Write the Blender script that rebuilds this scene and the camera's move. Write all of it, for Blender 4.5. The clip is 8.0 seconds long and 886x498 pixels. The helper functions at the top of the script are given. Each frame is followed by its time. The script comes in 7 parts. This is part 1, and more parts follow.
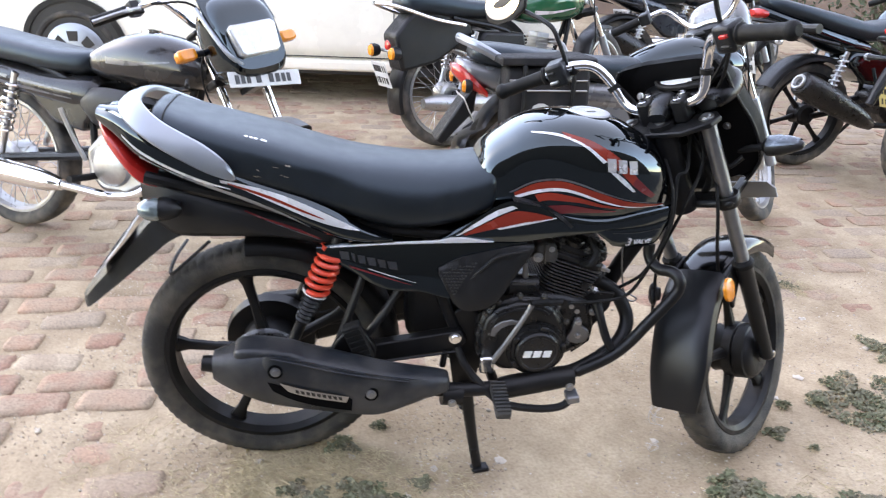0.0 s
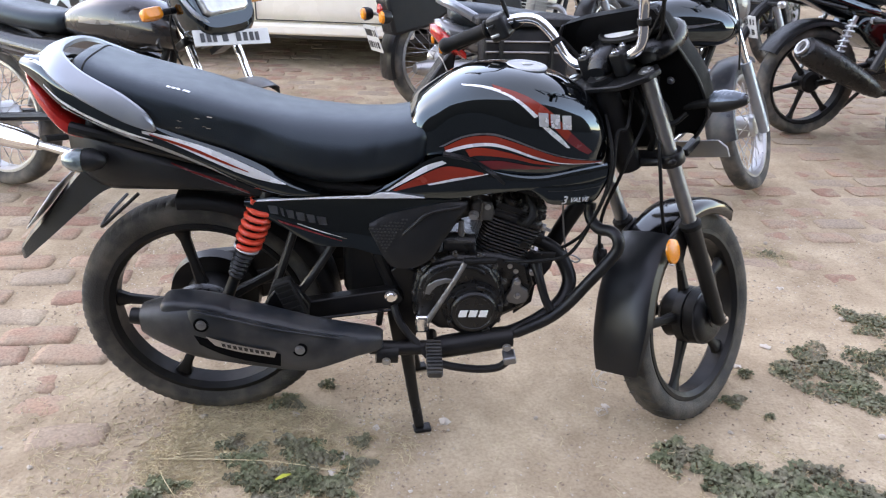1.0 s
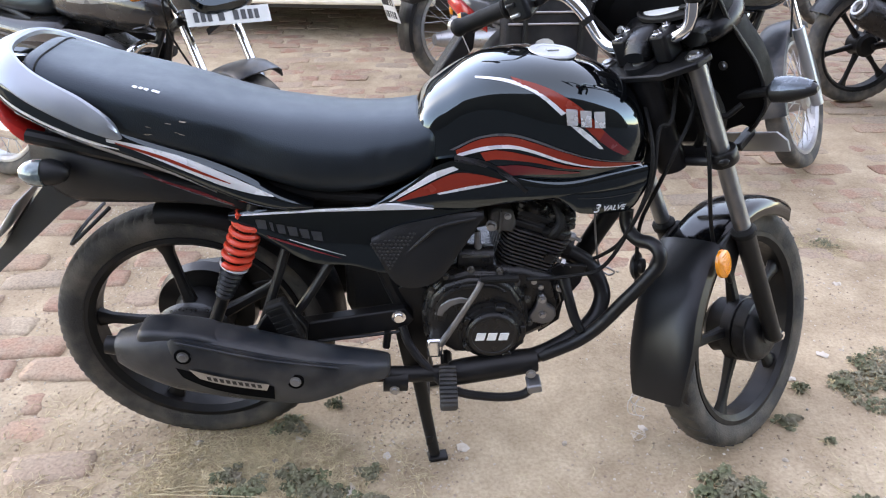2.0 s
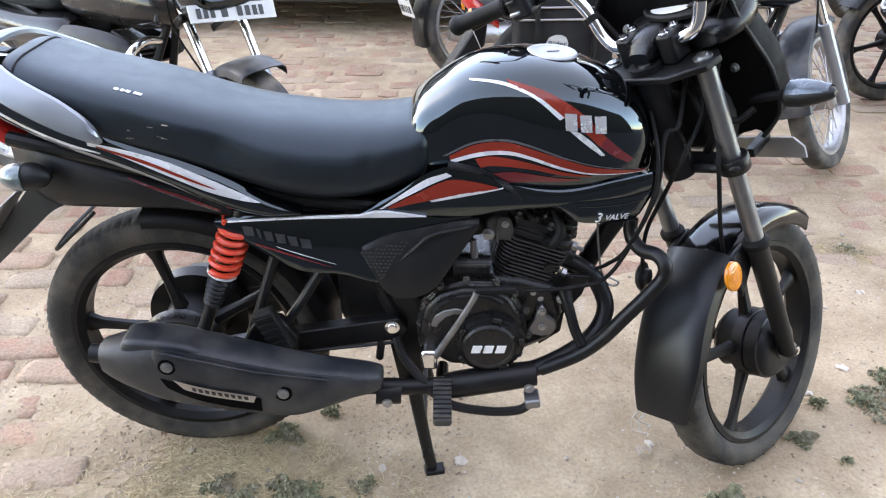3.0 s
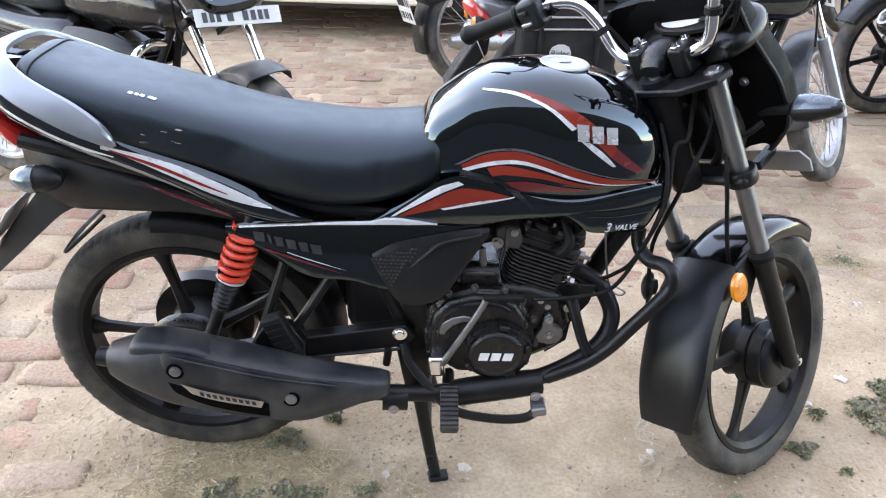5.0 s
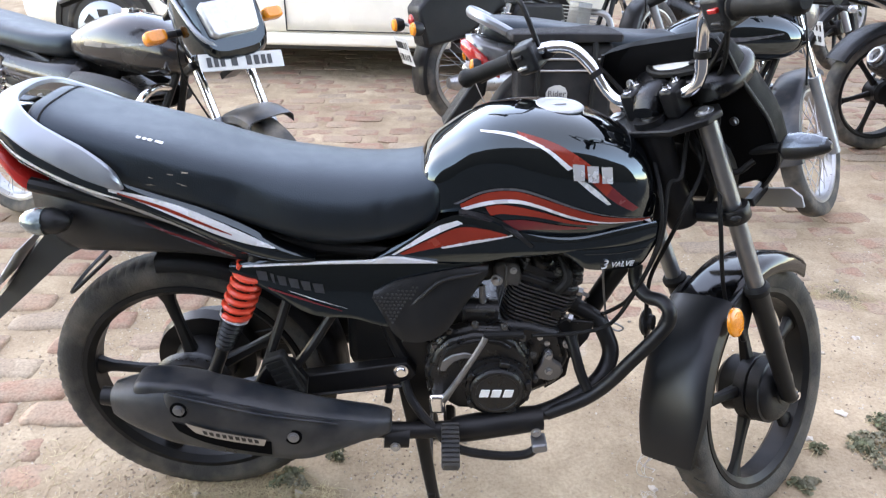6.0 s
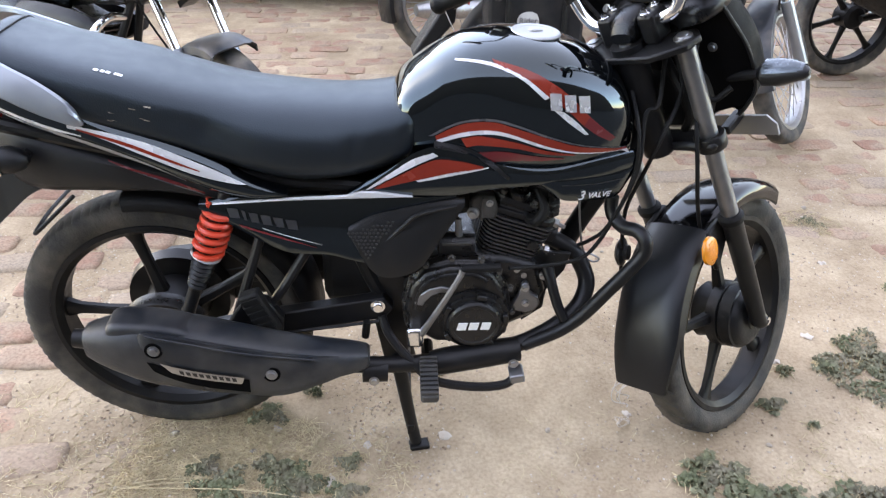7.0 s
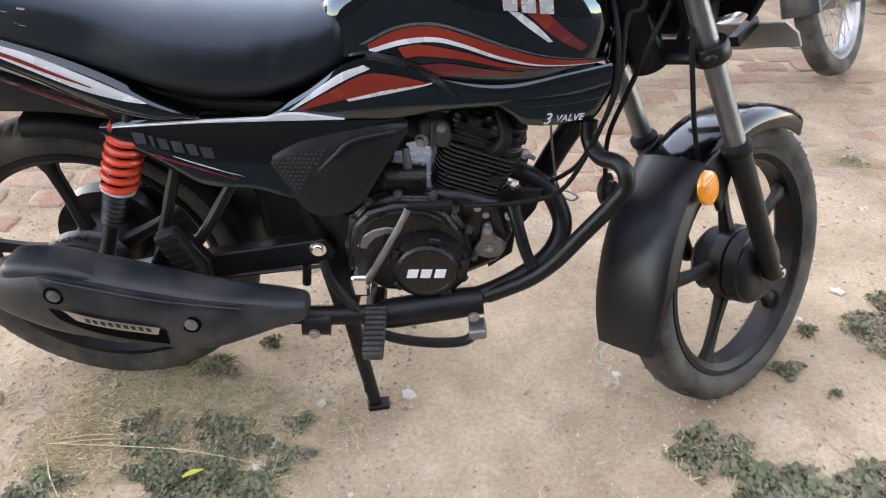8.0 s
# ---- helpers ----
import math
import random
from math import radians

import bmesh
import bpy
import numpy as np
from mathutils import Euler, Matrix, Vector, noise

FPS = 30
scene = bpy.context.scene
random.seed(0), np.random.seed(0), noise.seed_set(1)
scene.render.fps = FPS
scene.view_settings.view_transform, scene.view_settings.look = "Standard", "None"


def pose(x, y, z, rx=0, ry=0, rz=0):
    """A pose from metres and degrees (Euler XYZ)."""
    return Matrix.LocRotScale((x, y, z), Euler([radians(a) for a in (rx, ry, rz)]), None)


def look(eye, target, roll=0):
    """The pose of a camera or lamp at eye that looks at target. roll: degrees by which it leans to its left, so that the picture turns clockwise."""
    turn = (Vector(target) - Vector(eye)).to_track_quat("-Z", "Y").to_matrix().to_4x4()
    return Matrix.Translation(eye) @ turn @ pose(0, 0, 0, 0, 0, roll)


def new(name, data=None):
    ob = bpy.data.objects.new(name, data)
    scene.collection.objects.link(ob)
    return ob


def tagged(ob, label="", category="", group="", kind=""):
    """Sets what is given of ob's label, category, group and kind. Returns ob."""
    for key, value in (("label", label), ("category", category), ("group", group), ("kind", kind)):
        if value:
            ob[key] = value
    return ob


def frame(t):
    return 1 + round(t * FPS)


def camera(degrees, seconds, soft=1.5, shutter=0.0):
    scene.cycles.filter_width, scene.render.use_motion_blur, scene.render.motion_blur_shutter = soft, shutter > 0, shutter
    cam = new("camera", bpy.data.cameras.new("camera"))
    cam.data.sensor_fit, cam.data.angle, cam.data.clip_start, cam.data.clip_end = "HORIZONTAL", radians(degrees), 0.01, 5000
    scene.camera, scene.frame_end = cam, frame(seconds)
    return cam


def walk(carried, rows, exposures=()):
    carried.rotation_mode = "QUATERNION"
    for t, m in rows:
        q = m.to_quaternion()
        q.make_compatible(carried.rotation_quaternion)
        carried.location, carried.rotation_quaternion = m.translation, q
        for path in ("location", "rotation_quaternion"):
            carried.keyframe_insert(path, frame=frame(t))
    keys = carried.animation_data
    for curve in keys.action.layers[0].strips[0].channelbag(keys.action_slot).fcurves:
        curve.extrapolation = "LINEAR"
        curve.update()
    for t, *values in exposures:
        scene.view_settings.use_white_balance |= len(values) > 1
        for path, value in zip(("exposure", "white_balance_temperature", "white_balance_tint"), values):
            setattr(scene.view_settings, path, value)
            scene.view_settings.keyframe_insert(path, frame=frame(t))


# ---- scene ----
cam = camera(61.6, 8.0, soft=1.15, shutter=0.25)
PATH = [
    (0, (0.219, -1.632, 1.374), (0.447, 0.156, 0.509), 2.8),
    (0.2, (0.28, -1.659, 1.365), (0.516, 0.125, 0.493), 4.6),
    (0.5, (0.388, -1.686, 1.355), (0.618, 0.104, 0.492), 4.7),
    (1, (0.447, -1.646, 1.334), (0.592, 0.119, 0.405), 2.4),
    (1.5, (0.442, -1.497, 1.327), (0.55, 0.262, 0.381), 1.8),
    (1.7, (0.456, -1.454, 1.324), (0.557, 0.286, 0.342), 1.2),
    (2.8, (0.576, -1.334, 1.342), (0.551, 0.373, 0.301), -0.1),
    (3, (0.556, -1.334, 1.323), (0.555, 0.378, 0.287), -0.0),
    (3.5, (0.537, -1.33, 1.326), (0.543, 0.386, 0.298), 1.2),
    (4, (0.529, -1.333, 1.327), (0.555, 0.384, 0.3), 1.2),
    (5.5, (0.518, -1.348, 1.332), (0.542, 0.375, 0.317), 1.2),
    (6, (0.52, -1.36, 1.345), (0.542, 0.407, 0.409), 0.7),
    (6.2, (0.506, -1.35, 1.369), (0.549, 0.426, 0.45), 0.7),
    (6.5, (0.511, -1.362, 1.367), (0.58, 0.407, 0.436), 1.0),
    (7, (0.507, -1.342, 1.336), (0.612, 0.332, 0.246), 1.1),
    (7.2, (0.493, -1.331, 1.31), (0.628, 0.327, 0.2), 0.8),
    (7.5, (0.562, -1.272, 1.28), (0.713, 0.293, 0.044), 0.7),
    (7.7, (0.615, -1.248, 1.234), (0.703, 0.342, 0.024), -0.6),
    (8, (0.694, -1.18, 1.201), (0.666, 0.416, -0.004), -0.9),
]
walk(cam, [(t, look(eye, target, roll)) for t, eye, target, roll in PATH], exposures=((0, 2.98, 8000, 17), (0.5, 2.74, 8000, 18), (1.5, 2.79, 8000, 18), (3.0, 3.03, 7900, 15), (5.5, 3.08, 7900, 15), (6.5, 3.01, 8000, 16), (7.0, 3.0, 8100, 16), (8, 2.97, 8500, 17)))

# ---- light ----
world = bpy.data.worlds.new("world")
scene.world = world
world.use_nodes = True
wn = world.node_tree.nodes
sky = wn.new("ShaderNodeTexSky")
sky.sky_type, sky.sun_disc = "NISHITA", False
sky.sun_elevation, sky.sun_rotation = radians(30), radians(-60)
sky.air_density, sky.dust_density, sky.ozone_density = 1.0, 0.25, 3.0
world.node_tree.links.new(sky.outputs[0], wn["Background"].inputs[0])
wn["Background"].inputs[1].default_value = 0.15
sun = new("sun", bpy.data.lights.new("sun", "SUN"))
sun.data.energy, sun.data.angle, sun.data.color = 0.4, radians(180), (1.0, 0.82, 0.58)
sun.matrix_world = look((-0.9, 0.45, 5.0), (0, 0, 0))


# ---- materials ----
def nodes_of(name):
    m = bpy.data.materials.new(name)
    m.use_nodes = True
    return m, m.node_tree.nodes, m.node_tree.links, m.node_tree.nodes["Principled BSDF"]


def mat(name, color, rough=0.5, metal=0.0, var=0.15, scale=30.0, bump=0.0, bscale=200.0, coat=0.0, dust=0.0, rvar=0.1, vary=0.0, spec=0.5):
    """A surface with colour variation at two scales, uneven gloss, fine relief and, where asked, a film of dust."""
    m, n, l, p = nodes_of(name)
    tc = n.new("ShaderNodeTexCoord")
    n1, n2 = n.new("ShaderNodeTexNoise"), n.new("ShaderNodeTexNoise")
    n1.inputs["Scale"].default_value, n1.inputs["Detail"].default_value = scale, 6
    n2.inputs["Scale"].default_value, n2.inputs["Detail"].default_value = scale * 0.17, 3
    for t in (n1, n2):
        l.new(tc.outputs["Object"], t.inputs["Vector"])
    add = n.new("ShaderNodeMath")
    add.operation = "ADD"
    l.new(n1.outputs["Fac"], add.inputs[0])
    l.new(n2.outputs["Fac"], add.inputs[1])
    ramp = n.new("ShaderNodeMapRange")
    ramp.inputs["From Min"].default_value, ramp.inputs["From Max"].default_value = 0.6, 1.4
    ramp.inputs["To Min"].default_value, ramp.inputs["To Max"].default_value = 1 - var, 1 + var
    l.new(add.outputs[0], ramp.inputs["Value"])
    mul = n.new("ShaderNodeMix")
    mul.data_type, mul.blend_type = "RGBA", "MULTIPLY"
    mul.inputs["Factor"].default_value = 1
    mul.inputs["A"].default_value = (*color, 1)
    l.new(ramp.outputs[0], mul.inputs["B"])
    out = mul.outputs["Result"]
    if vary:
        oi, hs = n.new("ShaderNodeObjectInfo"), n.new("ShaderNodeHueSaturation")
        vr = n.new("ShaderNodeMapRange")
        vr.inputs["To Min"].default_value, vr.inputs["To Max"].default_value = 1 - vary, 1 + vary
        l.new(oi.outputs["Random"], vr.inputs["Value"])
        l.new(vr.outputs[0], hs.inputs["Value"])
        l.new(out, hs.inputs["Color"])
        out = hs.outputs["Color"]
    rr = n.new("ShaderNodeMapRange")
    rr.inputs["From Min"].default_value, rr.inputs["From Max"].default_value = 0.3, 0.7
    rr.inputs["To Min"].default_value, rr.inputs["To Max"].default_value = max(rough - rvar, 0.02), min(rough + rvar, 1)
    l.new(n1.outputs["Fac"], rr.inputs["Value"])
    rout = rr.outputs[0]
    if dust:
        d = n.new("ShaderNodeTexNoise")
        d.inputs["Scale"].default_value, d.inputs["Detail"].default_value = 14, 8
        l.new(tc.outputs["Object"], d.inputs["Vector"])
        dr = n.new("ShaderNodeMapRange")
        dr.inputs["From Min"].default_value, dr.inputs["From Max"].default_value = 0.42, 0.75
        dr.inputs["To Max"].default_value = dust
        l.new(d.outputs["Fac"], dr.inputs["Value"])
        mx = n.new("ShaderNodeMix")
        mx.data_type = "RGBA"
        l.new(dr.outputs[0], mx.inputs["Factor"])
        l.new(out, mx.inputs["A"])
        mx.inputs["B"].default_value = (0.30, 0.25, 0.19, 1)
        out = mx.outputs["Result"]
        rx = n.new("ShaderNodeMix")
        l.new(dr.outputs[0], rx.inputs["Factor"])
        l.new(rout, rx.inputs["A"])
        rx.inputs["B"].default_value = 0.85
        rout = rx.outputs["Result"]
    l.new(out, p.inputs["Base Color"])
    l.new(rout, p.inputs["Roughness"])
    p.inputs["Metallic"].default_value = metal
    p.inputs["Specular IOR Level"].default_value = spec
    p.inputs["Coat Weight"].default_value = coat
    p.inputs["Coat Roughness"].default_value = 0.04
    if bump:
        b, t = n.new("ShaderNodeBump"), n.new("ShaderNodeTexNoise")
        t.inputs["Scale"].default_value, t.inputs["Detail"].default_value = bscale, 4
        l.new(tc.outputs["Object"], t.inputs["Vector"])
        b.inputs["Strength"].default_value, b.inputs["Distance"].default_value = bump, 0.002
        l.new(t.outputs["Fac"], b.inputs["Height"])
        l.new(b.outputs["Normal"], p.inputs["Normal"])
    return m


M_BLACK = mat("gloss_black_paint", (0.0012, 0.0015, 0.0020), 0.05, 0, 0.2, 8, coat=0.35, dust=0.001, rvar=0.025, spec=0.85)
M_SATIN = mat("satin_black_paint", (0.0065, 0.0065, 0.007), 0.40, 0, 0.3, 40, 0.1, 400, dust=0.016, spec=0.28)
M_PLASTIC = mat("matte_black_plastic", (0.0075, 0.008, 0.009), 0.40, 0, 0.2, 50, 0.25, 900, dust=0.016, spec=0.35)
M_FLAP = mat("scuffed_black_flap", (0.0065, 0.007, 0.008), 0.33, 0, 0.15, 20, 0.15, 700, dust=0.0, rvar=0.02, spec=0.32)
M_ENGINE = mat("black_engine_casting", (0.0080, 0.0080, 0.0085), 0.32, 0.2, 0.4, 60, 0.35, 400, dust=0.035, spec=0.5)
M_FIN = mat("grey_black_fins", (0.050, 0.050, 0.051), 0.33, 0.5, 0.3, 60, 0.2, 400, dust=0.05)
M_INNER = mat("dull_black_inner_plastic", (0.005, 0.005, 0.0055), 0.55, 0, 0.2, 50, 0.3, 700, dust=0.012, spec=0.2)
M_COWL = mat("half_gloss_black_plastic", (0.003, 0.003, 0.0034), 0.62, 0, 0.2, 30, 0.1, 700, dust=0.002, spec=0.06)
M_POD = mat("satin_black_console", (0.0035, 0.0038, 0.0044), 0.30, 0, 0.2, 30, 0.1, 700, dust=0.003, spec=0.32)
M_SHEEN = mat("worn_gloss_black", (0.0018, 0.0020, 0.0025), 0.10, 0, 0.2, 30, 0.04, 300, dust=0.003, rvar=0.04, spec=0.40)
M_CAP = mat("satin_silver_cap", (0.42, 0.43, 0.44), 0.45, 0.5, 0.1, 60, 0.1, 300)
M_SEAT = mat("black_seat_vinyl", (0.0075, 0.0085, 0.0105), 0.42, 0, 0.25, 30, 0.22, 420, dust=0.004, rvar=0.04, spec=0.58)
M_RUBBER = mat("tyre_rubber", (0.031, 0.030, 0.028), 0.72, 0, 0.35, 40, 0.8, 220, dust=0.28, spec=0.3)
# the sky's blue sheen is put into the specular colour of paint and vinyl
M_BLACK.node_tree.nodes["Principled BSDF"].inputs["Specular Tint"].default_value = (0.74, 0.93, 1.0, 1)
M_SEAT.node_tree.nodes["Principled BSDF"].inputs["Specular Tint"].default_value = (0.68, 0.87, 1.0, 1)
M_WORNGRIP = mat("worn_grip_rubber", (0.022, 0.022, 0.022), 0.7, 0, 0.4, 60, 0.3, 500, dust=0.2)
M_DUSTYRUBBER = mat("dusty_tyre_rubber", (0.035, 0.034, 0.032), 0.8, 0, 0.3, 60, 0.4, 300, dust=0.45)
M_GRIP = mat("grip_rubber", (0.007, 0.007, 0.007), 0.62, 0, 0.2, 60, 0.3, 500, dust=0.02, spec=0.18)
M_RIM = mat("black_alloy", (0.007, 0.007, 0.0075), 0.42, 0.0, 0.2, 40, dust=0.03, spec=0.18)
M_CHROME = mat("chrome", (0.80, 0.80, 0.80), 0.10, 1, 0.05, 30, rvar=0.06)
M_STEEL = mat("dull_steel", (0.42, 0.42, 0.42), 0.38, 1, 0.2, 60, 0.1, 300)
M_SILVER = mat("silver_paint", (0.31, 0.335, 0.365), 0.40, 0.7, 0.10, 20, coat=0.15)
M_FORK = mat("grey_fork_tube", (0.24, 0.24, 0.245), 0.42, 0.9, 0.2, 40)
M_STEELPLATE = mat("dull_plate_back", (0.34, 0.33, 0.31), 0.5, 0.3, 0.12, 30, dust=0.15)
M_SPRING = mat("red_spring_paint", (0.62, 0.055, 0.025), 0.40, 0, 0.15, 60, coat=0.2)
M_REDDECAL = mat("red_decal", (0.215, 0.023, 0.012), 0.2, 0, 0.12, 20, coat=0.1)
M_REDDARK = mat("dark_red_decal", (0.13, 0.014, 0.016), 0.22, 0, 0.2, 20, coat=0.5)
M_WHITEDECAL = mat("silver_white_decal", (0.68, 0.68, 0.69), 0.28, 0.25, 0.08, 20, coat=0.4)
M_GREYDECAL = mat("grey_decal", (0.10, 0.10, 0.11), 0.3, 0.3, 0.1, 20, coat=0.3)
M_SILVERGREY = mat("silver_grey_band", (0.27, 0.28, 0.30), 0.26, 0.5, 0.15, 20, coat=0.3)
M_MARK = mat("dim_grey_mark", (0.045, 0.046, 0.050), 0.35, 0.4, 0.3, 60, coat=0.2)
M_BADGE = mat("chrome_badge", (0.72, 0.72, 0.73), 0.25, 0.6, 0.05, 60)
M_WHITE = mat("white_letter_paint", (0.75, 0.75, 0.73), 0.5, 0, 0.08, 60)
M_PLATE = mat("number_plate_white", (0.52, 0.52, 0.50), 0.45, 0, 0.12, 30, dust=0.12)
M_PLATEY = mat("number_plate_yellow", (0.50, 0.40, 0.16), 0.45, 0, 0.12, 30, dust=0.12)
# plate characters, and shade painted in for holes, slots and the car's arches
M_FLATBLACK = mat("ink_and_recess_black", (0.02, 0.02, 0.02), 0.5)
# the shade inside the heat guard's recesses, painted as flat black
M_SLOT = mat("recess_shade_black", (0.0025, 0.0025, 0.0027), 0.9, 0, 0.2, 60, spec=0.05)
M_AMBER = mat("amber_lens", (0.75, 0.24, 0.01), 0.18, 0, 0.15, 150, 0.5, 300, coat=0.6)
M_REDLENS = mat("red_lens", (0.45, 0.02, 0.015), 0.18, 0, 0.15, 90, 0.4, 200, coat=0.6)
M_ENGINEGREY = mat("grey_dusty_casting", (0.060, 0.059, 0.056), 0.42, 0.35, 0.4, 70, 0.4, 300, dust=0.18)
M_CLEARLENS = mat("clear_lens", (0.50, 0.51, 0.51), 0.14, 0.55, 0.2, 60, 0.6, 120, coat=0.8)
M_CRACKLENS = mat("crinkled_clear_lens", (0.13, 0.165, 0.17), 0.12, 0.4, 0.6, 90, 1.0, 90, coat=0.8)
# black coat with the blue of reflected sky mixed into its base colour
M_MUFFLER = mat("sky_tinted_muffler_coat", (0.0150, 0.0180, 0.0220), 0.36, 0, 0.5, 14, 0.35, 600, dust=0.13, spec=0.40)
M_GUARD = mat("dusty_dark_guard", (0.026, 0.028, 0.032), 0.34, 0.1, 0.3, 12, 0.1, 200, dust=0.30)
M_SMOKELENS = mat("smoked_lens", (0.10, 0.12, 0.14), 0.24, 0.35, 0.3, 60, 0.3, 200, coat=0.25)
M_MIRROR = mat("mirror_glass", (0.90, 0.91, 0.92), 0.03, 1, 0.02, 20, rvar=0.01)
M_GAUGE = mat("gauge_face", (0.50, 0.50, 0.49), 0.4, 0, 0.1, 80)
M_WHEELGREY = mat("dusty_wheel_steel", (0.38, 0.38, 0.38), 0.35, 0.9, 0.2, 60, dust=0.15)
M_GREEN = mat("green_tank_paint", (0.006, 0.085, 0.035), 0.15, 0, 0.15, 10, coat=0.6, dust=0.05)
M_REDPAINT = mat("red_paint", (0.42, 0.02, 0.015), 0.18, 0, 0.12, 10, coat=0.6, dust=0.08)
M_BLUEPAINT = mat("blue_grey_paint", (0.018, 0.024, 0.034), 0.2, 0.3, 0.15, 10, coat=0.5, dust=0.1)
M_GREYPAINT = mat("grey_black_paint", (0.020, 0.020, 0.021), 0.20, 0.2, 0.15, 10, coat=0.25, dust=0.05)
M_TAILGREY = mat("silver_grey_tail_paint", (0.20, 0.20, 0.205), 0.25, 0.4, 0.15, 10, coat=0.4, dust=0.10)
M_CAR = mat("cream_white_car_paint", (0.86, 0.81, 0.70), 0.25, 0, 0.05, 4, coat=0.4, dust=0.06)
M_CARGLASS = mat("car_glass", (0.02, 0.025, 0.03), 0.05, 0, 0.1, 4, coat=0.5)
M_BAG = mat("black_bag_cloth", (0.010, 0.010, 0.011), 0.75, 0, 0.3, 60, 0.6, 700, dust=0.05, spec=0.3)
M_LEAF = mat("weed_leaf", (0.128, 0.140, 0.078), 0.8, 0, 0.6, 60, dust=0.72, vary=0.25, spec=0.25)
M_YELLOWLEAF = mat("yellow_green_leaf", (0.42, 0.42, 0.05), 0.6, 0, 0.3, 80)
M_STRAW = mat("dry_grass", (0.50, 0.41, 0.25), 0.8, 0, 0.35, 60)
M_PEBBLE = mat("pebble", (0.36, 0.31, 0.25), 0.8, 0, 0.3, 60, 0.4, 150, vary=0.3)
def grit_material():
    m, n, l, p = nodes_of("mixed_grit")
    geo, r = n.new("ShaderNodeNewGeometry"), n.new("ShaderNodeValToRGB")
    e = r.color_ramp.elements
    e[0].color, e[1].color = (0.25, 0.18, 0.13, 1), (0.55, 0.48, 0.39, 1)
    e.new(0.5).color = (0.39, 0.31, 0.235, 1)
    l.new(geo.outputs["Random Per Island"], r.inputs["Fac"])
    l.new(r.outputs[0], p.inputs["Base Color"])
    p.inputs["Roughness"].default_value = 0.95
    return m


M_GRIT = grit_material()
M_PAPER = mat("white_scrap", (0.50, 0.44, 0.37), 0.7, 0, 0.15, 60)
M_TREE = mat("tree_leaf", (0.055, 0.075, 0.03), 0.6, 0, 0.4, 10)
M_BARK = mat("bark", (0.10, 0.075, 0.05), 0.85, 0, 0.3, 20, 0.6, 40)
# for the added south wall, near black so that gloss paint mirrors dark
M_WALLDARK = mat("unseen_dark_wall", (0.035, 0.030, 0.026), 0.85, 0, 0.35, 3, 0.5, 30)
M_WALL = mat("weathered_wall_brick", (0.16, 0.11, 0.085), 0.85, 0, 0.35, 3, 0.5, 30)


# where the added, unseen dark ground begins
DARK_GROUND_Y = -0.80


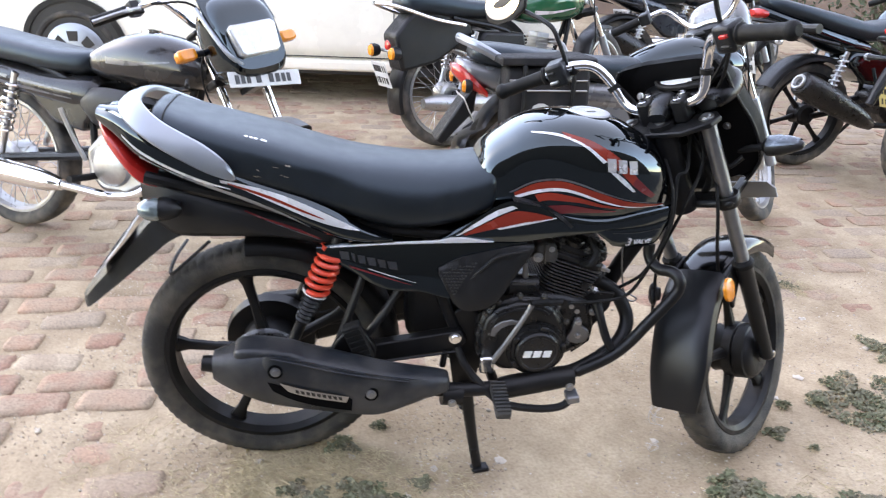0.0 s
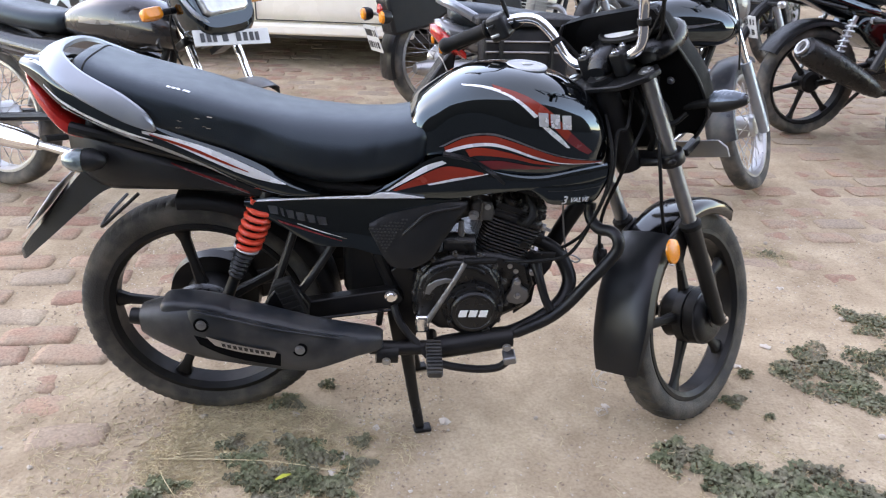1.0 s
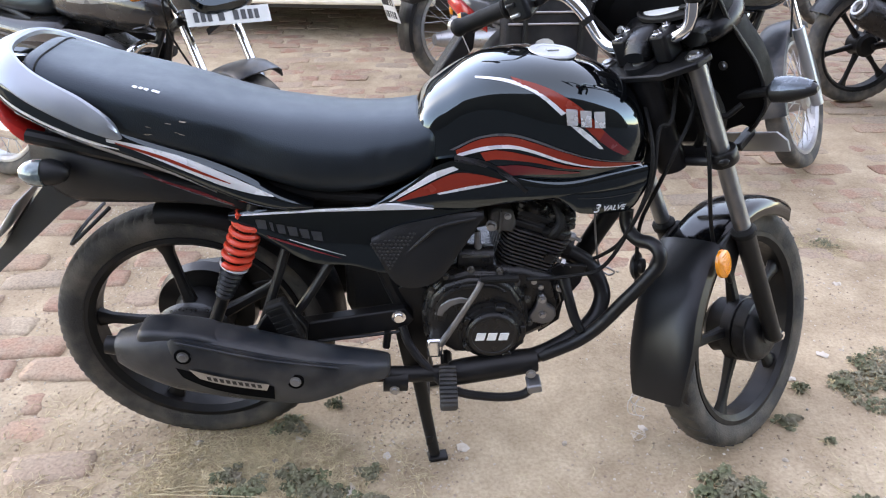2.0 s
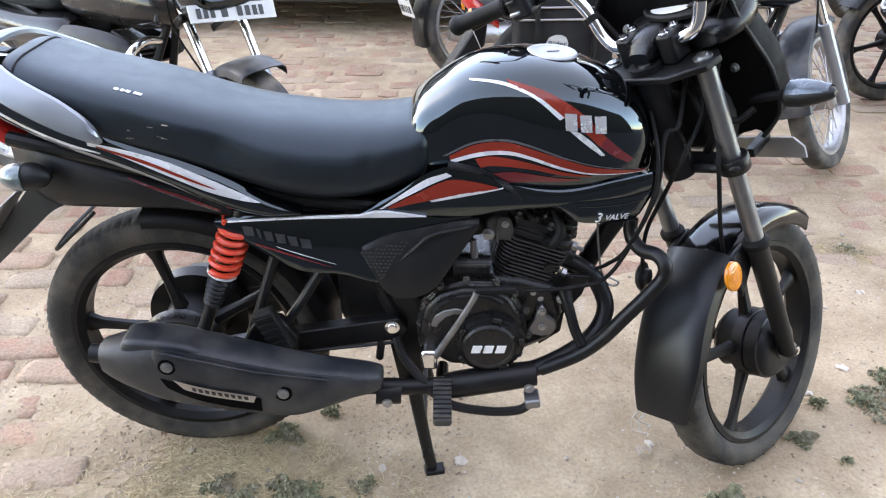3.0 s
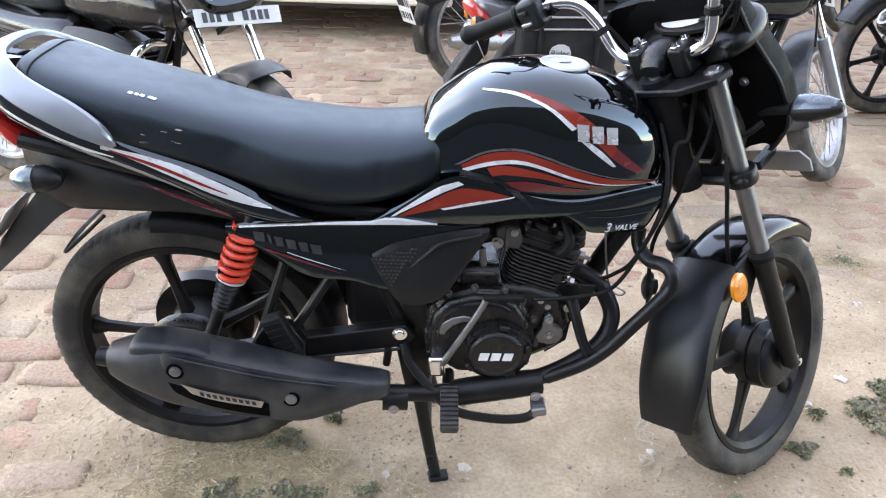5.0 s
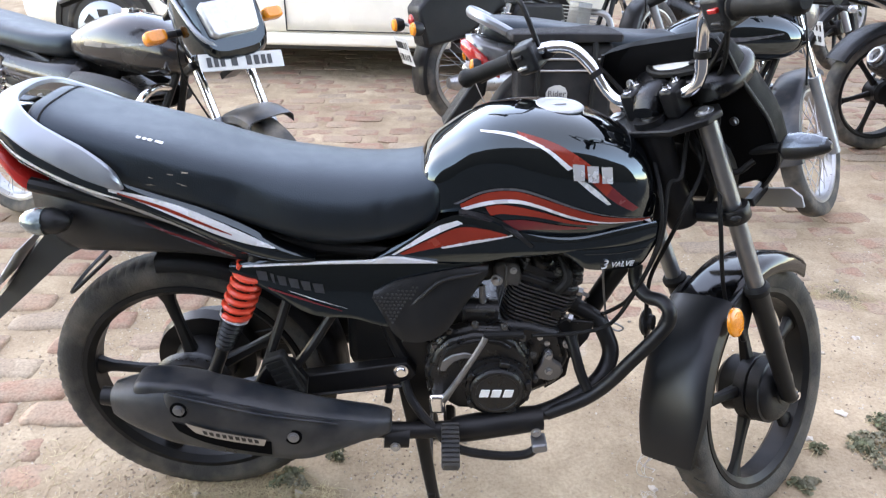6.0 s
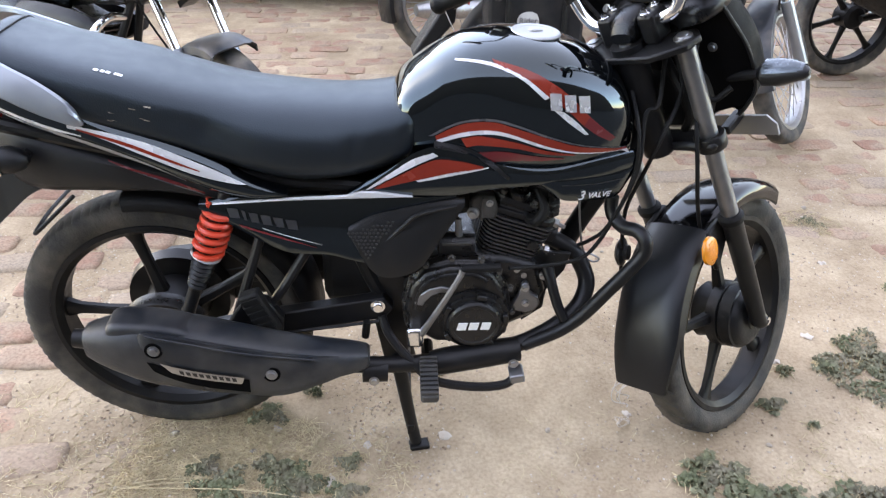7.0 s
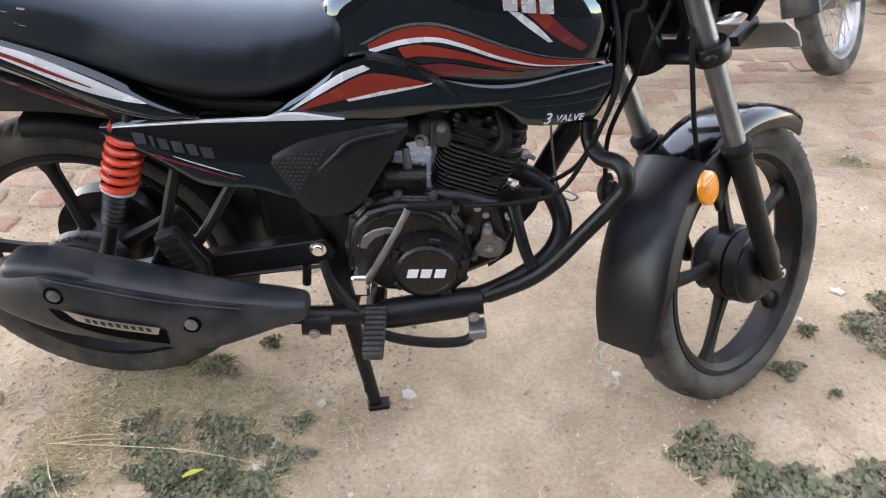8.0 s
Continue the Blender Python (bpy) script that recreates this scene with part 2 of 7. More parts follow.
def ground_material():
    m, n, l, p = nodes_of("dusty_sand")
    tc = n.new("ShaderNodeTexCoord")
    big, mid, fine = (n.new("ShaderNodeTexNoise") for _ in range(3))
    for t, s, d in ((big, 1.9, 6), (mid, 6.5, 9), (fine, 110.0, 8)):
        t.inputs["Scale"].default_value, t.inputs["Detail"].default_value, t.inputs["Roughness"].default_value = s, d, 0.6
        l.new(tc.outputs["Object"], t.inputs["Vector"])
    r1 = n.new("ShaderNodeValToRGB")
    r1.color_ramp.elements[0].position, r1.color_ramp.elements[0].color = 0.34, (0.318, 0.248, 0.168, 1)
    r1.color_ramp.elements[1].position, r1.color_ramp.elements[1].color = 0.66, (0.455, 0.368, 0.260, 1)
    l.new(mid.outputs["Fac"], r1.inputs["Fac"])
    r2 = n.new("ShaderNodeValToRGB")
    r2.color_ramp.elements[0].position, r2.color_ramp.elements[0].color = 0.36, (0.75, 0.70, 0.64, 1)
    r2.color_ramp.elements[1].position, r2.color_ramp.elements[1].color = 0.65, (1.08, 1.06, 1.02, 1)
    l.new(big.outputs["Fac"], r2.inputs["Fac"])
    r3 = n.new("ShaderNodeValToRGB")
    r3.color_ramp.elements[0].position, r3.color_ramp.elements[0].color = 0.34, (0.86, 0.84, 0.82, 1)
    r3.color_ramp.elements[1].position, r3.color_ramp.elements[1].color = 0.60, (1.12, 1.12, 1.12, 1)
    l.new(fine.outputs["Fac"], r3.inputs["Fac"])
    cur = r1.outputs[0]
    for r in (r2, r3):
        mx = n.new("ShaderNodeMix")
        mx.data_type, mx.blend_type = "RGBA", "MULTIPLY"
        mx.inputs["Factor"].default_value = 1
        l.new(cur, mx.inputs["A"])
        l.new(r.outputs[0], mx.inputs["B"])
        cur = mx.outputs["Result"]
    # unseen dark ground added on the south side, for the black panels to reflect
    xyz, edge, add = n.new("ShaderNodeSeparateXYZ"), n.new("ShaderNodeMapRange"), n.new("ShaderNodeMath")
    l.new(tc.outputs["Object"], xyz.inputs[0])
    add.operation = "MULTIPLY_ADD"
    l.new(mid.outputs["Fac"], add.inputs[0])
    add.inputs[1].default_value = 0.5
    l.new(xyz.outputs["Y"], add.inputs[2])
    edge.inputs["From Min"].default_value, edge.inputs["From Max"].default_value = DARK_GROUND_Y + 0.08, DARK_GROUND_Y + 0.26
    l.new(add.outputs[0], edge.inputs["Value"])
    dark_ground, mxr = n.new("ShaderNodeValToRGB"), n.new("ShaderNodeMix")
    dark_ground.color_ramp.elements[0].color, dark_ground.color_ramp.elements[1].color = (0.030, 0.029, 0.028, 1), (0.075, 0.070, 0.064, 1)
    l.new(fine.outputs["Fac"], dark_ground.inputs["Fac"])
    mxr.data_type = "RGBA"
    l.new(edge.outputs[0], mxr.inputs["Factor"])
    l.new(dark_ground.outputs[0], mxr.inputs["A"])
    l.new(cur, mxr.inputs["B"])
    l.new(mxr.outputs["Result"], p.inputs["Base Color"])
    p.inputs["Roughness"].default_value = 0.95
    b1, b2 = n.new("ShaderNodeBump"), n.new("ShaderNodeBump")
    b1.inputs["Strength"].default_value, b1.inputs["Distance"].default_value = 0.75, 0.026
    b2.inputs["Strength"].default_value, b2.inputs["Distance"].default_value = 0.45, 0.004
    l.new(mid.outputs["Fac"], b1.inputs["Height"])
    l.new(fine.outputs["Fac"], b2.inputs["Height"])
    l.new(b1.outputs["Normal"], b2.inputs["Normal"])
    l.new(b2.outputs["Normal"], p.inputs["Normal"])
    return m


def brick_material():
    m, n, l, p = nodes_of("worn_brick")
    tc, oi, geo = n.new("ShaderNodeTexCoord"), n.new("ShaderNodeObjectInfo"), n.new("ShaderNodeNewGeometry")
    add = n.new("ShaderNodeMath")
    add.operation = "ADD"
    l.new(oi.outputs["Random"], add.inputs[0])
    l.new(geo.outputs["Random Per Island"], add.inputs[1])
    fr = n.new("ShaderNodeMath")
    fr.operation = "FRACT"
    l.new(add.outputs[0], fr.inputs[0])
    r = n.new("ShaderNodeValToRGB")
    e = r.color_ramp.elements
    e[0].position, e[0].color = 0.0, (0.275, 0.150, 0.102, 1)
    e[1].position, e[1].color = 1.0, (0.43, 0.340, 0.240, 1)
    e.new(0.3).color = (0.325, 0.190, 0.130, 1)
    e.new(0.6).color = (0.395, 0.250, 0.165, 1)
    e.new(0.8).color = (0.310, 0.243, 0.180, 1)
    l.new(fr.outputs[0], r.inputs["Fac"])
    t, t2 = n.new("ShaderNodeTexNoise"), n.new("ShaderNodeTexNoise")
    t.inputs["Scale"].default_value, t.inputs["Detail"].default_value = 11, 10
    t2.inputs["Scale"].default_value, t2.inputs["Detail"].default_value = 120, 6
    for x in (t, t2):
        l.new(geo.outputs["Position"], x.inputs["Vector"])
    mr = n.new("ShaderNodeMapRange")
    mr.inputs["From Min"].default_value, mr.inputs["From Max"].default_value = 0.39, 0.58
    mr.inputs["To Min"].default_value, mr.inputs["To Max"].default_value = 0.04, 0.84
    l.new(t.outputs["Fac"], mr.inputs["Value"])
    mx = n.new("ShaderNodeMix")
    mx.data_type = "RGBA"
    l.new(mr.outputs[0], mx.inputs["Factor"])
    l.new(r.outputs[0], mx.inputs["A"])
    mx.inputs["B"].default_value = (0.338, 0.256, 0.180, 1)
    mr2 = n.new("ShaderNodeMapRange")
    mr2.inputs["From Min"].default_value, mr2.inputs["From Max"].default_value = 0.3, 0.65
    mr2.inputs["To Min"].default_value, mr2.inputs["To Max"].default_value = 0.7, 1.12
    l.new(t2.outputs["Fac"], mr2.inputs["Value"])
    mm = n.new("ShaderNodeMix")
    mm.data_type, mm.blend_type = "RGBA", "MULTIPLY"
    mm.inputs["Factor"].default_value = 1
    l.new(mx.outputs["Result"], mm.inputs["A"])
    l.new(mr2.outputs[0], mm.inputs["B"])
    l.new(mm.outputs["Result"], p.inputs["Base Color"])
    p.inputs["Roughness"].default_value = 0.92
    b = n.new("ShaderNodeBump")
    b.inputs["Strength"].default_value, b.inputs["Distance"].default_value = 0.45, 0.004
    l.new(t2.outputs["Fac"], b.inputs["Height"])
    l.new(b.outputs["Normal"], p.inputs["Normal"])
    return m


M_GROUND = ground_material()
M_BRICK = brick_material()


# ---- mesh helpers ----
def part(name, bm, material, parent=None, label="", smooth=34, bevel=0.0):
    """Links a bmesh as one mesh object, under a thing or a part."""
    bmesh.ops.recalc_face_normals(bm, faces=bm.faces[:])
    if smooth:
        for f in bm.faces:
            f.smooth = True
        for e in bm.edges:
            if len(e.link_faces) == 2 and e.calc_face_angle(0) > radians(smooth):
                e.smooth = False
    me = bpy.data.meshes.new(name)
    bm.to_mesh(me)
    bm.free()
    me.materials.append(material)
    ob = new(name, me)
    if bevel:
        bv = ob.modifiers.new("bevel", "BEVEL")
        bv.width, bv.segments, bv.limit_method, bv.angle_limit = bevel, 2, "ANGLE", radians(40)
    if parent:
        ob.parent = parent
        ob.matrix_parent_inverse = Matrix.Identity(4)
    if label:
        tagged(ob, label)
    return ob


def spline(pts, n=6):
    """A smooth line through points of any dimension."""
    p = [np.array(q, float) for q in pts]
    if len(p) < 3:
        return [p[0] + (p[-1] - p[0]) * i / n for i in range(n + 1)]
    p = [2 * p[0] - p[1], *p, 2 * p[-1] - p[-2]]
    out = []
    for i in range(1, len(p) - 2):
        for k in range(n):
            t = k / n
            out.append(0.5 * (2 * p[i] + (p[i + 1] - p[i - 1]) * t + (2 * p[i - 1] - 5 * p[i] + 4 * p[i + 1] - p[i + 2]) * t * t
                              + (3 * p[i] - p[i - 1] - 3 * p[i + 1] + p[i + 2]) * t ** 3))
    return out + [p[-2]]


def loft(bm, rings, cap=True, closed=True):
    vs = [[bm.verts.new(tuple(q)) for q in ring] for ring in rings]
    k = len(vs[0])
    for a, b in zip(vs, vs[1:]):
        for i in range(k if closed else k - 1):
            j = (i + 1) % k
            bm.faces.new((a[i], a[j], b[j], b[i]))
    if cap and closed:
        bm.faces.new(vs[0][::-1])
        bm.faces.new(vs[-1])
    return bm


def tube(bm, pts, r, seg=10, n=5, curved=True):
    """A round bar along points; r: one radius, or one for each point."""
    rs = [r] * len(pts) if isinstance(r, (int, float)) else list(r)
    q = [np.array([*p, a], float) for p, a in zip(pts, rs)]
    if curved and len(q) > 2:
        q = spline(q, n)
    c = [Vector(v[:3]) for v in q]
    up, rings = None, []
    for i, v in enumerate(c):
        d = (c[min(i + 1, len(c) - 1)] - c[max(i - 1, 0)]).normalized()
        if up is None:
            up = d.orthogonal().normalized()
        up = (up - d * up.dot(d)).normalized()
        s = d.cross(up)
        rings.append([v + (up * math.cos(a) + s * math.sin(a)) * q[i][3] for a in (2 * math.pi * k / seg for k in range(seg))])
    return loft(bm, rings)


def lathe(bm, prof, o=(0, 0, 0), axis=(0, 1, 0), seg=40, closed=False):
    """Turns a profile of (along the axis, radius) round the axis."""
    ax = Vector(axis).normalized()
    u = ax.orthogonal().normalized()
    w = ax.cross(u)
    o = Vector(o)
    rings = [[o + ax * a + (u * math.cos(t) + w * math.sin(t)) * max(r, 1e-4) for a, r in prof] for t in (2 * math.pi * k / seg for k in range(seg))]
    vs = [[bm.verts.new(q) for q in ring] for ring in rings]
    k = len(prof)
    for i in range(seg):
        a, b = vs[i], vs[(i + 1) % seg]
        for j in range(k if closed else k - 1):
            h = (j + 1) % k
            bm.faces.new((a[j], a[h], b[h], b[j]))
    if not closed:
        for e in (0, -1):
            if prof[e][1] > 2e-4:
                bm.faces.new([vs[i][e] for i in range(seg)])
    return bm


def prism(bm, poly, y0, y1):
    """A plate of outline (x, z) between two values of y."""
    return loft(bm, [[(x, y0, z) for x, z in poly], [(x, y1, z) for x, z in poly]])


def box(bm, c, s, m=None):
    g = bmesh.ops.create_cube(bm, size=1, matrix=(m or Matrix.Identity(4)) @ Matrix.Translation(c) @ Matrix.Diagonal((*s, 1)))
    return bm


def moved(bm, m):
    bm.transform(m)
    return bm


def B():
    return bmesh.new()


def sec(x, zc, hz, w, yc=0.0, n=2.4, k=28, flat=0.0):
    """One rounded cross-section in the plane x = const."""
    out = []
    for i in range(k):
        a = 2 * math.pi * i / k
        c, s = math.cos(a), math.sin(a)
        y = w * math.copysign(abs(c) ** (2 / n), c)
        z = hz * math.copysign(abs(s) ** (2 / n), s)
        out.append((x, yc + y, zc + (z if z > 0 or not flat else z * (1 - flat))))
    return out


def bolt(name, at, r, axis, parent, material=None, h=0.008):
    bm = lathe(B(), [(0, r * 1.5), (h * 0.35, r * 1.5), (h * 0.4, r), (h, r * 0.92), (h, 0.0)], at, axis, 12)
    return part(name, bm, material or M_STEEL, parent)


# ---- wheels ----
def tyre_mesh(R, w, knobs=52):
    """A tyre with its tread blocks moulded into the one skin."""
    rim = R * 0.795
    prof = [(-0.36, 0.0, 0), (-0.5, 0.35, 0), (-0.51, 0.60, 0), (-0.46, 0.80, 0.3), (-0.40, 0.90, 1), (-0.28, 0.955, 1), (-0.16, 0.985, 0.6), (-0.05, 1.0, 0), (0.05, 1.0, 0), (0.16, 0.985, -0.6),
            (0.28, 0.955, -1), (0.40, 0.90, -1), (0.46, 0.80, -0.3), (0.51, 0.60, 0), (0.5, 0.35, 0), (0.36, 0.0, 0)]
    seg = knobs * 4 if knobs else 72
    rings = []
    for k in range(seg):
        a = 2 * math.pi * k / seg
        ring = []
        for y, f, q in prof:
            r = rim + (R - rim) * f
            if knobs and q:
                groove = k % 4 == (0 if q > 0 else 2)
                r -= 0.0038 * abs(q) * groove
            ring.append((r * math.cos(a), y * w, r * math.sin(a)))
        rings.append(ring)
    bm = B()
    vs = [[bm.verts.new(q) for q in ring] for ring in rings]
    for k in range(seg):
        p, q = vs[k], vs[(k + 1) % seg]
        for j in range(len(prof)):
            h = (j + 1) % len(prof)
            bm.faces.new((p[j], p[h], q[h], q[j]))
    return bm


def rim_mesh(R, w):
    r = R * 0.805
    return lathe(B(), [(-w * 0.42, r), (-w * 0.37, r + 0.002), (-w * 0.34, r - 0.006), (-w * 0.22, r - 0.014), (w * 0.22, r - 0.014), (w * 0.34, r - 0.006), (w * 0.37, r + 0.002), (w * 0.42, r),
                       (w * 0.42, r - 0.010), (w * 0.28, r - 0.022), (-w * 0.28, r - 0.022), (-w * 0.42, r - 0.010)], seg=64, closed=True)


def alloy_spoke(R, w, ang):
    r = R * 0.805 - 0.016
    bm = B()
    rings = []
    for t, ww, th in ((0.035, 0.034, 0.030), (0.08, 0.026, 0.024), (r * 0.6, 0.021, 0.018), (r * 0.85, 0.025, 0.018), (r, 0.046, 0.026)):
        rings.append([(a * ww * 0.5, b * th * 0.5, t) for a, b in ((-1, -0.6), (-0.6, -1), (0.6, -1), (1, -0.6), (1, 0.6), (0.6, 1), (-0.6, 1), (-1, 0.6))])
    loft(bm, rings)
    return moved(bm, Matrix.Rotation(ang, 4, "Y"))


def wheel(parent, m, R, w, spokes="alloy", turn=0.0, rim_mat=None, hub_r=0.06, hub_w=0.11, knobs=44, count=5, tyre_mat=None):
    """A wheel with its axle along y, laid at m."""
    wh = part("wheel", moved(lathe(B(), [(-hub_w / 2, 0.0), (-hub_w / 2, hub_r * 0.75), (-hub_w * 0.38, hub_r), (-hub_w * 0.3, hub_r * 0.95), (hub_w * 0.3, hub_r * 0.95), (hub_w * 0.38, hub_r), (hub_w / 2, hub_r * 0.8), (hub_w / 2, 0.0)], seg=32), m),
              M_RIM if spokes == "alloy" else M_STEEL, parent)
    part("tyre", moved(tyre_mesh(R, w, knobs), m), tyre_mat or M_RUBBER, wh)
    part("rim", moved(rim_mesh(R, w), m), rim_mat or M_RIM, wh)
    if spokes == "alloy":
        for i in range(count):
            part("spoke", moved(alloy_spoke(R, w, turn + 2 * math.pi * i / count), m), M_RIM, wh)
    else:
        r = R * 0.805 - 0.018
        for i in range(36):
            a = 2 * math.pi * i / 36
            s = 1 if i % 2 else -1
            a2 = a + (0.55 if (i // 2) % 2 else -0.55)
            bm = tube(B(), [(math.cos(a2) * hub_r * 0.85, s * hub_w * 0.34, math.sin(a2) * hub_r * 0.85), (math.cos(a) * r, s * 0.004, math.sin(a) * r)], 0.0017, 5, curved=False)
            part("spoke", moved(bm, m), M_STEEL, wh)
    return wh


def arc_guard(c, R, a0, a1, half, depth=0.02, k=22, th=0.004, flare=None, lip=None, right=None):
    """A mudguard round a wheel's centre c (x, z): a curved sheet from angle a0 to a1, degrees from straight ahead."""
    rings = []
    for i in range(k + 1):
        t = i / k
        a = radians(a0 + (a1 - a0) * t)
        h = half * (flare(t) if flare else 1)
        dp = depth * (lip(t) if lip else 1)
        ring = []
        for off in (0, th):
            cs = [(-1, -dp), (-0.96, -dp * 0.4), (-0.8, -dp * 0.12), (-0.4, 0), (0.4, 0), (0.8, -dp * 0.12), (0.96, -dp * 0.4), (1, -dp)]
            if off:
                cs = [(s * (1 + 0.003 / half), d) for s, d in cs[::-1]]
            for s, d in cs:
                rr = R + d + off
                ring.append((c[0] + rr * math.cos(a), s * h * (right(t) if right and s < 0 else 1), c[1] + rr * math.sin(a)))
        rings.append(ring)
    return loft(B(), rings)


def steer_frame(x0, rake, steer, y0=0.0, z0=0.0):
    """Axes of a turned fork: ahead, left and up along the steering axis, from its foot on the ground."""
    d, e = radians(steer), radians(rake)
    f = (math.cos(e) * math.cos(d), math.sin(d), math.sin(e) * math.cos(d))
    lft = (-math.cos(e) * math.sin(d), math.cos(d), -math.sin(e) * math.sin(d))
    a = (-math.sin(e), 0, math.cos(e))
    m = Matrix((f, lft, a)).transposed().to_4x4()
    m.translation = (x0, y0, z0)
    return m


def characters(plate, m, w, h, rows=1, seed=1):
    """Plain bars in place of characters, on a plate in the plane (y, z) that faces +x."""
    rnd = random.Random(seed)
    for r in range(rows):
        z, x = (rows / 2 - r - 0.5) * h / rows, -w * 0.45
        while x < w * 0.41:
            ww = w * rnd.uniform(0.05, 0.075)
            part("character", moved(box(B(), (0, x + ww / 2, z), (0.002, ww, h * 0.55 / rows)), m), M_FLATBLACK, plate, smooth=0)
            x += ww * (2.6 if rnd.random() < 0.25 else 1.55)


from mathutils.bvhtree import BVHTree


def tree_of(*obs):
    """What decals are laid on: the side faces of some meshes."""
    verts, faces = [], []
    for ob in obs:
        k = len(verts)
        verts += [v.co.copy() for v in ob.data.vertices]
        faces += [[i + k for i in p.vertices] for p in ob.data.polygons]
    return BVHTree.FromPolygons(verts, faces)


def decal(name, top, low, tree, material, parent, n=8, across=5, lift=0.0014, side=-1, label=""):
    """A sticker between two lines of (x, z), laid on the flank of a form."""
    a, b = spline(top, n), spline(low, n)
    k = max(len(a), len(b))
    pick = lambda s, i: s[round(i * (len(s) - 1) / (k - 1))] if len(s) != k else s[i]
    bm, rows = B(), []
    for i in range(k):
        p, q = pick(a, i), pick(b, i)
        row = []
        for j in range(across):
            x, z = p + (q - p) * j / (across - 1)
            hit = tree.ray_cast(Vector((x, side * 1.0, z)), Vector((0, -side, 0)))
            row.append(bm.verts.new((x, hit[0].y + side * lift, z)) if hit[0] else None)
        rows.append(row)
    for r, s in zip(rows, rows[1:]):
        for j in range(across - 1):
            q = (r[j], r[j + 1], s[j + 1], s[j])
            if None not in q:
                bm.faces.new(q)
    return part(name, bm, material, parent, label)


def skin(stations, bulge=0.012, th=0.010, m=9, n=6, side=-1, lean=0.0):
    """A shaped side panel through stations of (x, lower z, upper z, half-width)."""
    rings = []
    for x, z0, z1, y0 in spline(stations, n):
        out, inn = [], []
        for i in range(m):
            t = i / (m - 1)
            e = 1 - abs(2 * t - 1) ** 4
            y = y0 + lean * (0.60 - (z0 + (z1 - z0) * t))
            out.append((x, side * (y + bulge * e), z0 + (z1 - z0) * t))
            inn.append((x, side * (y - th + bulge * e * 0.8), z0 + (z1 - z0) * (0.04 + 0.92 * t)))
        rings.append(out + inn[::-1])
    return loft(B(), rings)


def body(stations, k=32, n=6, power=2.4):
    """A closed rounded form through stations of (x, lower z, upper z, half-width)."""
    return loft(B(), [sec(x, (a + b) / 2, max((b - a) / 2, 0.002), max(w, 0.002), n=power, k=k) for x, a, b, w in spline(stations, n)])


def spring(a, b, r, wire, turns, n=14):
    a, b = Vector(a), Vector(b)
    d = (b - a).normalized()
    u = d.orthogonal().normalized()
    w = d.cross(u)
    k = turns * n
    return tube(B(), [a.lerp(b, i / k) + (u * math.cos(2 * math.pi * i / n) + w * math.sin(2 * math.pi * i / n)) * r for i in range(k + 1)], wire, 7, curved=False)


def lettering(text, size, m, parent, material, name="lettering", shear=0.0):
    cu = bpy.data.curves.new(name, "FONT")
    cu.body, cu.size, cu.extrude, cu.align_x, cu.align_y, cu.shear = text, size, 0.0008, "CENTER", "CENTER", shear
    tmp = bpy.data.objects.new(name, cu)
    me = bpy.data.meshes.new_from_object(tmp)
    bpy.data.objects.remove(tmp)
    me.transform(m)
    me.materials.clear()
    me.materials.append(material)
    ob = new(name, me)
    ob.parent = parent
    return ob


# ---- the black motorcycle on its centre stand ----
SIDE = Matrix(((1, 0, 0, 0), (0, 0, -1, 0), (0, 1, 0, 0), (0, 0, 0, 1)))  # lays (x, y) drawings on the right flank


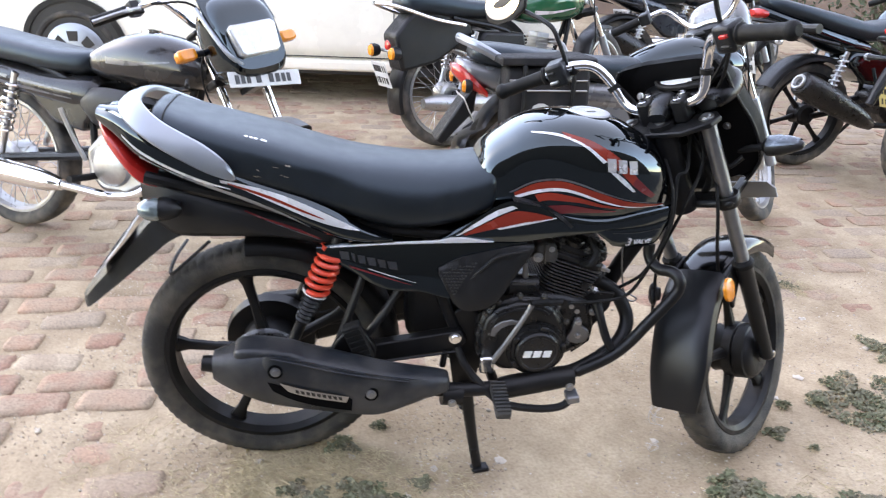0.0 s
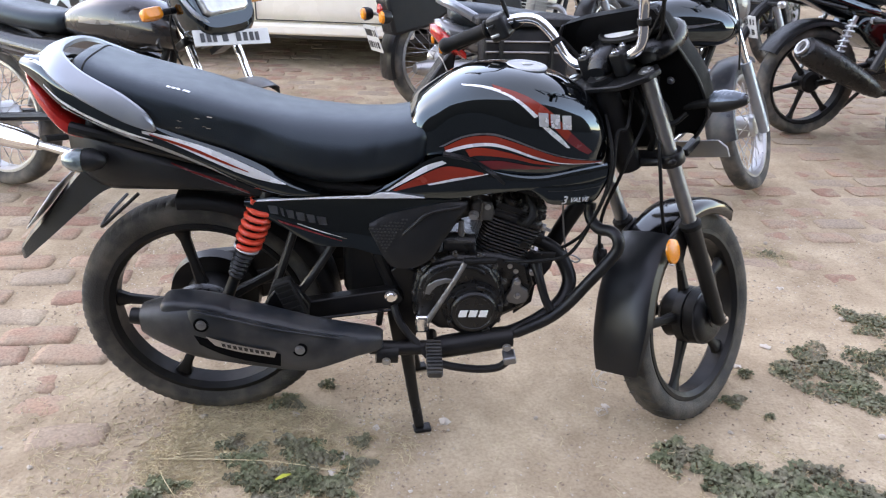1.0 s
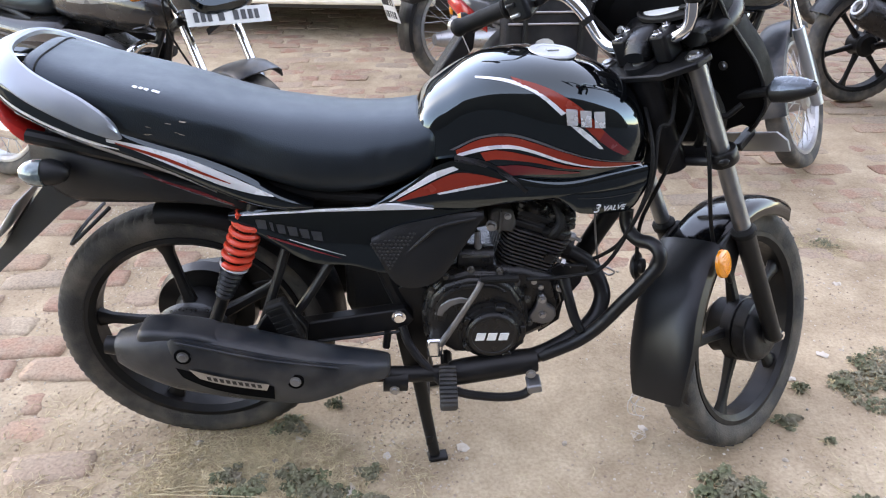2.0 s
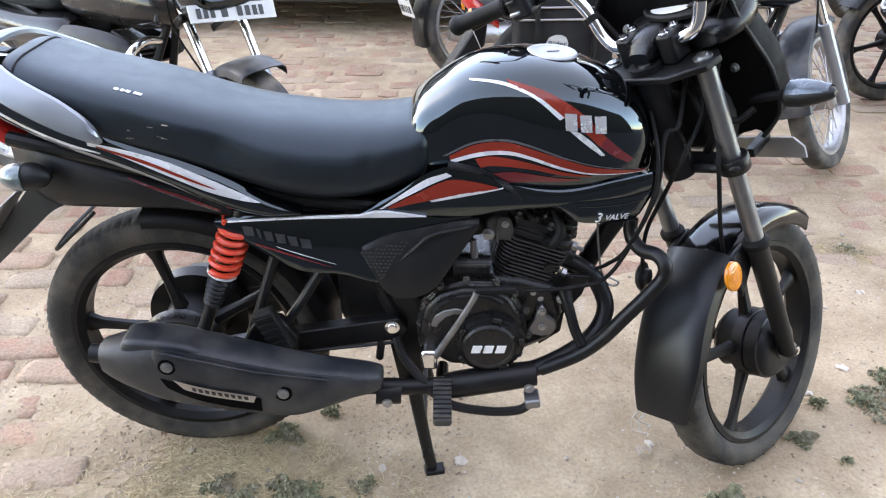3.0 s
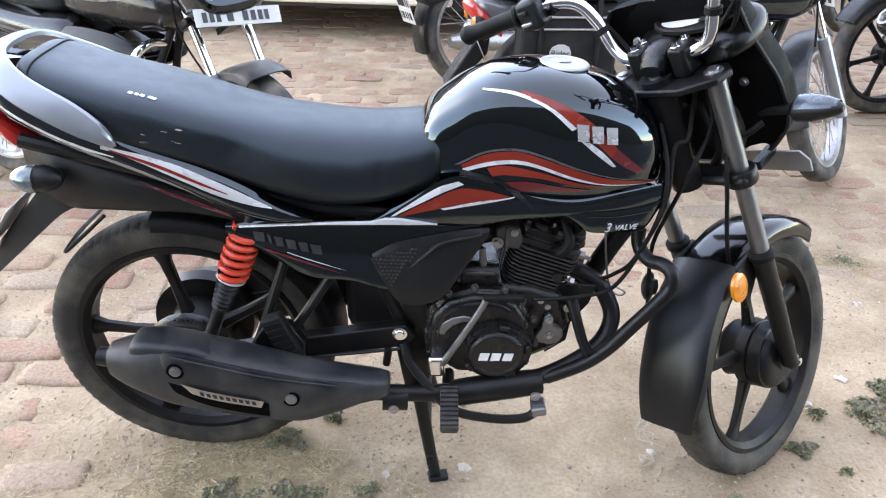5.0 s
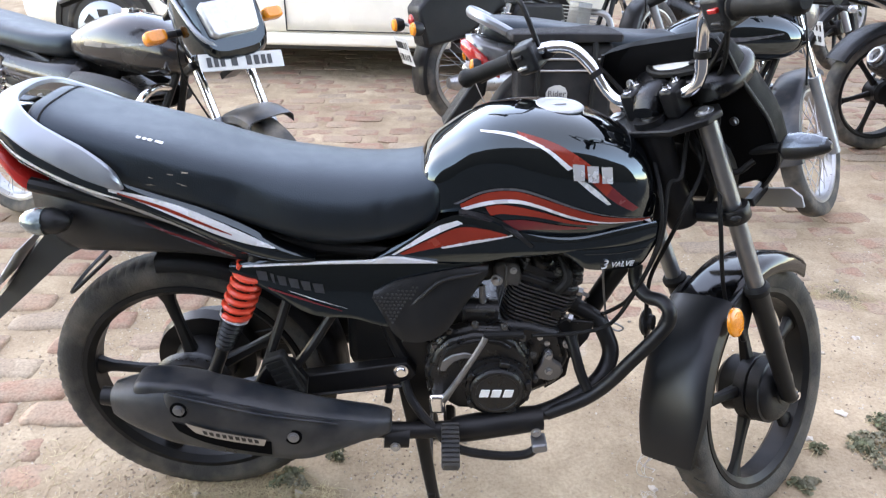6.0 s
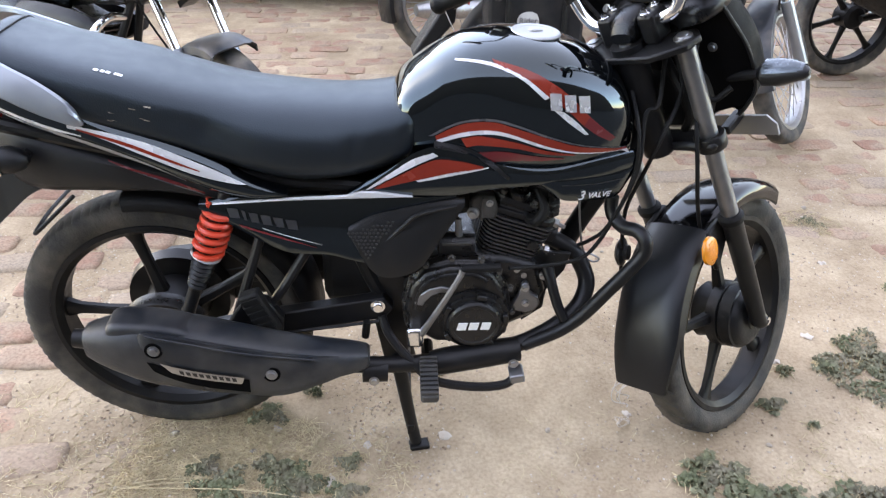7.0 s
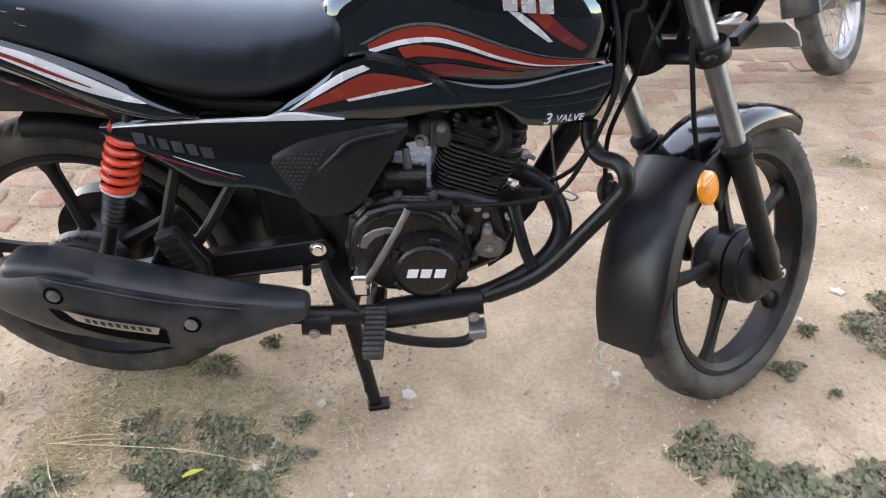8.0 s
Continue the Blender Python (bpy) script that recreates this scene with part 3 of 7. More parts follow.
def main_motorcycle():
    root = tagged(new("motorcycle"), "glossy black motorcycle with red stripes on its centre stand", "motorcycle")
    AX, AZ, RR = 0.0, 0.312, 0.302
    # rear wheel
    wh = wheel(root, pose(AX, 0, AZ), RR, 0.088, "alloy", turn=radians(-84), hub_r=0.070, hub_w=0.13, knobs=84)
    part("brake_drum", moved(lathe(B(), [(0, 0.0), (0, 0.085), (0.012, 0.092), (0.035, 0.092), (0.04, 0.05), (0.04, 0)], axis=(0, 1, 0)), pose(AX, -0.085, AZ)), M_ENGINE, wh)
    part("sprocket_case", moved(lathe(B(), [(0, 0.0), (0, 0.11), (0.03, 0.115), (0.03, 0)], axis=(0, 1, 0)), pose(AX, 0.055, AZ)), M_SATIN, wh)
    # swingarm and chain case
    for s in (-1, 1):
        part("swingarm", prism(B(), [(-0.05, AZ - 0.02), (-0.05, AZ + 0.02), (0.20, 0.385), (0.46, 0.428), (0.48, 0.40), (0.46, 0.375), (0.20, 0.335)], s * 0.088, s * 0.118), M_SATIN, root, bevel=0.004)
    part("chain_case", prism(B(), [(-0.10, 0.28), (-0.10, 0.36), (-0.02, 0.41), (0.45, 0.46), (0.50, 0.42), (0.45, 0.36), (0.0, 0.25)], 0.09, 0.13), M_SATIN, root, bevel=0.01)
    bolt("pivot_bolt", (0.448, -0.118, 0.410), 0.010, (0, -1, 0), root, M_CHROME, 0.012)
    bolt("axle_nut", (AX, -0.122, AZ), 0.012, (0, -1, 0), root, M_STEEL, 0.016)
    # shock absorbers
    for s in (-1, 1):
        top, low = Vector((0.180, s * 0.100, 0.668)), Vector((0.049, s * 0.104, 0.352))
        d = low - top
        sh = part("shock_absorber", tube(B(), [top, top + d * 0.5, low], 0.013, 12, curved=False), M_SATIN, root)
        part("spring", spring(top + d * 0.09, top + d * 0.42, 0.0265, 0.0064, 6), M_SPRING, sh, "bright red coil spring")
        ribs = [q for k in range(7) for q in ((0.012 + k * 0.0115, 0.0255 - 0.0011 * k), (0.018 + k * 0.0115, 0.0205 - 0.0010 * k))]
        part("sleeve", lathe(B(), [(0, 0.0275), (0.010, 0.0275)] + ribs + [(0.094, 0.013), (0.150, 0.0135), (0.165, 0.016), (0.175, 0.0)], top + d * 0.42, d, 24), M_PLASTIC, sh, "ribbed black rubber sleeve", smooth=20)
        part("spring_collar", lathe(B(), [(0.000, 0.02), (0.000, 0.0295), (0.006, 0.0295), (0.006, 0.02)], top + d * 0.425, d, 24, True), M_WHITEDECAL, sh)
    # frame
    part("frame_spine", tube(B(), [(0.98, 0, 0.80), (0.80, 0, 0.74), (0.50, 0, 0.68), (0.30, 0, 0.70), (-0.10, 0, 0.77)], 0.022), M_SATIN, root)
    part("down_tube", tube(B(), [(0.985, 0, 0.79), (0.930, 0, 0.66), (0.873, 0, 0.55), (0.83, 0, 0.455), (0.80, 0, 0.40)], 0.021, 12), M_SATIN, root)
    for s in (-1, 1):
        part("seat_rail", tube(B(), [(0.45, s * 0.08, 0.66), (0.20, s * 0.09, 0.70), (-0.22, s * 0.08, 0.80)], 0.014), M_SATIN, root)
        part("subframe_tube", tube(B(), [(0.46, s * 0.085, 0.40), (0.42, s * 0.085, 0.50), (0.38, s * 0.085, 0.66)], 0.015), M_SATIN, root)
        part("footrest_stay", tube(B(), [(0.33, s * 0.10, 0.56), (0.25, s * 0.125, 0.44), (0.20, s * 0.13, 0.395)], 0.010), M_SATIN, root)
        part("footrest_stay", tube(B(), [(0.235, s * 0.105, 0.585), (0.195, s * 0.125, 0.47), (0.17, s * 0.13, 0.40)], 0.010), M_SATIN, root)
        part("pivot_plate", prism(B(), [(0.44, 0.34), (0.44, 0.46), (0.47, 0.48), (0.51, 0.46), (0.52, 0.32), (0.50, 0.23), (0.46, 0.22)], s * 0.075, s * 0.092), M_SATIN, root, bevel=0.004)
    # inner mudguard between the wheel and the engine
    part("inner_mudguard", arc_guard((AX, AZ), 0.322, 2, 96, 0.062, 0.03, k=30), M_INNER, root, smooth=70)
    # pillion footrests, folded up
    for s in (-1, 1):
        pf = part("pillion_footrest", moved(box(B(), (0, 0, 0.05), (0.044, 0.028, 0.105)), pose(0.238, s * 0.15, 0.376, 0, -21, 0)), M_GRIP, root, bevel=0.006)
        part("bracket", prism(B(), [(0.145, 0.375), (0.155, 0.345), (0.20, 0.335), (0.255, 0.345), (0.262, 0.40), (0.235, 0.445), (0.195, 0.455), (0.17, 0.42)], s * 0.12, s * 0.145), M_SATIN, pf, bevel=0.004)
        bolt("bolt", (0.185, s * 0.165, 0.392), 0.008, (0, s, 0), pf, M_STEEL)
        for i in range(6):
            part("rib", moved(box(B(), (0, -0.014 * (1 if s < 0 else -1), 0.015 + i * 0.015), (0.036, 0.006, 0.006)), pose(0.238, s * 0.15, 0.376, 0, -21, 0)), M_GRIP, pf)
    # tank
    TANK = [(0.488, 0.745, 0.830, 0.080), (0.505, 0.722, 0.858, 0.098), (0.54, 0.69, 0.886, 0.112), (0.58, 0.675, 0.911, 0.122), (0.63, 0.668, 0.929, 0.131), (0.70, 0.666, 0.936, 0.136),
            (0.78, 0.664, 0.926, 0.133), (0.845, 0.664, 0.900, 0.118), (0.895, 0.668, 0.868, 0.098), (0.925, 0.71, 0.81, 0.076)]
    tank = part("tank", body(TANK, 56, 8, 2.8), M_BLACK, root, smooth=60)
    for v in tank.data.vertices:  # the knee hollows
        v.co.y *= 1 - 0.13 * math.exp(-((v.co.x - 0.605) / 0.075) ** 2 - ((v.co.z - 0.805) / 0.055) ** 2)
    cap = part("tank_cap", moved(lathe(B(), [(0, 0.045), (0.003, 0.046), (0.006, 0.043), (0.0065, 0.032), (0.005, 0.030), (0.0055, 0.0)], axis=(0, 0, 1), seg=32), pose(0.742, 0, 0.9290, 0, 3, 0)), M_CAP, tank, "silver round filler cap")
    part("lock_flap", moved(box(B(), (0, 0, 0.0045), (0.024, 0.012, 0.004)), pose(0.742, 0, 0.9310, 0, 3, 20)), M_STEEL, cap, bevel=0.002)
    shroud = {}
    for s in (-1, 1):
        shroud[s] = part("tank_shroud", skin([(0.40, 0.662, 0.672, 0.120), (0.47, 0.662, 0.715, 0.124), (0.53, 0.664, 0.758, 0.128), (0.585, 0.668, 0.766, 0.130), (0.66, 0.680, 0.735, 0.132), (0.76, 0.688, 0.722, 0.130), (0.86, 0.692, 0.735, 0.116), (0.93, 0.70, 0.742, 0.094), (0.945, 0.72, 0.74, 0.088)],
                                           0.006, side=s), M_BLACK, root)
    lower = {}
    for s in (-1, 1):
        lower[s] = part("lower_tank_panel", skin([(0.745, 0.694, 0.700, 0.131), (0.775, 0.672, 0.705, 0.131), (0.80, 0.655, 0.706, 0.129), (0.85, 0.651, 0.708, 0.121), (0.90, 0.653, 0.710, 0.109), (0.922, 0.680, 0.714, 0.100), (0.932, 0.700, 0.714, 0.096)], 0.004, side=s), M_BLACK, root)
    # seat
    SEAT = [(-0.199, 0.880, 0.930, 0.062, 3.2), (-0.195, 0.866, 0.942, 0.082, 3.6), (-0.180, 0.852, 0.945, 0.098, 3.8), (-0.140, 0.830, 0.932, 0.114, 3.8), (-0.06, 0.800, 0.909, 0.124, 3.8), (0.04, 0.772, 0.884, 0.128, 3.6), (0.13, 0.740, 0.858, 0.130, 3.2),
            (0.21, 0.706, 0.839, 0.134, 2.8), (0.29, 0.680, 0.829, 0.139, 2.6), (0.37, 0.676, 0.823, 0.136, 2.5), (0.44, 0.688, 0.824, 0.128, 2.6), (0.49, 0.706, 0.830, 0.118, 2.8), (0.512, 0.722, 0.829, 0.112, 3.4), (0.522, 0.738, 0.822, 0.104, 3.6)]
    seat = part("seat", loft(B(), [sec(x, (a + b) / 2, max((b - a) / 2, 0.002), w, n=e, k=72) for x, a, b, w, e in spline(SEAT, 10)]), M_SEAT, root, "black vinyl dual seat with scuffs and creases", smooth=60)
    for v in seat.data.vertices:  # a tuck below the pillion's edge, and creases where the rider's part meets the tank
        x, z, out = v.co.x, v.co.z, min(1.0, abs(v.co.y) / 0.10)
        tuck = math.exp(-((x - 0.16) / 0.055) ** 2 - ((z - (0.800 - 0.35 * (x - 0.16))) / 0.030) ** 2)
        crease = sum(d * math.exp(-((x - x0 - 0.35 * (z - 0.77)) / w) ** 2 - ((z - 0.765) / 0.035) ** 2) for x0, w, d in ((0.415, 0.016, 0.035), (0.455, 0.020, 0.025)))
        v.co.y *= 1 - out * (0.075 * tuck + crease)
    x, a, b, w, e = min(spline(SEAT, 10), key=lambda q: abs(q[0] + 0.168))
    part("seat_seam", tube(B(), [p for p in sec(x, (a + b) / 2, (b - a) / 2 + 0.0005, w + 0.0005, n=e, k=72)[:37]], 0.0018, 6, curved=False), M_GRIP, seat)
    st = tree_of(seat)
    for x, w in ((-0.006, 0.007), (0.004, 0.006), (0.013, 0.007), (0.029, 0.013)):
        bm, vs = B(), []
        for px, py in ((x - w / 2, -0.080), (x + w / 2, -0.082), (x + w / 2 - 0.002, -0.089), (x - w / 2 - 0.002, -0.087)):
            vs.append(bm.verts.new(st.ray_cast(Vector((px, py, 2)), Vector((0, 0, -1)))[0] + Vector((0, 0, 0.0012))))
        bm.faces.new(vs)
        part("seat_mark", bm, M_WHITE, seat)
    rnd = random.Random(4)
    for i in range(9):
        x, z = 0.03 + rnd.uniform(-0.035, 0.05), 0.838 + rnd.uniform(-0.02, 0.012)
        decal("scuff", [(x, z), (x + rnd.uniform(0.004, 0.012), z - 0.002)], [(x, z - 0.0012), (x + 0.01, z - 0.0032)], st, M_PEBBLE, seat, 3, 2, 0.0008)
    decal("seat_piping", [(-0.03, 0.818), (0.05, 0.787), (0.13, 0.757)], [(-0.03, 0.816), (0.05, 0.785), (0.13, 0.755)], st, M_STEEL, seat, 5, 2, 0.001)
    # tail cowl
    tail = {}
    for s in (-1, 1):
        tail[s] = part("tail_panel", skin([(-0.315, 0.905, 0.930, 0.020), (-0.275, 0.880, 0.928, 0.052), (-0.229, 0.845, 0.912, 0.082), (-0.173, 0.820, 0.890, 0.098), (-0.115, 0.796, 0.864, 0.108), (-0.055, 0.775, 0.836, 0.114), (0.005, 0.753, 0.808, 0.119), (0.067, 0.727, 0.785, 0.122), (0.13, 0.697, 0.761, 0.125), (0.18, 0.676, 0.736, 0.126), (0.235, 0.668, 0.702, 0.127), (0.295, 0.674, 0.680, 0.126)],
                                         0.013, 0.02, side=s), M_BLACK, root)
    part("tail_cover", body([(-0.315, 0.905, 0.932, 0.02), (-0.27, 0.875, 0.928, 0.05), (-0.20, 0.84, 0.91, 0.075), (-0.10, 0.79, 0.86, 0.09), (0.0, 0.74, 0.82, 0.10)], 24, 4), M_BLACK, root)
    lamp = part("tail_lamp", body([(-0.318, 0.885, 0.905, 0.012), (-0.30, 0.855, 0.893, 0.045), (-0.265, 0.81, 0.865, 0.075), (-0.235, 0.775, 0.835, 0.082), (-0.20, 0.765, 0.80, 0.075)], 24, 4, 3), M_REDLENS, root, "red wrap-round tail lamp")
    # lower side panels
    side = {}
    for s in (-1, 1):
        side[s] = part("side_panel", skin([(0.13, 0.638, 0.652, 0.122), (0.20, 0.598, 0.660, 0.124), (0.28, 0.556, 0.662, 0.126), (0.36, 0.548, 0.664, 0.126), (0.44, 0.53, 0.665, 0.124), (0.52, 0.56, 0.666, 0.122), (0.60, 0.64, 0.666, 0.118)], 0.006, side=s, lean=0.22), M_BLACK, root)
        cov = part("side_cover", skin([(0.40, 0.592, 0.606, 0.136), (0.44, 0.518, 0.628, 0.138), (0.48, 0.503, 0.640, 0.139), (0.53, 0.52, 0.650, 0.138), (0.57, 0.575, 0.655, 0.134), (0.615, 0.640, 0.657, 0.128)], 0.006, side=s, lean=0.15), M_PLASTIC, root, "matte black side cover with a mesh vent")
        ct = tree_of(cov)
        for i in range(13):
            for j in range(13):
                x, z = 0.400 + i * 0.0078 + (j % 2) * 0.0039, 0.540 + j * 0.0072
                inside = (z - 0.540) * 0.92 > (x - 0.432) * 1.38 and z > 0.603 - (x - 0.396) * 1.75 and z < 0.598 + (x - 0.398) * 0.30
                if s < 0 and inside and x < 0.49:
                    hit = ct.ray_cast(Vector((x, -1, z)), Vector((0, 1, 0)))[0]
                    if not hit:
                        continue
                    # small black disc painted on for the shade in each mesh opening
                    part("vent_hole_shade", moved(lathe(B(), [(0, 0.0029), (0.0008, 0.0024), (0.0008, 0)], axis=(0, s, 0), seg=6), Matrix.Translation((x, hit.y, z))), M_FLATBLACK, cov, smooth=0)
        part("ridge", tube(B(), [(0.435, s * 0.142, 0.545), (0.50, s * 0.145, 0.612), (0.53, s * 0.145, 0.638), (0.60, s * 0.135, 0.650)], 0.004, 8), M_PLASTIC, cov)
    # silver grab rail: two arms that join behind the seat
    ARM = [(-0.026, 0.141, 0.820, 8, 0.003), (-0.034, 0.143, 0.829, 10, 0.014), (-0.052, 0.143, 0.843, 14, 0.022), (-0.088, 0.140, 0.864, 22, 0.028), (-0.13, 0.136, 0.887, 32, 0.028), (-0.17, 0.127, 0.909, 44, 0.027), (-0.205, 0.108, 0.931, 58, 0.026), (-0.230, 0.076, 0.946, 68, 0.025), (-0.241, 0.036, 0.952, 74, 0.024)]
    line = spline([(x, -y, z, a, h) for x, y, z, a, h in ARM] + [(-0.243, 0, 0.953, 75, 0.024)] + ARM[::-1], 5)
    rings = []
    for i, (x, y, z, a, h) in enumerate(line):
        p, q = line[max(i - 1, 0)], line[min(i + 1, len(line) - 1)]
        inward = Vector((q[1] - p[1], p[0] - q[0], 0)).normalized()
        across = inward * math.sin(radians(a)) + Vector((0, 0, math.cos(radians(a))))
        face = inward * -math.cos(radians(a)) + Vector((0, 0, math.sin(radians(a))))
        th = min(0.009, h * 0.6)
        rings.append([Vector((x, y, z)) + across * (h * u) + face * (th * v) for u, v in ((-1, -0.4), (-0.93, 0.3), (-0.55, 0.75), (0.30, 1.0), (0.86, 0.7), (1, 0.1), (0.9, -0.7), (0, -0.8), (-0.9, -0.9))])
    part("grab_rail", loft(B(), rings), M_SILVER, root, "broad silver-painted pillion grab rail", smooth=28)
    # rear mudguard, plate and indicators
    rings = []
    for xu, zu, xl, zl, w in spline([(-0.10, 0.742, -0.03, 0.667, 0.080), (-0.185, 0.716, -0.120, 0.671, 0.076), (-0.226, 0.690, -0.180, 0.652, 0.072), (-0.278, 0.631, -0.240, 0.603, 0.070), (-0.325, 0.575, -0.300, 0.550, 0.068), (-0.365, 0.532, -0.347, 0.509, 0.064), (-0.392, 0.499, -0.384, 0.477, 0.056), (-0.401, 0.487, -0.396, 0.470, 0.048)], 5):
        ix, iz = 0.12 * (xl - xu), 0.12 * (zl - zu)
        rings.append([(xl, -w, zl), (xu, -0.86 * w, zu), (xu - 0.006, -0.4 * w, zu + 0.006), (xu - 0.007, 0, zu + 0.007), (xu - 0.006, 0.4 * w, zu + 0.006), (xu, 0.86 * w, zu), (xl, w, zl),
                      (xl + ix * 0.2, w - 0.005, zl), (xu + ix, 0.8 * w, zu + iz), (xu + ix, 0, zu + iz), (xu + ix, -0.8 * w, zu + iz), (xl + ix * 0.2, 0.005 - w, zl)])
    hug = part("rear_mudguard", loft(B(), rings), M_PLASTIC, root, smooth=40)
    under = part("under_tail", body([(-0.24, 0.70, 0.80, 0.05), (-0.18, 0.655, 0.80, 0.085), (-0.08, 0.655, 0.76, 0.10), (0.06, 0.655, 0.72, 0.10), (0.2, 0.63, 0.70, 0.10)], 20, 4, 4), M_PLASTIC, root)
    pl = part("number_plate", moved(box(B(), (0, 0, 0), (0.003, 0.17, 0.12)), pose(-0.318, 0, 0.612, 0, 38, 0)), M_PLATE, hug, "white number plate with dark characters", bevel=0.002)
    characters(pl, pose(-0.320, 0, 0.614, 0, -38, 180), 0.18, 0.12, 2, 3)
    part("guard_loop", tube(B(), [(-0.10, -0.09, 0.655), (-0.15, -0.095, 0.61), (-0.19, -0.09, 0.575), (-0.20, 0, 0.57), (-0.19, 0.09, 0.575)], 0.004, 8), M_SATIN, root)
    for s in (-1, 1):
        ind = part("rear_indicator", moved(lathe(B(), [(0, 0.006), (0.01, 0.018), (0.03, 0.025), (0.05, 0.024), (0.052, 0)], axis=(-1, 0, 0), seg=20), Matrix.Translation((-0.145, s * 0.115, 0.742))), M_PLASTIC, root, "black indicator with a clear lens")
        part("lens", moved(lathe(B(), [(0, 0.0255), (0.014, 0.026), (0.030, 0.022), (0.042, 0.013), (0.045, 0)], axis=(-1, 0, 0), seg=24), Matrix.Translation((-0.188, s * 0.118, 0.742))), M_CRACKLENS, ind)
        part("stem", tube(B(), [(-0.15, s * 0.03, 0.745), (-0.16, s * 0.10, 0.742)], 0.009, 8), M_PLASTIC, ind)
    # stripes
    t_all = tree_of(tank, shroud[-1], lower[-1])
    t_sh = tree_of(shroud[-1])
    decal("red_stripe", [(0.560, 0.779), (0.606, 0.802), (0.654, 0.811), (0.694, 0.804), (0.756, 0.784), (0.819, 0.763), (0.915, 0.744)], [(0.562, 0.772), (0.612, 0.788), (0.66, 0.795), (0.70, 0.788), (0.757, 0.768), (0.82, 0.751), (0.915, 0.741)], t_all, M_REDDECAL, tank)
    decal("silver_line", [(0.562, 0.772), (0.612, 0.788), (0.66, 0.795), (0.70, 0.788), (0.757, 0.768), (0.82, 0.751), (0.915, 0.741)], [(0.564, 0.766), (0.614, 0.781), (0.66, 0.788), (0.70, 0.782), (0.757, 0.763), (0.82, 0.749), (0.915, 0.7405)], t_all, M_WHITEDECAL, tank)
    decal("silver_line", [(0.548, 0.779), (0.60, 0.806), (0.654, 0.817), (0.70, 0.809), (0.76, 0.787), (0.83, 0.764), (0.915, 0.746)], [(0.556, 0.779), (0.604, 0.803), (0.654, 0.812), (0.698, 0.805), (0.758, 0.784), (0.83, 0.762), (0.915, 0.7455)], t_all, M_GREYDECAL, tank)
    decal("red_band", [(0.605, 0.776), (0.64, 0.783), (0.70, 0.776), (0.757, 0.759), (0.81, 0.748)], [(0.615, 0.761), (0.64, 0.766), (0.70, 0.764), (0.757, 0.752), (0.81, 0.746)], t_all, M_REDDECAL, tank)
    decal("dark_red_band", [(0.63, 0.752), (0.68, 0.757), (0.74, 0.748), (0.79, 0.742)], [(0.665, 0.735), (0.70, 0.738), (0.74, 0.738), (0.79, 0.740)], t_all, M_REDDARK, tank)
    decal("white_stripe", [(0.435, 0.683), (0.48, 0.716), (0.52, 0.744), (0.555, 0.757)], [(0.44, 0.683), (0.487, 0.711), (0.528, 0.735), (0.565, 0.752)], t_sh, M_WHITEDECAL, shroud[-1], lift=0.0018)
    decal("red_wedge", [(0.450, 0.686), (0.50, 0.715), (0.555, 0.743), (0.60, 0.742), (0.645, 0.731)], [(0.457, 0.684), (0.505, 0.698), (0.56, 0.712), (0.60, 0.720), (0.645, 0.728)], t_sh, M_REDDECAL, shroud[-1])
    decal("silver_line", [(0.525, 0.703), (0.59, 0.719), (0.655, 0.730)], [(0.53, 0.700), (0.59, 0.713), (0.655, 0.728)], t_all, M_WHITEDECAL, shroud[-1])
    decal("dark_curve", [(0.56, 0.771), (0.618, 0.760), (0.66, 0.738), (0.695, 0.709)], [(0.557, 0.766), (0.614, 0.754), (0.655, 0.732), (0.69, 0.704)], t_all, M_PLASTIC, shroud[-1], lift=0.0022)
    decal("silver_line", [(0.594, 0.908), (0.624, 0.911), (0.657, 0.909), (0.689, 0.899), (0.716, 0.886), (0.753, 0.858)], [(0.594, 0.906), (0.624, 0.9075), (0.657, 0.904), (0.689, 0.894), (0.714, 0.880), (0.745, 0.854)], t_all, M_WHITEDECAL, tank)
    decal("red_flash", [(0.655, 0.914), (0.703, 0.904), (0.742, 0.889), (0.786, 0.861), (0.829, 0.819)], [(0.660, 0.9085), (0.716, 0.886), (0.753, 0.858), (0.788, 0.832), (0.819, 0.803)], t_all, M_REDDECAL, tank)
    decal("silver_flash", [(0.780, 0.832), (0.805, 0.812), (0.830, 0.786)], [(0.762, 0.836), (0.79, 0.812), (0.823, 0.786)], t_all, M_WHITEDECAL, tank)
    decal("dark_red_flash", [(0.829, 0.819), (0.86, 0.792), (0.885, 0.772)], [(0.819, 0.803), (0.847, 0.782), (0.875, 0.766)], t_all, M_REDDARK, tank)
    for x0, x1, z in ((0.752, 0.773, 0.850), (0.778, 0.799, 0.846), (0.804, 0.825, 0.842)):
        decal("badge", [(x0, z + 0.016), (x1, z + 0.014)], [(x0 + 0.004, z - 0.013), (x1 + 0.003, z - 0.015)], t_all, M_BADGE, tank, 4, 3, 0.004, label="raised silver badge block")
    t_tail = tree_of(tail[-1])
    # silver sticker whose colour also takes in the sky's reflection on the wedge
    decal("silver_stripe", [(-0.060, 0.812), (-0.036, 0.808), (0.010, 0.797), (0.071, 0.777), (0.133, 0.750), (0.184, 0.724), (0.225, 0.701)], [(-0.060, 0.806), (-0.033, 0.799), (0.010, 0.781), (0.071, 0.752), (0.133, 0.724), (0.184, 0.708), (0.225, 0.700)], t_tail, M_WHITEDECAL, tail[-1])
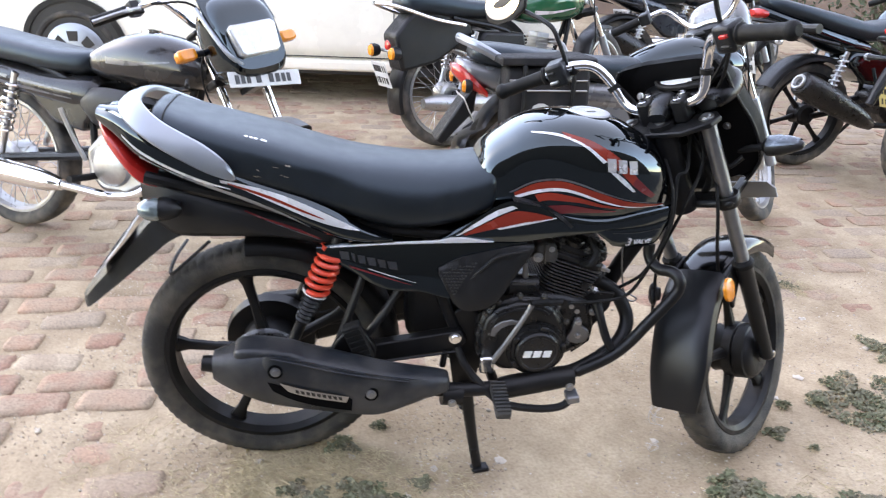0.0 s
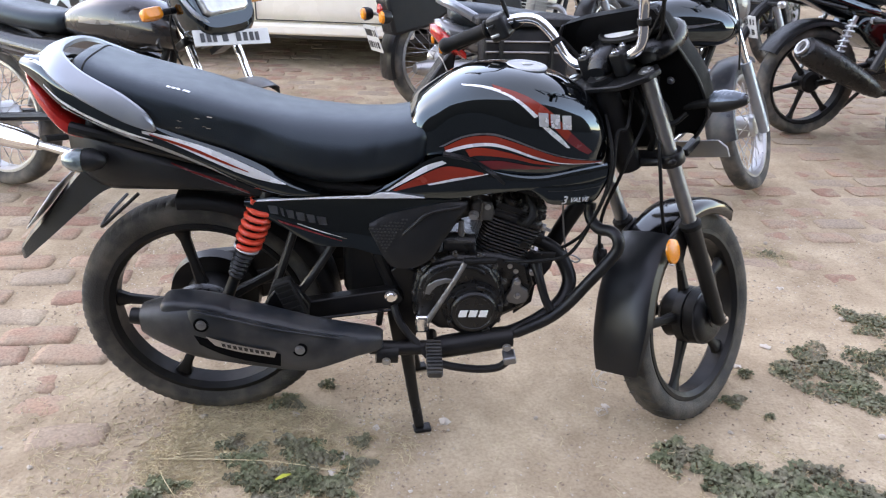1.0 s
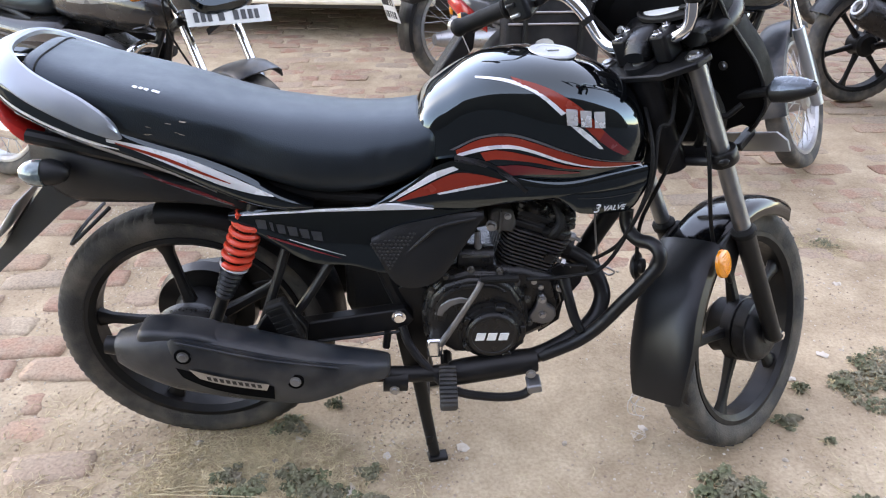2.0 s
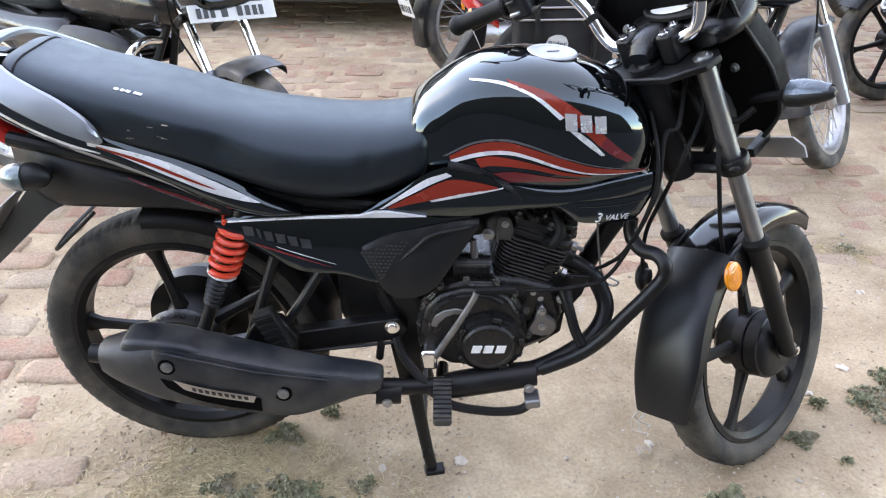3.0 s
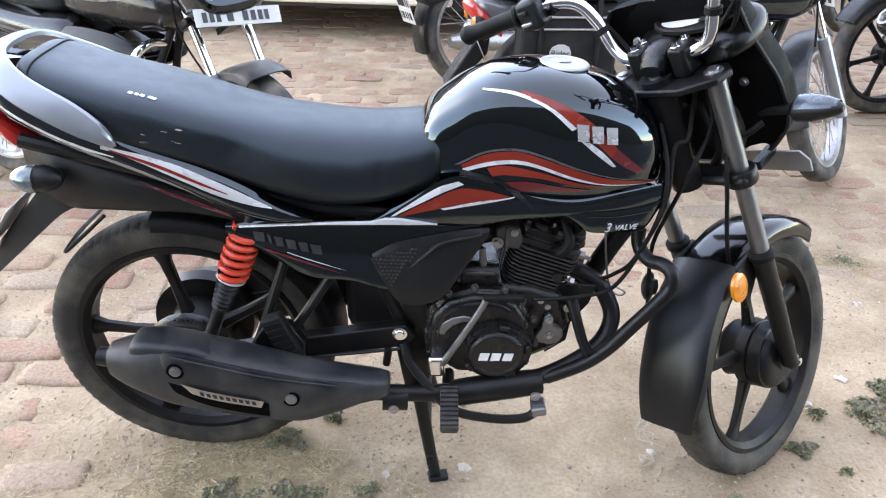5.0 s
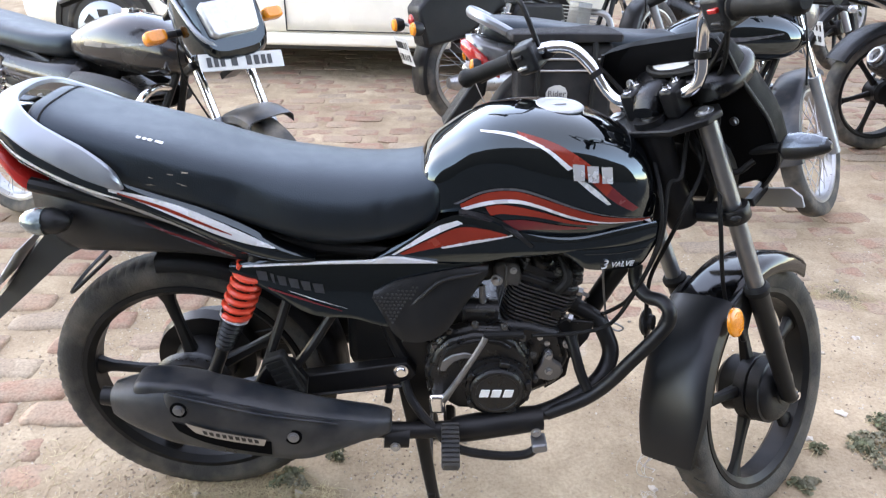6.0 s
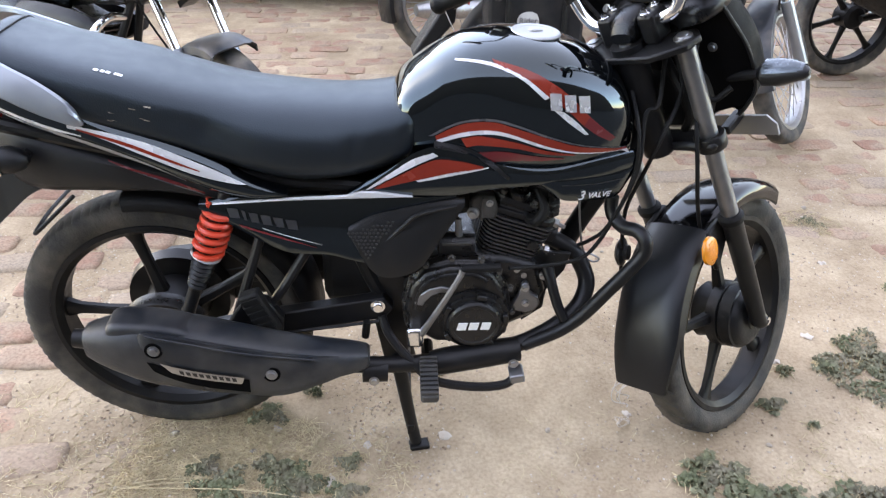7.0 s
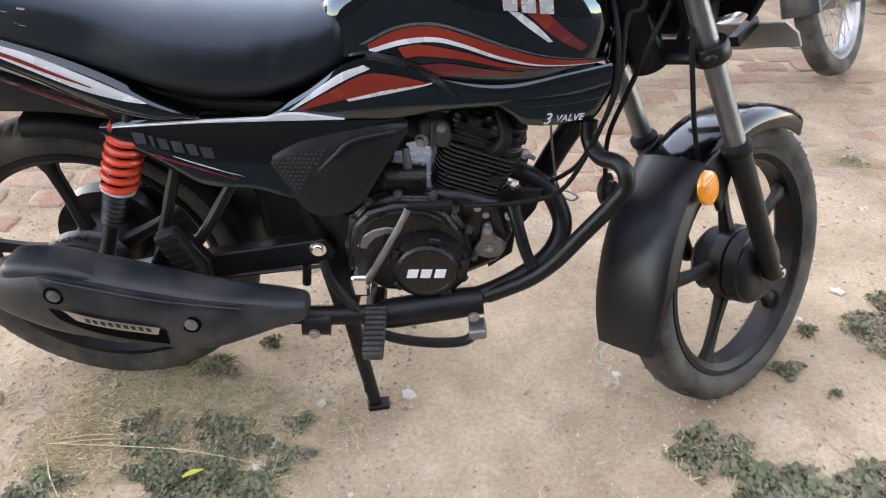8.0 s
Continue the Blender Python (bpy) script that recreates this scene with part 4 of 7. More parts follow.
    decal("red_line", [(-0.045, 0.806), (0.03, 0.783), (0.10, 0.752), (0.15, 0.729)], [(-0.045, 0.803), (0.03, 0.776), (0.10, 0.746), (0.15, 0.727)], t_tail, M_REDDECAL, tail[-1], lift=0.002)
    decal("white_line", [(-0.255, 0.893), (-0.222, 0.868), (-0.177, 0.843), (-0.131, 0.823), (-0.084, 0.806), (-0.04, 0.793)], [(-0.255, 0.889), (-0.222, 0.861), (-0.177, 0.836), (-0.131, 0.816), (-0.084, 0.800), (-0.04, 0.791)], t_tail, M_WHITEDECAL, tail[-1])
    decal("grey_stripe", [(-0.222, 0.853), (-0.173, 0.830), (-0.115, 0.810), (-0.055, 0.790), (0.005, 0.768), (0.067, 0.739), (0.12, 0.708)], [(-0.222, 0.845), (-0.173, 0.824), (-0.115, 0.800), (-0.055, 0.779), (0.005, 0.757), (0.067, 0.731), (0.12, 0.704)], t_tail, M_SILVERGREY, tail[-1])
    t_under = tree_of(under)
    decal("dark_red_line", [(-0.02, 0.730), (0.03, 0.711), (0.087, 0.691), (0.14, 0.666)], [(-0.02, 0.728), (0.03, 0.706), (0.087, 0.684), (0.14, 0.661)], t_under, M_REDDARK, under)
    decal("white_line", [(0.02, 0.711), (0.087, 0.684), (0.14, 0.661)], [(0.02, 0.7095), (0.087, 0.681), (0.14, 0.6595)], t_under, M_GREYDECAL, under)
    t_side = tree_of(side[-1])
    for i, (x, w) in enumerate(((0.180, 0.020), (0.206, 0.007), (0.219, 0.016), (0.240, 0.018), (0.263, 0.017), (0.285, 0.020))):
        z = 0.634 - i * 0.0045
        decal("model_mark", [(x, z + 0.010), (x + w, z + 0.008)], [(x + 0.005, z - 0.008), (x + w + 0.003, z - 0.010)], t_side, M_MARK, side[-1], 3, 3, 0.002)
    decal("red_line", [(0.20, 0.612), (0.27, 0.590), (0.34, 0.566)], [(0.205, 0.606), (0.27, 0.586), (0.34, 0.565)], t_side, M_REDDARK, side[-1])
    decal("white_line", [(0.24, 0.606), (0.29, 0.590), (0.35, 0.571)], [(0.245, 0.603), (0.29, 0.588), (0.35, 0.5705)], t_side, M_WHITEDECAL, side[-1])
    part("trim_wedge", prism(B(), [(0.16, 0.6605), (0.30, 0.6695), (0.40, 0.674), (0.424, 0.681), (0.452, 0.681), (0.520, 0.670), (0.42, 0.6685), (0.30, 0.666), (0.16, 0.6585)], -0.130, -0.137), M_WHITEDECAL, side[-1], "tapering silver trim along the upper edge", bevel=0.0008)
    t_low = tree_of(lower[-1])
    for text, size, x, z in (("3", 0.026, 0.8285, 0.6655), ("VALVE", 0.0155, 0.8630, 0.6645)):
        y = t_low.ray_cast(Vector((x, -1, z)), Vector((0, 1, 0)))[0].y
        lettering(text, size, Matrix.Translation((x, y - 0.0035, z)) @ Matrix.Rotation(radians(10.5), 4, "Z") @ SIDE, lower[-1], M_WHITEDECAL, shear=0.3)
    decal("panel_groove", [(0.79, 0.690), (0.85, 0.688), (0.915, 0.693)], [(0.79, 0.6885), (0.85, 0.6865), (0.915, 0.6915)], t_low, M_FLATBLACK, lower[-1], 6, 2, 0.001)
    # engine
    eng = part("engine", loft(B(), [[(x, y, z) for x, z in [(0.50, 0.36), (0.495, 0.44), (0.53, 0.50), (0.60, 0.515), (0.70, 0.505), (0.765, 0.485), (0.785, 0.42), (0.765, 0.36), (0.70, 0.325), (0.56, 0.315)]] for y in (-0.105, 0.115)]), M_ENGINE, root, bevel=0.012)
    OUT = [(0.502, 0.36), (0.497, 0.41), (0.509, 0.464), (0.536, 0.495), (0.583, 0.510), (0.640, 0.508), (0.672, 0.490), (0.699, 0.447), (0.710, 0.390), (0.690, 0.338), (0.64, 0.316), (0.56, 0.32)]
    cover = part("clutch_cover", loft(B(), [[(0.605 + (x - 0.605) * k, y, 0.415 + (z - 0.415) * k) for x, z in OUT] for y, k in ((-0.10, 1.05), (-0.124, 1.05), (-0.126, 0.985), (-0.137, 0.965), (-0.143, 0.90))]), M_ENGINE, eng, bevel=0.003)
    part("cover_rib", tube(B(), [(0.605 + (x - 0.605) * 0.80, -0.143, 0.415 + (z - 0.415) * 0.80) for x, z in OUT[1:7]], 0.005, 8), M_ENGINE, cover)
    # bevel coloured grey: painted-in sky sheen together with worn paint
    part("cover_flash", prism(B(), [(0.516, 0.425), (0.526, 0.446), (0.546, 0.460), (0.570, 0.466), (0.592, 0.460), (0.588, 0.452), (0.568, 0.452), (0.550, 0.444), (0.538, 0.430), (0.533, 0.420)], -0.142, -0.1475), M_FORK, cover, "grey flash of sheen and wear on the cover", bevel=0.002)
    gen = part("generator_cover", lathe(B(), [(0, 0.072), (0.010, 0.071), (0.012, 0.063), (0.018, 0.062), (0.020, 0.056), (0.026, 0.0545), (0.030, 0.050), (0.0305, 0.044), (0.029, 0.042), (0.029, 0)], (0.636, -0.138, 0.384), (0, -1, 0), 48), M_ENGINE, eng)
    for a in (78, 8, -60, 150, 215):
        part("lug", moved(box(B(), (0, 0, 0.0625), (0.020, 0.016, 0.012)), Matrix.Translation((0.636, -0.154, 0.384)) @ Matrix.Rotation(radians(90 - a), 4, "Y")), M_ENGINE, gen, bevel=0.003)
    for i, x in enumerate((0.611, 0.634, 0.658)):
        part("badge", prism(B(), [(x - 0.011, 0.374), (x - 0.007, 0.391), (x + 0.011, 0.391), (x + 0.007, 0.374)], -0.1665, -0.1695), M_WHITE, gen, "white badge block")
    for x, z in ((0.500, 0.415), (0.512, 0.470), (0.540, 0.503), (0.590, 0.518), (0.648, 0.514), (0.684, 0.486), (0.708, 0.445), (0.716, 0.385), (0.70, 0.338), (0.505, 0.36)):
        bolt("bolt", (x, -0.121, z), 0.0050, (0, -1, 0), eng, M_ENGINEGREY, 0.010)
    plate = part("oil_plate", prism(B(), [(0.712, 0.385), (0.716, 0.40), (0.727, 0.42), (0.732, 0.445), (0.740, 0.452), (0.748, 0.446), (0.752, 0.425), (0.768, 0.415), (0.773, 0.398), (0.765, 0.382), (0.745, 0.376)], -0.104, -0.118), M_FORK, eng, "grey metal cover plate", bevel=0.003)
    for x, z in ((0.740, 0.440), (0.743, 0.402)):
        bolt("bolt", (x, -0.117, z), 0.0055, (0, -1, 0), plate, M_STEEL, 0.009)
    bracket = part("engine_bracket", prism(B(), [(0.739, 0.475), (0.773, 0.503), (0.835, 0.497), (0.825, 0.455), (0.792, 0.405), (0.788, 0.36), (0.745, 0.325)], -0.070, -0.080), M_SATIN, eng, bevel=0.003)
    for x, z in ((0.737, 0.462), (0.778, 0.457), (0.722, 0.476)):
        bolt("bolt", (x, -0.098, z), 0.0065, (0, -1, 0), bracket, M_STEEL, 0.010)
        part("spacer", tube(B(), [(x, -0.074, z), (x, -0.098, z)], 0.011, 14), M_ENGINE, bracket)
    TILT_C = Matrix.Translation((0.697, 0, 0.492)) @ Matrix.Rotation(radians(19), 4, "Y")
    cyl = part("cylinder", moved(box(B(), (0, 0, 0.045), (0.10, 0.15, 0.13)), TILT_C), M_ENGINE, eng, bevel=0.006)
    for i in range(11):
        bm = B()
        w, d = 0.118 + 0.0022 * i, 0.094
        for dz, k in ((0.0, 1.0),):
            loft(bm, [[(a * w / 2 * k, b * d * k, h) for a, b in ((-1, -0.72), (-0.86, -0.93), (-0.6, -1), (0.8, -1), (1, -0.86), (1, 0.86), (0.8, 1), (-0.6, 1), (-0.86, 0.93), (-1, 0.72))] for h in (0.0, 0.0036)])
        part("fin", moved(bm, TILT_C @ Matrix.Translation((0, 0, 0.004 + i * 0.0084))), M_FIN, cyl, smooth=0)
    part("cylinder_boss", moved(tube(B(), [(0.038, -0.088, 0.052), (0.038, -0.102, 0.052)], 0.010, 12), TILT_C), M_ENGINE, cyl)
    head = part("cylinder_head", moved(loft(B(), [[(a * 0.070 * k, b * 0.090 * k, h) for a, b in ((-1, -0.7), (-0.8, -0.95), (0.75, -1), (1, -0.8), (1, 0.8), (0.75, 1), (-0.8, 0.95), (-1, 0.7))] for h, k in ((0.094, 1.0), (0.106, 1.0), (0.108, 0.93), (0.116, 0.93), (0.118, 1.0), (0.130, 0.97))]), TILT_C), M_ENGINE, eng, bevel=0.002)
    rocker = part("rocker_cover", moved(loft(B(), [[(a * 0.058 * k, b * 0.076 * k, h) for a, b in ((-1, -0.7), (-0.7, -1), (0.7, -1), (1, -0.7), (1, 0.7), (0.7, 1), (-0.7, 1), (-1, 0.7))] for h, k in ((0.128, 1.0), (0.146, 0.96), (0.158, 0.8))]), TILT_C), M_ENGINE, head, bevel=0.003)
    for x, y in ((0.040, -0.058), (-0.022, -0.062)):
        part("valve_cap", moved(lathe(B(), [(0, 0.022), (0.016, 0.022), (0.019, 0.018), (0.019, 0.010), (0.026, 0.010), (0.026, 0)], (x, y, 0.132), (0.12 if x > 0 else -0.1, -0.35, 1), 18), TILT_C), M_ENGINE, rocker)
    for x, y, z in ((-0.055, -0.078, 0.128), (0.056, -0.076, 0.128), (0.010, -0.084, 0.128), (0.058, 0.07, 0.128)):
        part("bolt", moved(lathe(B(), [(0, 0.009), (0.005, 0.009), (0.006, 0.006), (0.014, 0.006), (0.014, 0)], axis=(0, 0, 1), seg=6), TILT_C @ Matrix.Translation((x, y, z))), M_ENGINEGREY, head, smooth=0)
    flange = part("exhaust_flange", moved(lathe(B(), [(0, 0.030), (0.010, 0.030), (0.012, 0.022), (0.03, 0.021)], (0.060, -0.04, 0.066), (1, -0.12, -0.1), 20), TILT_C), M_ENGINE, head)
    for dz, dy in ((0.028, 0.006), (-0.028, -0.010)):
        part("stud", moved(tube(B(), [(0.064, -0.06 + dy, 0.066 + dz), (0.098, -0.066 + dy, 0.064 + dz)], [0.0045, 0.0045], 8), TILT_C), M_STEEL, flange)
        part("nut", moved(lathe(B(), [(0, 0.0095), (0.009, 0.0095), (0.009, 0.004)], (0.074, -0.062 + dy, 0.066 + dz), (1, -0.15, 0), 6), TILT_C), M_STEEL, flange, smooth=0)
    part("spark_plug_cap", moved(tube(B(), [(0.012, -0.086, 0.100), (0.020, -0.108, 0.112), (0.024, -0.104, 0.14), (0.0, -0.08, 0.165)], [0.010, 0.011, 0.010, 0.004], 10), TILT_C), M_GRIP, head)
    intake = part("intake_flange", loft(B(), [[(x, y, z) for x, z in ((0.627, 0.590), (0.624, 0.632), (0.640, 0.640), (0.672, 0.634), (0.680, 0.606), (0.676, 0.584))] for y in (-0.05, -0.092)]), M_ENGINEGREY, eng, "dusty grey intake casting", bevel=0.006)
    bolt("bolt", (0.632, -0.090, 0.602), 0.008, (-0.3, -1, 0), intake, M_STEEL, 0.014)
    bolt("bolt", (0.662, -0.090, 0.622), 0.005, (0, -1, 0), intake, M_STEEL, 0.006)
    part("intake_rib", prism(B(), [(0.645, 0.586), (0.645, 0.636), (0.650, 0.636), (0.650, 0.586)], -0.09, -0.098), M_ENGINEGREY, intake, bevel=0.002)
    starter = part("starter_motor", tube(B(), [(0.566, -0.085, 0.528), (0.636, -0.085, 0.526)], [0.026, 0.026], 20), M_ENGINE, eng)
    part("starter_cap", box(B(), (0.600, -0.098, 0.540), (0.058, 0.022, 0.008)), M_ENGINEGREY, starter, bevel=0.002)
    part("starter_terminal", tube(B(), [(0.606, -0.09, 0.545), (0.603, -0.09, 0.588)], [0.008, 0.006], 10), M_FORK, starter, "grey plastic terminal sleeve")
    part("starter_cable", tube(B(), [(0.603, -0.09, 0.585), (0.59, -0.095, 0.61), (0.575, -0.08, 0.65)], 0.004, 8), M_GRIP, starter)
    carb = part("carburettor", moved(tube(B(), [(0.50, -0.02, 0.61), (0.60, -0.03, 0.605), (0.63, -0.02, 0.60)], [0.032, 0.030, 0.024], 16), Matrix.Identity(4)), M_ENGINEGREY, root, "dull grey carburettor")
    part("throttle_body", box(B(), (0.580, -0.05, 0.615), (0.055, 0.06, 0.07)), M_ENGINE, carb, bevel=0.008)
    part("float_bowl", box(B(), (0.560, -0.04, 0.575), (0.05, 0.06, 0.045)), M_ENGINEGREY, carb, bevel=0.008)
    part("airbox", box(B(), (0.45, 0, 0.60), (0.16, 0.16, 0.12)), M_PLASTIC, root, bevel=0.02)
    # plain black box added to keep the gap between tyre and engine dark
    part("inner_mudguard", box(B(), (0.405, 0, 0.475), (0.14, 0.12, 0.20)), M_PLASTIC, root, bevel=0.02)
    part("battery_tray", box(B(), (0.33, 0, 0.60), (0.12, 0.15, 0.12)), M_PLASTIC, root, bevel=0.01)
    # exhaust
    part("exhaust_header", tube(B(), [(0.775, -0.04, 0.530), (0.812, -0.045, 0.516), (0.845, -0.055, 0.497), (0.866, -0.066, 0.468), (0.877, -0.082, 0.437), (0.870, -0.098, 0.410), (0.850, -0.116, 0.386), (0.815, -0.130, 0.362), (0.77, -0.140, 0.338), (0.72, -0.147, 0.320), (0.62, -0.155, 0.298), (0.50, -0.165, 0.293), (0.40, -0.176, 0.304)], 0.0175, 14), M_SATIN, root)
    part("heat_shield", tube(B(), [(0.735, -0.150, 0.315), (0.68, -0.156, 0.310), (0.58, -0.160, 0.294), (0.555, -0.162, 0.290)], [0.026, 0.028, 0.028, 0.025], 18), M_SATIN, root)
    muf = part("muffler", loft(B(), [sec(x, z, h, w, y, 3.0, 36) for x, z, h, w, y in spline([(0.428, 0.318, 0.016, 0.020, -0.176), (0.420, 0.319, 0.022, 0.026, -0.178), (0.39, 0.321, 0.029, 0.034, -0.183), (0.34, 0.324, 0.038, 0.040, -0.190), (0.28, 0.330, 0.049, 0.046, -0.198), (0.20, 0.342, 0.062, 0.052, -0.203), (0.10, 0.362, 0.072, 0.055, -0.205), (0.02, 0.378, 0.071, 0.054, -0.205), (-0.035, 0.388, 0.056, 0.047, -0.205), (-0.072, 0.394, 0.041, 0.038, -0.205), (-0.094, 0.398, 0.030, 0.029, -0.205)], 4)]), M_MUFFLER, root, "matte black muffler with a plastic heat guard", smooth=50)
    part("guard_hump", loft(B(), [sec(x, z, h, w, y, 6.0, 40) for x, z, h, w, y in spline([(0.142, 0.378, 0.020, 0.024, -0.202), (0.124, 0.384, 0.034, 0.034, -0.204), (0.075, 0.396, 0.047, 0.038, -0.206), (0.00, 0.410, 0.045, 0.038, -0.206), (-0.040, 0.412, 0.040, 0.034, -0.206), (-0.050, 0.410, 0.024, 0.024, -0.206)], 4)]), M_MUFFLER, muf, smooth=40)
    guard = part("heat_guard", skin([(0.012, 0.352, 0.436, 0.246), (0.030, 0.330, 0.446, 0.252), (0.09, 0.312, 0.436, 0.257), (0.17, 0.294, 0.411, 0.253), (0.235, 0.279, 0.390, 0.246), (0.275, 0.276, 0.377, 0.239), (0.33, 0.287, 0.360, 0.227), (0.385, 0.299, 0.345, 0.210), (0.412, 0.304, 0.338, 0.200)], 0.007, 0.012), M_MUFFLER, muf, "moulded plastic heat guard", smooth=40)
    part("guard_edge", tube(B(), [(0.030, -0.256, 0.442), (0.10, -0.262, 0.428), (0.20, -0.256, 0.396), (0.33, -0.233, 0.356)], 0.0022, 8), M_MUFFLER, guard)
    part("outlet", lathe(B(), [(-0.01, 0.020), (0.02, 0.018), (0.02, 0.012), (0.0, 0.010), (0, 0)], (-0.10, -0.205, 0.40), (-1, 0, 0.1), 20), M_SATIN, muf)
    mt = tree_of(muf, guard)
    for x, z in ((0.042, 0.412), (0.246, 0.340)):
        y = mt.ray_cast(Vector((x, -1, z)), Vector((0, 1, 0)))[0].y
        # black ring painted in for the shade round the sunken bolt
        part("dark_bolt_ring", lathe(B(), [(-0.002, 0.0), (-0.002, 0.0165), (0.0015, 0.0165), (0.0015, 0.012)], (x, y, z), (0, -1, 0.1), 24), M_SLOT, guard)
        bolt("guard_bolt", (x, y - 0.0005, z), 0.0075, (0, -1, 0.1), guard, M_FORK, 0.006)
    # flat black strip in place of the slot's inner shade
    decal("guard_slot_shade", [(0.024, 0.386), (0.10, 0.364), (0.205, 0.334)], [(0.034, 0.362), (0.08, 0.338), (0.135, 0.318), (0.203, 0.299)], mt, M_SLOT, guard, 6, 5, 0.0018)
    em = decal("guard_emblem", [(0.050, 0.386), (0.12, 0.364), (0.197, 0.342)], [(0.068, 0.364), (0.12, 0.346), (0.191, 0.327)], mt, M_STEEL, guard, 6, 4, 0.005, label="silver emblem plate")
    for i in range(9):
        x = 0.082 + i * 0.0115
        z = 0.3685 - (x - 0.075) * 0.275
        decal("emblem_mark", [(x, z + 0.004), (x + 0.008, z + 0.002)], [(x + 0.002, z - 0.005), (x + 0.009, z - 0.007)], mt, M_FLATBLACK, em, 2, 2, 0.0058)
    clampp = part("muffler_clamp", tube(B(), [(0.464, -0.17, 0.284), (0.414, -0.174, 0.287)], 0.026, 16), M_SATIN, root)
    bolt("bolt", (0.438, -0.199, 0.279), 0.007, (0, -1, 0), clampp, M_STEEL)
    # leg guard tube in front of the engine
    leg_guard = part("leg_guard", tube(B(), [(0.893, -0.075, 0.640), (0.893, -0.080, 0.618), (0.899, -0.092, 0.600), (0.912, -0.115, 0.592), (0.931, -0.138, 0.597), (0.943, -0.157, 0.588), (0.944, -0.163, 0.562), (0.922, -0.165, 0.526), (0.885, -0.163, 0.472), (0.844, -0.160, 0.412), (0.80, -0.157, 0.370), (0.733, -0.152, 0.331)], 0.0138, 14), M_SATIN, root)
    part("guard_stay", tube(B(), [(0.786, -0.105, 0.490), (0.793, -0.122, 0.468), (0.808, -0.142, 0.42), (0.822, -0.155, 0.392)], [0.0145, 0.0108, 0.0105, 0.0105], 12), M_SATIN, root)
    # footrest, brake pedal, kick start
    peg = part("footrest", moved(box(B(), (0, 0, 0), (0.036, 0.105, 0.022)), pose(0.548, -0.222, 0.300, 8, 0, 0)), M_WORNGRIP, root, bevel=0.006)
    for i in range(9):
        part("rib", moved(box(B(), (0, -0.046 + i * 0.0115, 0.013), (0.034, 0.005, 0.006)), pose(0.548, -0.222, 0.300, 8, 0, 0)), M_WORNGRIP, peg)
    part("footrest_bar", tube(B(), [(0.548, -0.09, 0.285), (0.548, -0.17, 0.290)], 0.013, 10), M_SATIN, peg)
    ped = part("brake_pedal", tube(B(), [(0.455, -0.12, 0.385), (0.47, -0.14, 0.35), (0.51, -0.165, 0.305), (0.56, -0.19, 0.268), (0.64, -0.195, 0.252), (0.70, -0.195, 0.255), (0.725, -0.195, 0.275)], 0.0095, 10), M_SATIN, root)
    part("pedal_pad", moved(box(B(), (0, 0, 0), (0.030, 0.040, 0.020)), pose(0.727, -0.195, 0.286, 0, -10, 0)), M_FORK, ped, bevel=0.004)
    bolt("bolt", (0.72, -0.19, 0.31), 0.007, (0, -1, 0), ped, M_STEEL)
    kick = part("kick_lever", tube(B(), [(0.533, -0.165, 0.345), (0.549, -0.175, 0.378), (0.580, -0.182, 0.440), (0.611, -0.184, 0.503), (0.618, -0.182, 0.520)], [0.009, 0.0072, 0.0062, 0.0058, 0.0066], 10), M_FORK, root, "grey steel kick-start lever")
    part("kick_boss", box(B(), (0.528, -0.162, 0.350), (0.034, 0.032, 0.046)), M_CHROME, kick, bevel=0.007)
    part("kick_pedal", tube(B(), [(0.616, -0.178, 0.522), (0.690, -0.178, 0.524)], 0.0085, 10), M_GRIP, kick)
    part("brake_rod", tube(B(), [(0.45, -0.125, 0.375), (0.25, -0.12, 0.345), (0.0, -0.11, 0.25)], 0.0035, 6, curved=False), M_SATIN, root)
    part("brake_switch", tube(B(), [(0.425, -0.125, 0.375), (0.42, -0.125, 0.335)], 0.008, 8), M_SATIN, root)
    # centre stand
    std = part("centre_stand", tube(B(), [(0.485, -0.12, 0.235), (0.485, 0.12, 0.235)], 0.014, 12), M_SATIN, root)
    for s in (-1, 1):
        lg = part("stand_leg", tube(B(), [(0.485, s * 0.095, 0.24), (0.505, s * 0.115, 0.11), (0.523, s * 0.130, 0.012)], [0.017, 0.014, 0.013], 12), M_SATIN, std)
        part("stand_foot", moved(box(B(), (0, 0, 0.006), (0.045, 0.03, 0.012)), pose(0.530, s * 0.134, 0.0, 0, 0, 10)), M_SATIN, lg, bevel=0.004)
        part("stand_lug", moved(box(B(), (0, 0, 0), (0.016, 0.026, 0.03)), pose(0.512, s * 0.124, 0.055)), M_SATIN, lg, bevel=0.003)
    part("stand_brace", tube(B(), [(0.505, -0.11, 0.12), (0.505, 0.11, 0.12)], 0.009, 8), M_SATIN, std)

    # ---- the turned front: fork, wheel, bars, cowl ----
    RAKE = 24.8
    S = steer_frame(1.331, RAKE, 44.0, -0.015, -0.006)
    FU, FL = 0.030, 0.094
    CU, CH = 0.042, 0.294
    wf = wheel(root, S @ pose(CU, 0, CH, 0, RAKE, 0), 0.285, 0.076, "alloy", turn=radians(204), hub_r=0.066, hub_w=0.11, knobs=0)
    drum = part("brake_drum", moved(lathe(B(), [(0, 0), (0, 0.024), (0.003, 0.026), (0.004, 0.046), (0.007, 0.058), (0.014, 0.066), (0.022, 0.069), (0.024, 0.074), (0.050, 0.075), (0.054, 0.071), (0.056, 0.076), (0.080, 0.077), (0.085, 0.05), (0.085, 0)], axis=(0, 1, 0), seg=48), S @ Matrix.Translation((CU, -0.078, CH))), M_PLASTIC, wf)
